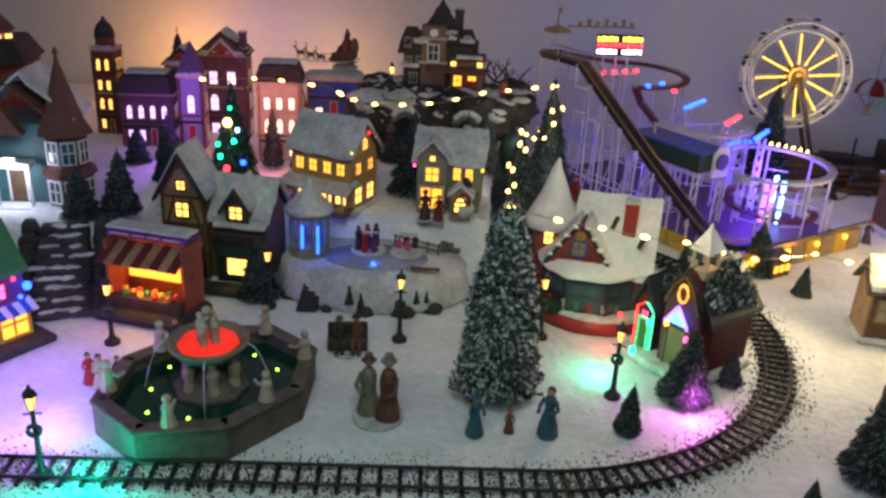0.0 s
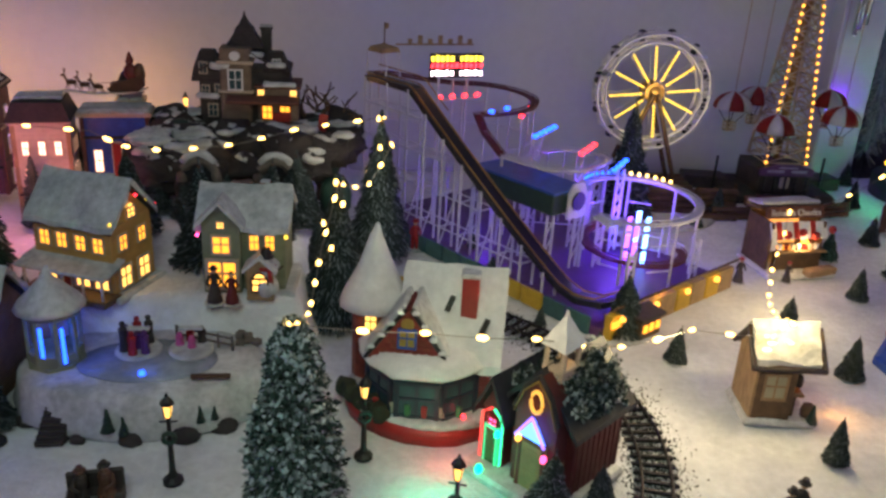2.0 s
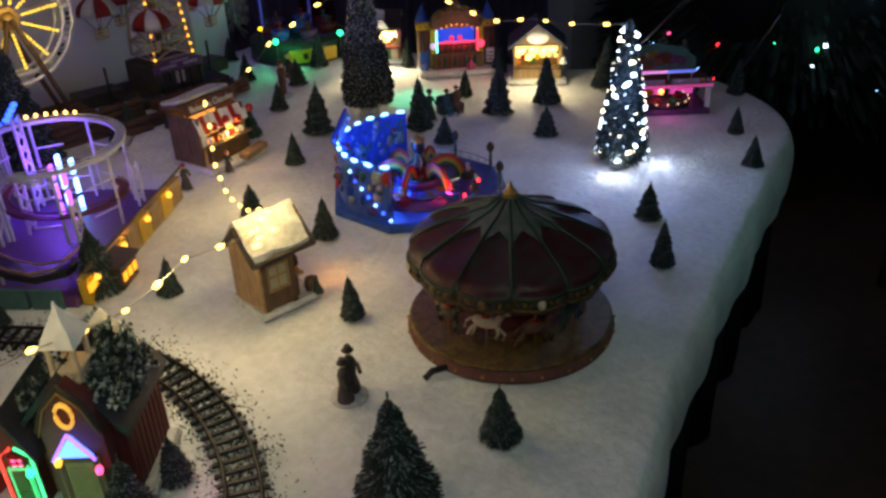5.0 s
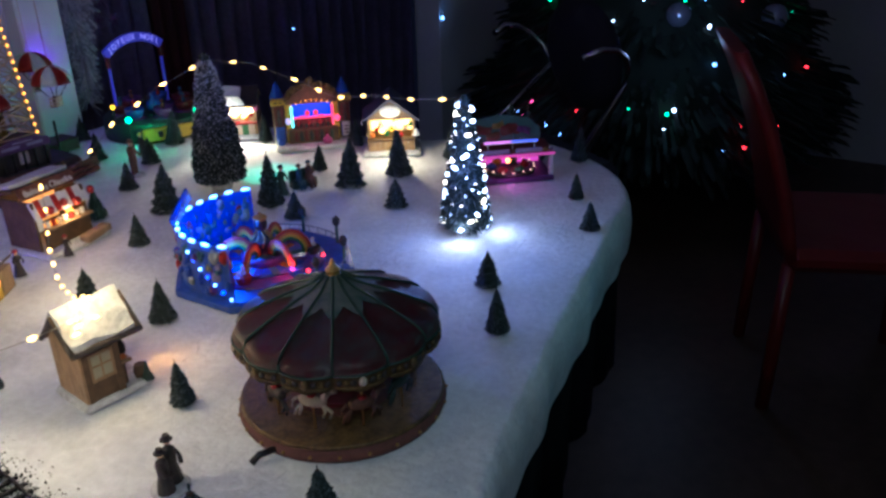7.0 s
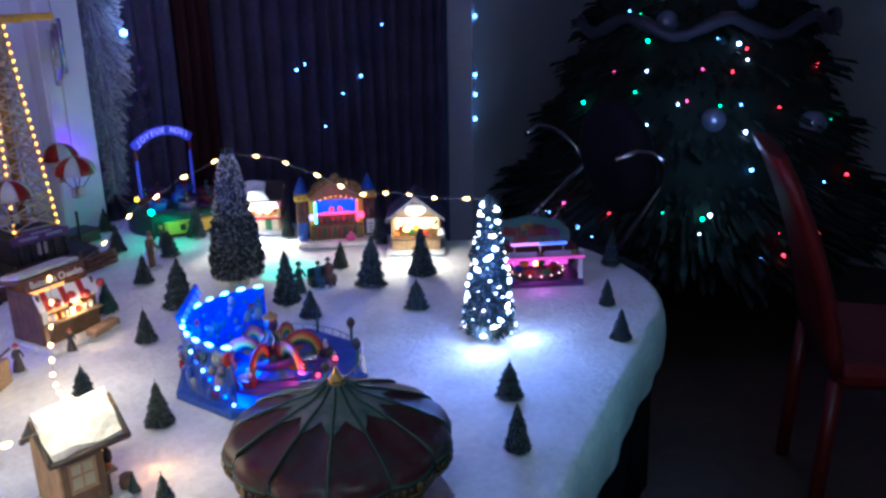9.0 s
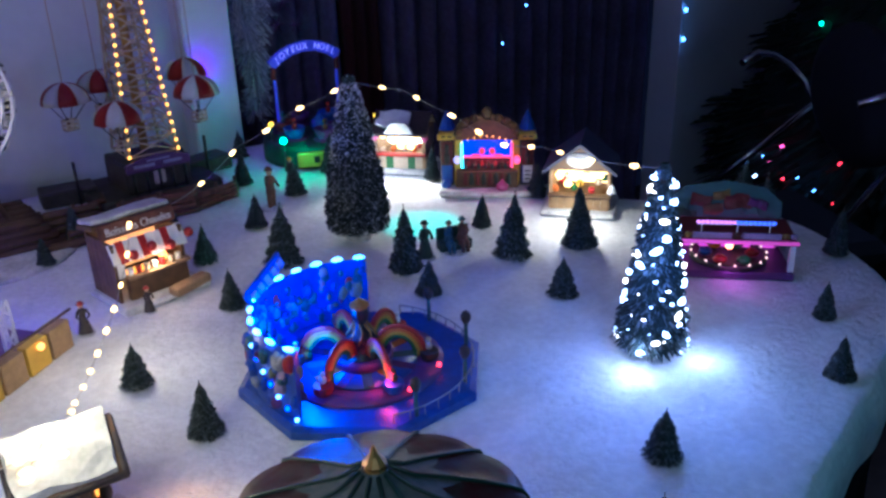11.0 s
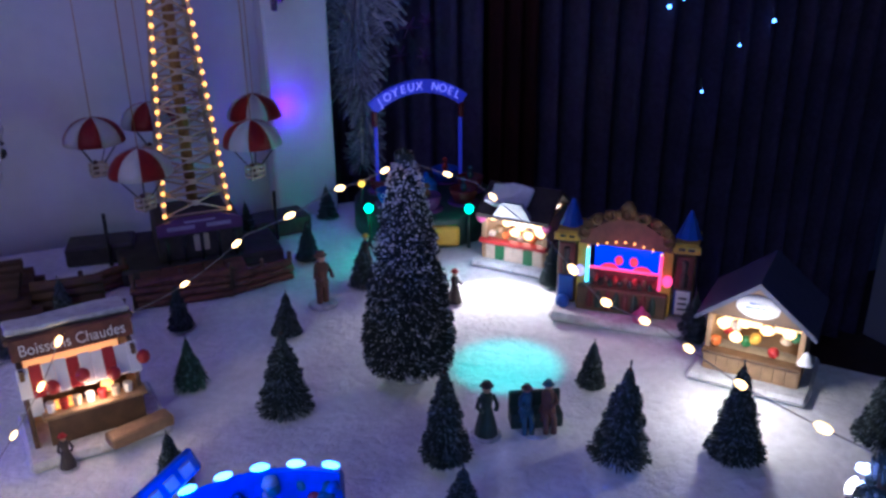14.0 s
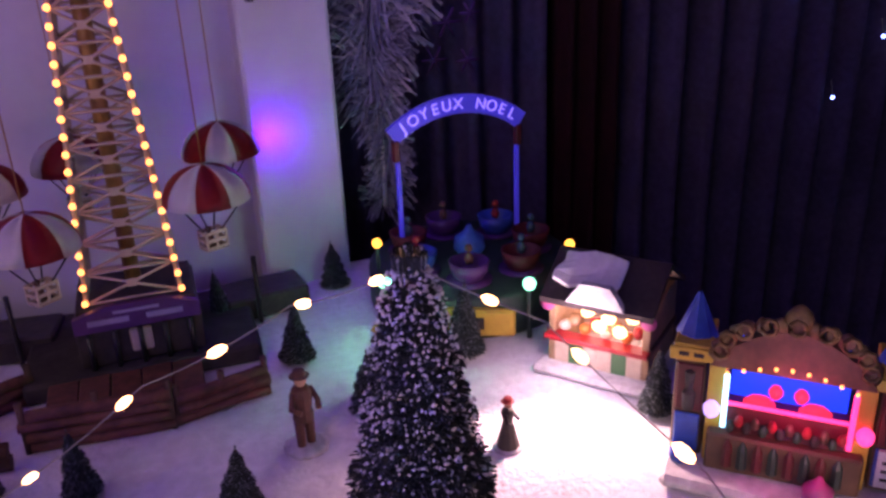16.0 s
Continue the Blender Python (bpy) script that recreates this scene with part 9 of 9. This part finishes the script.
part("notice", box(shape(), 0.079, -0.0295, 0.018, 0.018, 0.003, 0.030), WHITEP, t, "small white notice board")
for k in range(3):
    part("notice_bar", box(shape(), 0.079, -0.0315, 0.024 + 0.007 * k, 0.011, 0.001, 0.002), BLACK, t)
part("blue_foot", lumpy(ball(shape(), -0.080, -0.036, 0.016, 0.010, n=8), 0.002, 60), BLUEP, t)

x, y, a = stall_pose((1.590, 1.872), (1.655, 1.788), 0.085)
t = thing("bakery_stall", "bright white-lit bakery stall with snowy dark roof", "market stall", x, y, 0, a, group="stalls")
part("base", lumpy(box(shape(), 0, -0.008, 0, 0.128, 0.112, 0.010, bevel=0.004), 0.002, 45), PACKED, t)
for s in (-1, 1):
    part("side_wall", box(shape(), s * 0.049, 0, 0.008, 0.008, 0.085, 0.078, bevel=0.001), TAN, t)
    part("side_beam", box(shape(), s * 0.0535, 0, 0.040, 0.003, 0.085, 0.005), LOG, t)
part("back_wall", box(shape(), 0, 0.040, 0.008, 0.1, 0.005, 0.078), CREAM, t)
# glowing panel replaces lamps that would light the bakery's back wall
part("inside_glow", box(shape(), 0, 0.0355, 0.040, 0.09, 0.003, 0.042), light_mat("bakery_inside_glow", (1.0, 0.74, 0.40), 7.0), t, "bright self-glowing back panel")
for k in range(6):
    part("front_panel", box(shape(), -0.038 + 0.0152 * k, -0.041, 0.008, 0.0150, 0.005, 0.030), GREENP if k in (1, 4) else CREAM, t)
part("counter", box(shape(), 0, -0.044, 0.038, 0.108, 0.018, 0.005, bevel=0.001), REDP, t)
part("roof", slab_roof(shape(), 0.095, 0.102, 0.084, 0.030, 0.006, 0.007), DKROOF, t, m=pose(0, 0, 0, 0, 0, 90))
part("front_gable", lumpy(prism(shape(), [(-0.030, 0), (0.030, 0), (0.015, 0.022), (-0.015, 0.022)], -0.056, -0.048), 0.001, 70), PACKED, t, "snow-covered name gable", m=pose(0, 0, 0.086))
bm = box(shape(), 0, 0, 0, 0.066, 0.040, 0.005, bevel=0.0015)
bmesh.ops.subdivide_edges(bm, edges=bm.edges[:], cuts=3, use_grid_fill=True)
part("roof_snow", lumpy(bm, 0.006, 45), ROOFSNOW, t, "patch of snow on the slope", m=pose(-0.016, -0.024, 0.106, 32, 0, 0))
for k in range(8):
    part("ware", lumpy(ball(shape(), -0.038 + 0.011 * k, -0.034, 0.049 + 0.008 * (k % 2), 0.0065, n=8), 0.0015, 80, k), [CREAM, TAN, ORANGEP, REDP][k % 4], t)
for x, z in ((-0.036, 0.078), (-0.012, 0.072), (0.010, 0.068), (0.034, 0.074), (0.0, 0.058), (0.022, 0.056)):
    part("counter_bulb", lumpy(ball(shape(), x, -0.040, z, 0.0058, 1.3, 1, 1, n=8), 0.001, 120, x), BULB, t)
for s in (-1, 1):
    part("rosette", lathe(shape(), [(0.008, 0), (0.008, 0.002), (0.002, 0.003)], 12), PINKP, t, m=pose(s * 0.052, -0.046, 0.076, 90, 0, 0))

# bumper ride with painted back
x, y, a = stall_pose((1.607, 1.160), (1.715, 1.034), 0.10)
t = thing("sled_ride", "small pink-lit sled ride with painted sloping back", "fairground ride", x, y, 0, a)
part("base", box(shape(), 0, -0.005, 0, 0.170, 0.105, 0.012, bevel=0.002), PURPLEP, t)
part("back_panel", prism(shape(), [(-0.085, 0), (0.085, 0), (0.085, 0.07), (0.06, 0.092), (0, 0.102), (-0.06, 0.092), (-0.085, 0.07)], -0.003, 0.003), TEALG, t, "dark teal painted back", m=pose(0, 0.048, 0.010, -16, 0, 0))
for k, (x, z, w, h, m) in enumerate(((-0.062, 0.066, 0.022, 0.018, TEALG), (-0.036, 0.072, 0.034, 0.018, DKRED), (-0.006, 0.082, 0.026, 0.017, OCHRE), (0.018, 0.070, 0.038, 0.022, DKRED), (0.050, 0.068, 0.030, 0.016, PURPLEP), (-0.018, 0.058, 0.030, 0.014, BROWNCLOTH), (0.036, 0.056, 0.024, 0.014, TEALG), (-0.058, 0.050, 0.03, 0.014, DKGREEN))):
    bm = box(shape(), 0, 0, -h / 2, w, 0.003, h, bevel=0.001)
    bmesh.ops.subdivide_edges(bm, edges=bm.edges[:], cuts=3, use_grid_fill=True)
    part("painted_patch", lumpy(bm, 0.006, 55, k * 3.1), m, t, m=pose(0, 0.042, 0.010, -16, 0, 0) @ pose(x, 0.0015 - 0.0006 * k, z, 0, 12 * math.sin(k * 2.0), 0))
part("canopy", box(shape(), 0, -0.012, 0.056, 0.172, 0.085, 0.006, rx=3, bevel=0.002), DKRED, t)
part("canopy_edge", tube(shape(), [(-0.086, -0.054, 0.058), (0.086, -0.054, 0.058)], 0.0028, 6), light_mat("neon_pink", (1.0, 0.12, 0.55), 0.35), t)
part("roof_letters", box(box(shape(), -0.035, -0.05, 0.062, 0.055, 0.004, 0.009), 0.035, -0.05, 0.062, 0.05, 0.004, 0.009), LILAC, t, "raised pale sign bars")
for k in range(15):
    part("canopy_scroll", lumpy(ball(shape(), -0.080 + 0.0114 * k, -0.046, 0.065, 0.0055, 1, 0.7, 1, n=7), 0.0018, 120, k), [LILAC, OCHRE, LILAC, BROWNCLOTH][k % 4], t)
for x0, x1, m in ((-0.055, -0.004, light_mat("neon_rose", (0.9, 0.30, 0.85), 1.0)), (-0.002, 0.050, light_mat("neon_blue", (0.12, 0.20, 1.0), 1.0))):
    for k in range(9):
        x = x0 + (x1 - x0) * k / 8
        part("top_lamp", ball(shape(), x, -0.045, 0.085, 0.0030, 1.1, 1, 0.9, n=6), m, t)
    part("top_bar", tube(shape(), [(x0, -0.045, 0.082), (x1, -0.045, 0.082)], 0.0014, 6), STEEL, t)
for x in (-0.05, 0, 0.045):
    part("top_stay", tube(shape(), [(x, -0.045, 0.060), (x, -0.045, 0.084)], 0.0012, 5), STEEL, t)
for s in (-1, 1):
    part("post", box(shape(), s * 0.080, -0.048, 0.010, 0.008, 0.006, 0.050), WHITEP, t)
part("pit", lathe(shape(), [(0.056, 0.012), (0.058, 0.020), (0.052, 0.021), (0.05, 0.014), (0.01, 0.0135)], 28), DKCLOTH, t)
for k in range(16):
    b = k * math.pi / 8
    part("pit_bulb", ball(shape(), 0.055 * math.cos(b), 0.055 * math.sin(b) - 0.005, 0.023, 0.0020, n=5), light_mat("pit_warm", (1.0, 0.6, 0.4), 1.2), t)
for k in range(6):
    b = k * math.pi / 3
    part("sled_car", lumpy(ball(shape(), 0.034 * math.cos(b), 0.034 * math.sin(b) - 0.005, 0.022, 0.009, 1.2, 0.9, 0.8, n=8), 0.001, 80, k), [REDP, GREENP, YELP, BLUEP][k % 4], t)
part("glow_star", ball(shape(), 0, -0.005, 0.032, 0.006, n=8), light_mat("orange_led", (1.0, 0.25, 0.08), 5), t)
part("pink_back", box(shape(), 0, 0.034, 0.014, 0.15, 0.003, 0.040), light_mat("pink_back_glow", (1.0, 0.1, 0.6), 0.6), t)

# teacup ride with arch
t = thing("teacup_ride", "dark teacup ride with blue arch sign and green lamps", "fairground ride", 1.590, 2.075, 0, -28)
part("deck", lathe(shape(), [(0.125, 0), (0.125, 0.045), (0.120, 0.050), (0.01, 0.051)], 30), DKGREEN, t)
part("front_panel", box(shape(), 0, -0.128, 0.008, 0.12, 0.012, 0.032, bevel=0.003), YELP, t, "yellow panel with dark bars")
for q in (-0.02, 0.0, 0.02):
    part("panel_bar", box(shape(), q, -0.1345, 0.018, 0.012, 0.002, 0.014), DKCLOTH, t)
for k in range(7):
    b = k * math.pi * 2 / 7 + 0.3
    cx, cy = 0.078 * math.cos(b), 0.078 * math.sin(b)
    part("teacup", lathe(shape(), [(0.014, 0.052), (0.021, 0.062), (0.024, 0.076), (0.021, 0.076), (0.016, 0.062)], 16, x=cx, y=cy), [DKRED, BLUEP, PURPLEP][k % 3], t)
    part("saucer", lathe(shape(), [(0.026, 0.0505), (0.027, 0.053), (0.012, 0.0535)], 16, x=cx, y=cy), PURPLEP, t)
    part("rider_toy", ball(ball(shape(), cx, cy, 0.078, 0.007, 0.8, 0.8, 1.2, n=7), cx, cy, 0.091, 0.005, n=7), [BLUECLOTH, REDP, BROWNCLOTH][k % 3], t)
part("teapot", lathe(shape(), [(0.012, 0.05), (0.020, 0.060), (0.018, 0.074), (0.006, 0.082), (0.003, 0.090)], 14), BLUEP, t)
for x, m in ((-0.085, GREENLED), (0.075, GREENLED)):
    part("green_lamp", ball(shape(), x, -0.118, 0.066, 0.0075, n=9), m, t)
    part("lamp_stem", tube(shape(), [(x, -0.118, 0.0), (x, -0.118, 0.062)], 0.003, 6), DKGREEN, t)
for x in (-0.105, 0.12):
    part("amber_lamp", ball(shape(), x, -0.05, 0.085, 0.006, n=8), light_mat("amber_globe", (1.0, 0.55, 0.02), 2.0), t)
    part("lamp_stem", tube(shape(), [(x, -0.05, 0.04), (x, -0.05, 0.082)], 0.003, 6), DKGREEN, t)
t = thing("lit_arch", "arched sign with glowing lettering over teacup ride", "arch sign", 1.602, 2.130, 0.0, 0)
t.scale = (0.92, 1.0, 0.955)
for s in (-1, 1):
    part("arch_post", box(shape(), s * 0.087, 0, 0.0, 0.006, 0.006, 0.172, bevel=0.001), SIGNBLUE, t)
    part("post_cap", box(shape(), s * 0.089, 0, 0.172, 0.010, 0.010, 0.028, bevel=0.002), DKRED, t)
bm = shape()
rows = []
for k in range(17):
    b = radians(128 - 76 * k / 16)
    rows.append([bm.verts.new((0.140 * c * math.cos(b), y2, 0.085 + 0.140 * c * math.sin(b))) for c, y2 in ((1.0, -0.003), (1.17, -0.003), (1.17, 0.003), (1.0, 0.003))])
for p, q in zip(rows, rows[1:]):
    for j in range(4):
        bm.faces.new((p[j], p[(j + 1) % 4], q[(j + 1) % 4], q[j]))
bm.faces.new(rows[0]), bm.faces.new(rows[-1])
part("arch_board", bm, SIGNBLUE, t, "blue glowing arched board")
word = "JOYEUX NOEL"
for k, ch in enumerate(word):
    if ch == " ":
        continue
    b = radians(121 - 62 * k / (len(word) - 1))
    cu = bpy.data.curves.new("letter", "FONT")
    cu.body, cu.size, cu.extrude, cu.align_x, cu.align_y = ch, 0.0205, 0.0007, "CENTER", "CENTER"
    cu.materials.append(SIGNTEXT)
    ob = new("letter", cu)
    ob.parent = t
    ob.matrix_basis = pose(0.152 * math.cos(b), -0.0042, 0.085 + 0.152 * math.sin(b), 90, 90 - math.degrees(b), 0)
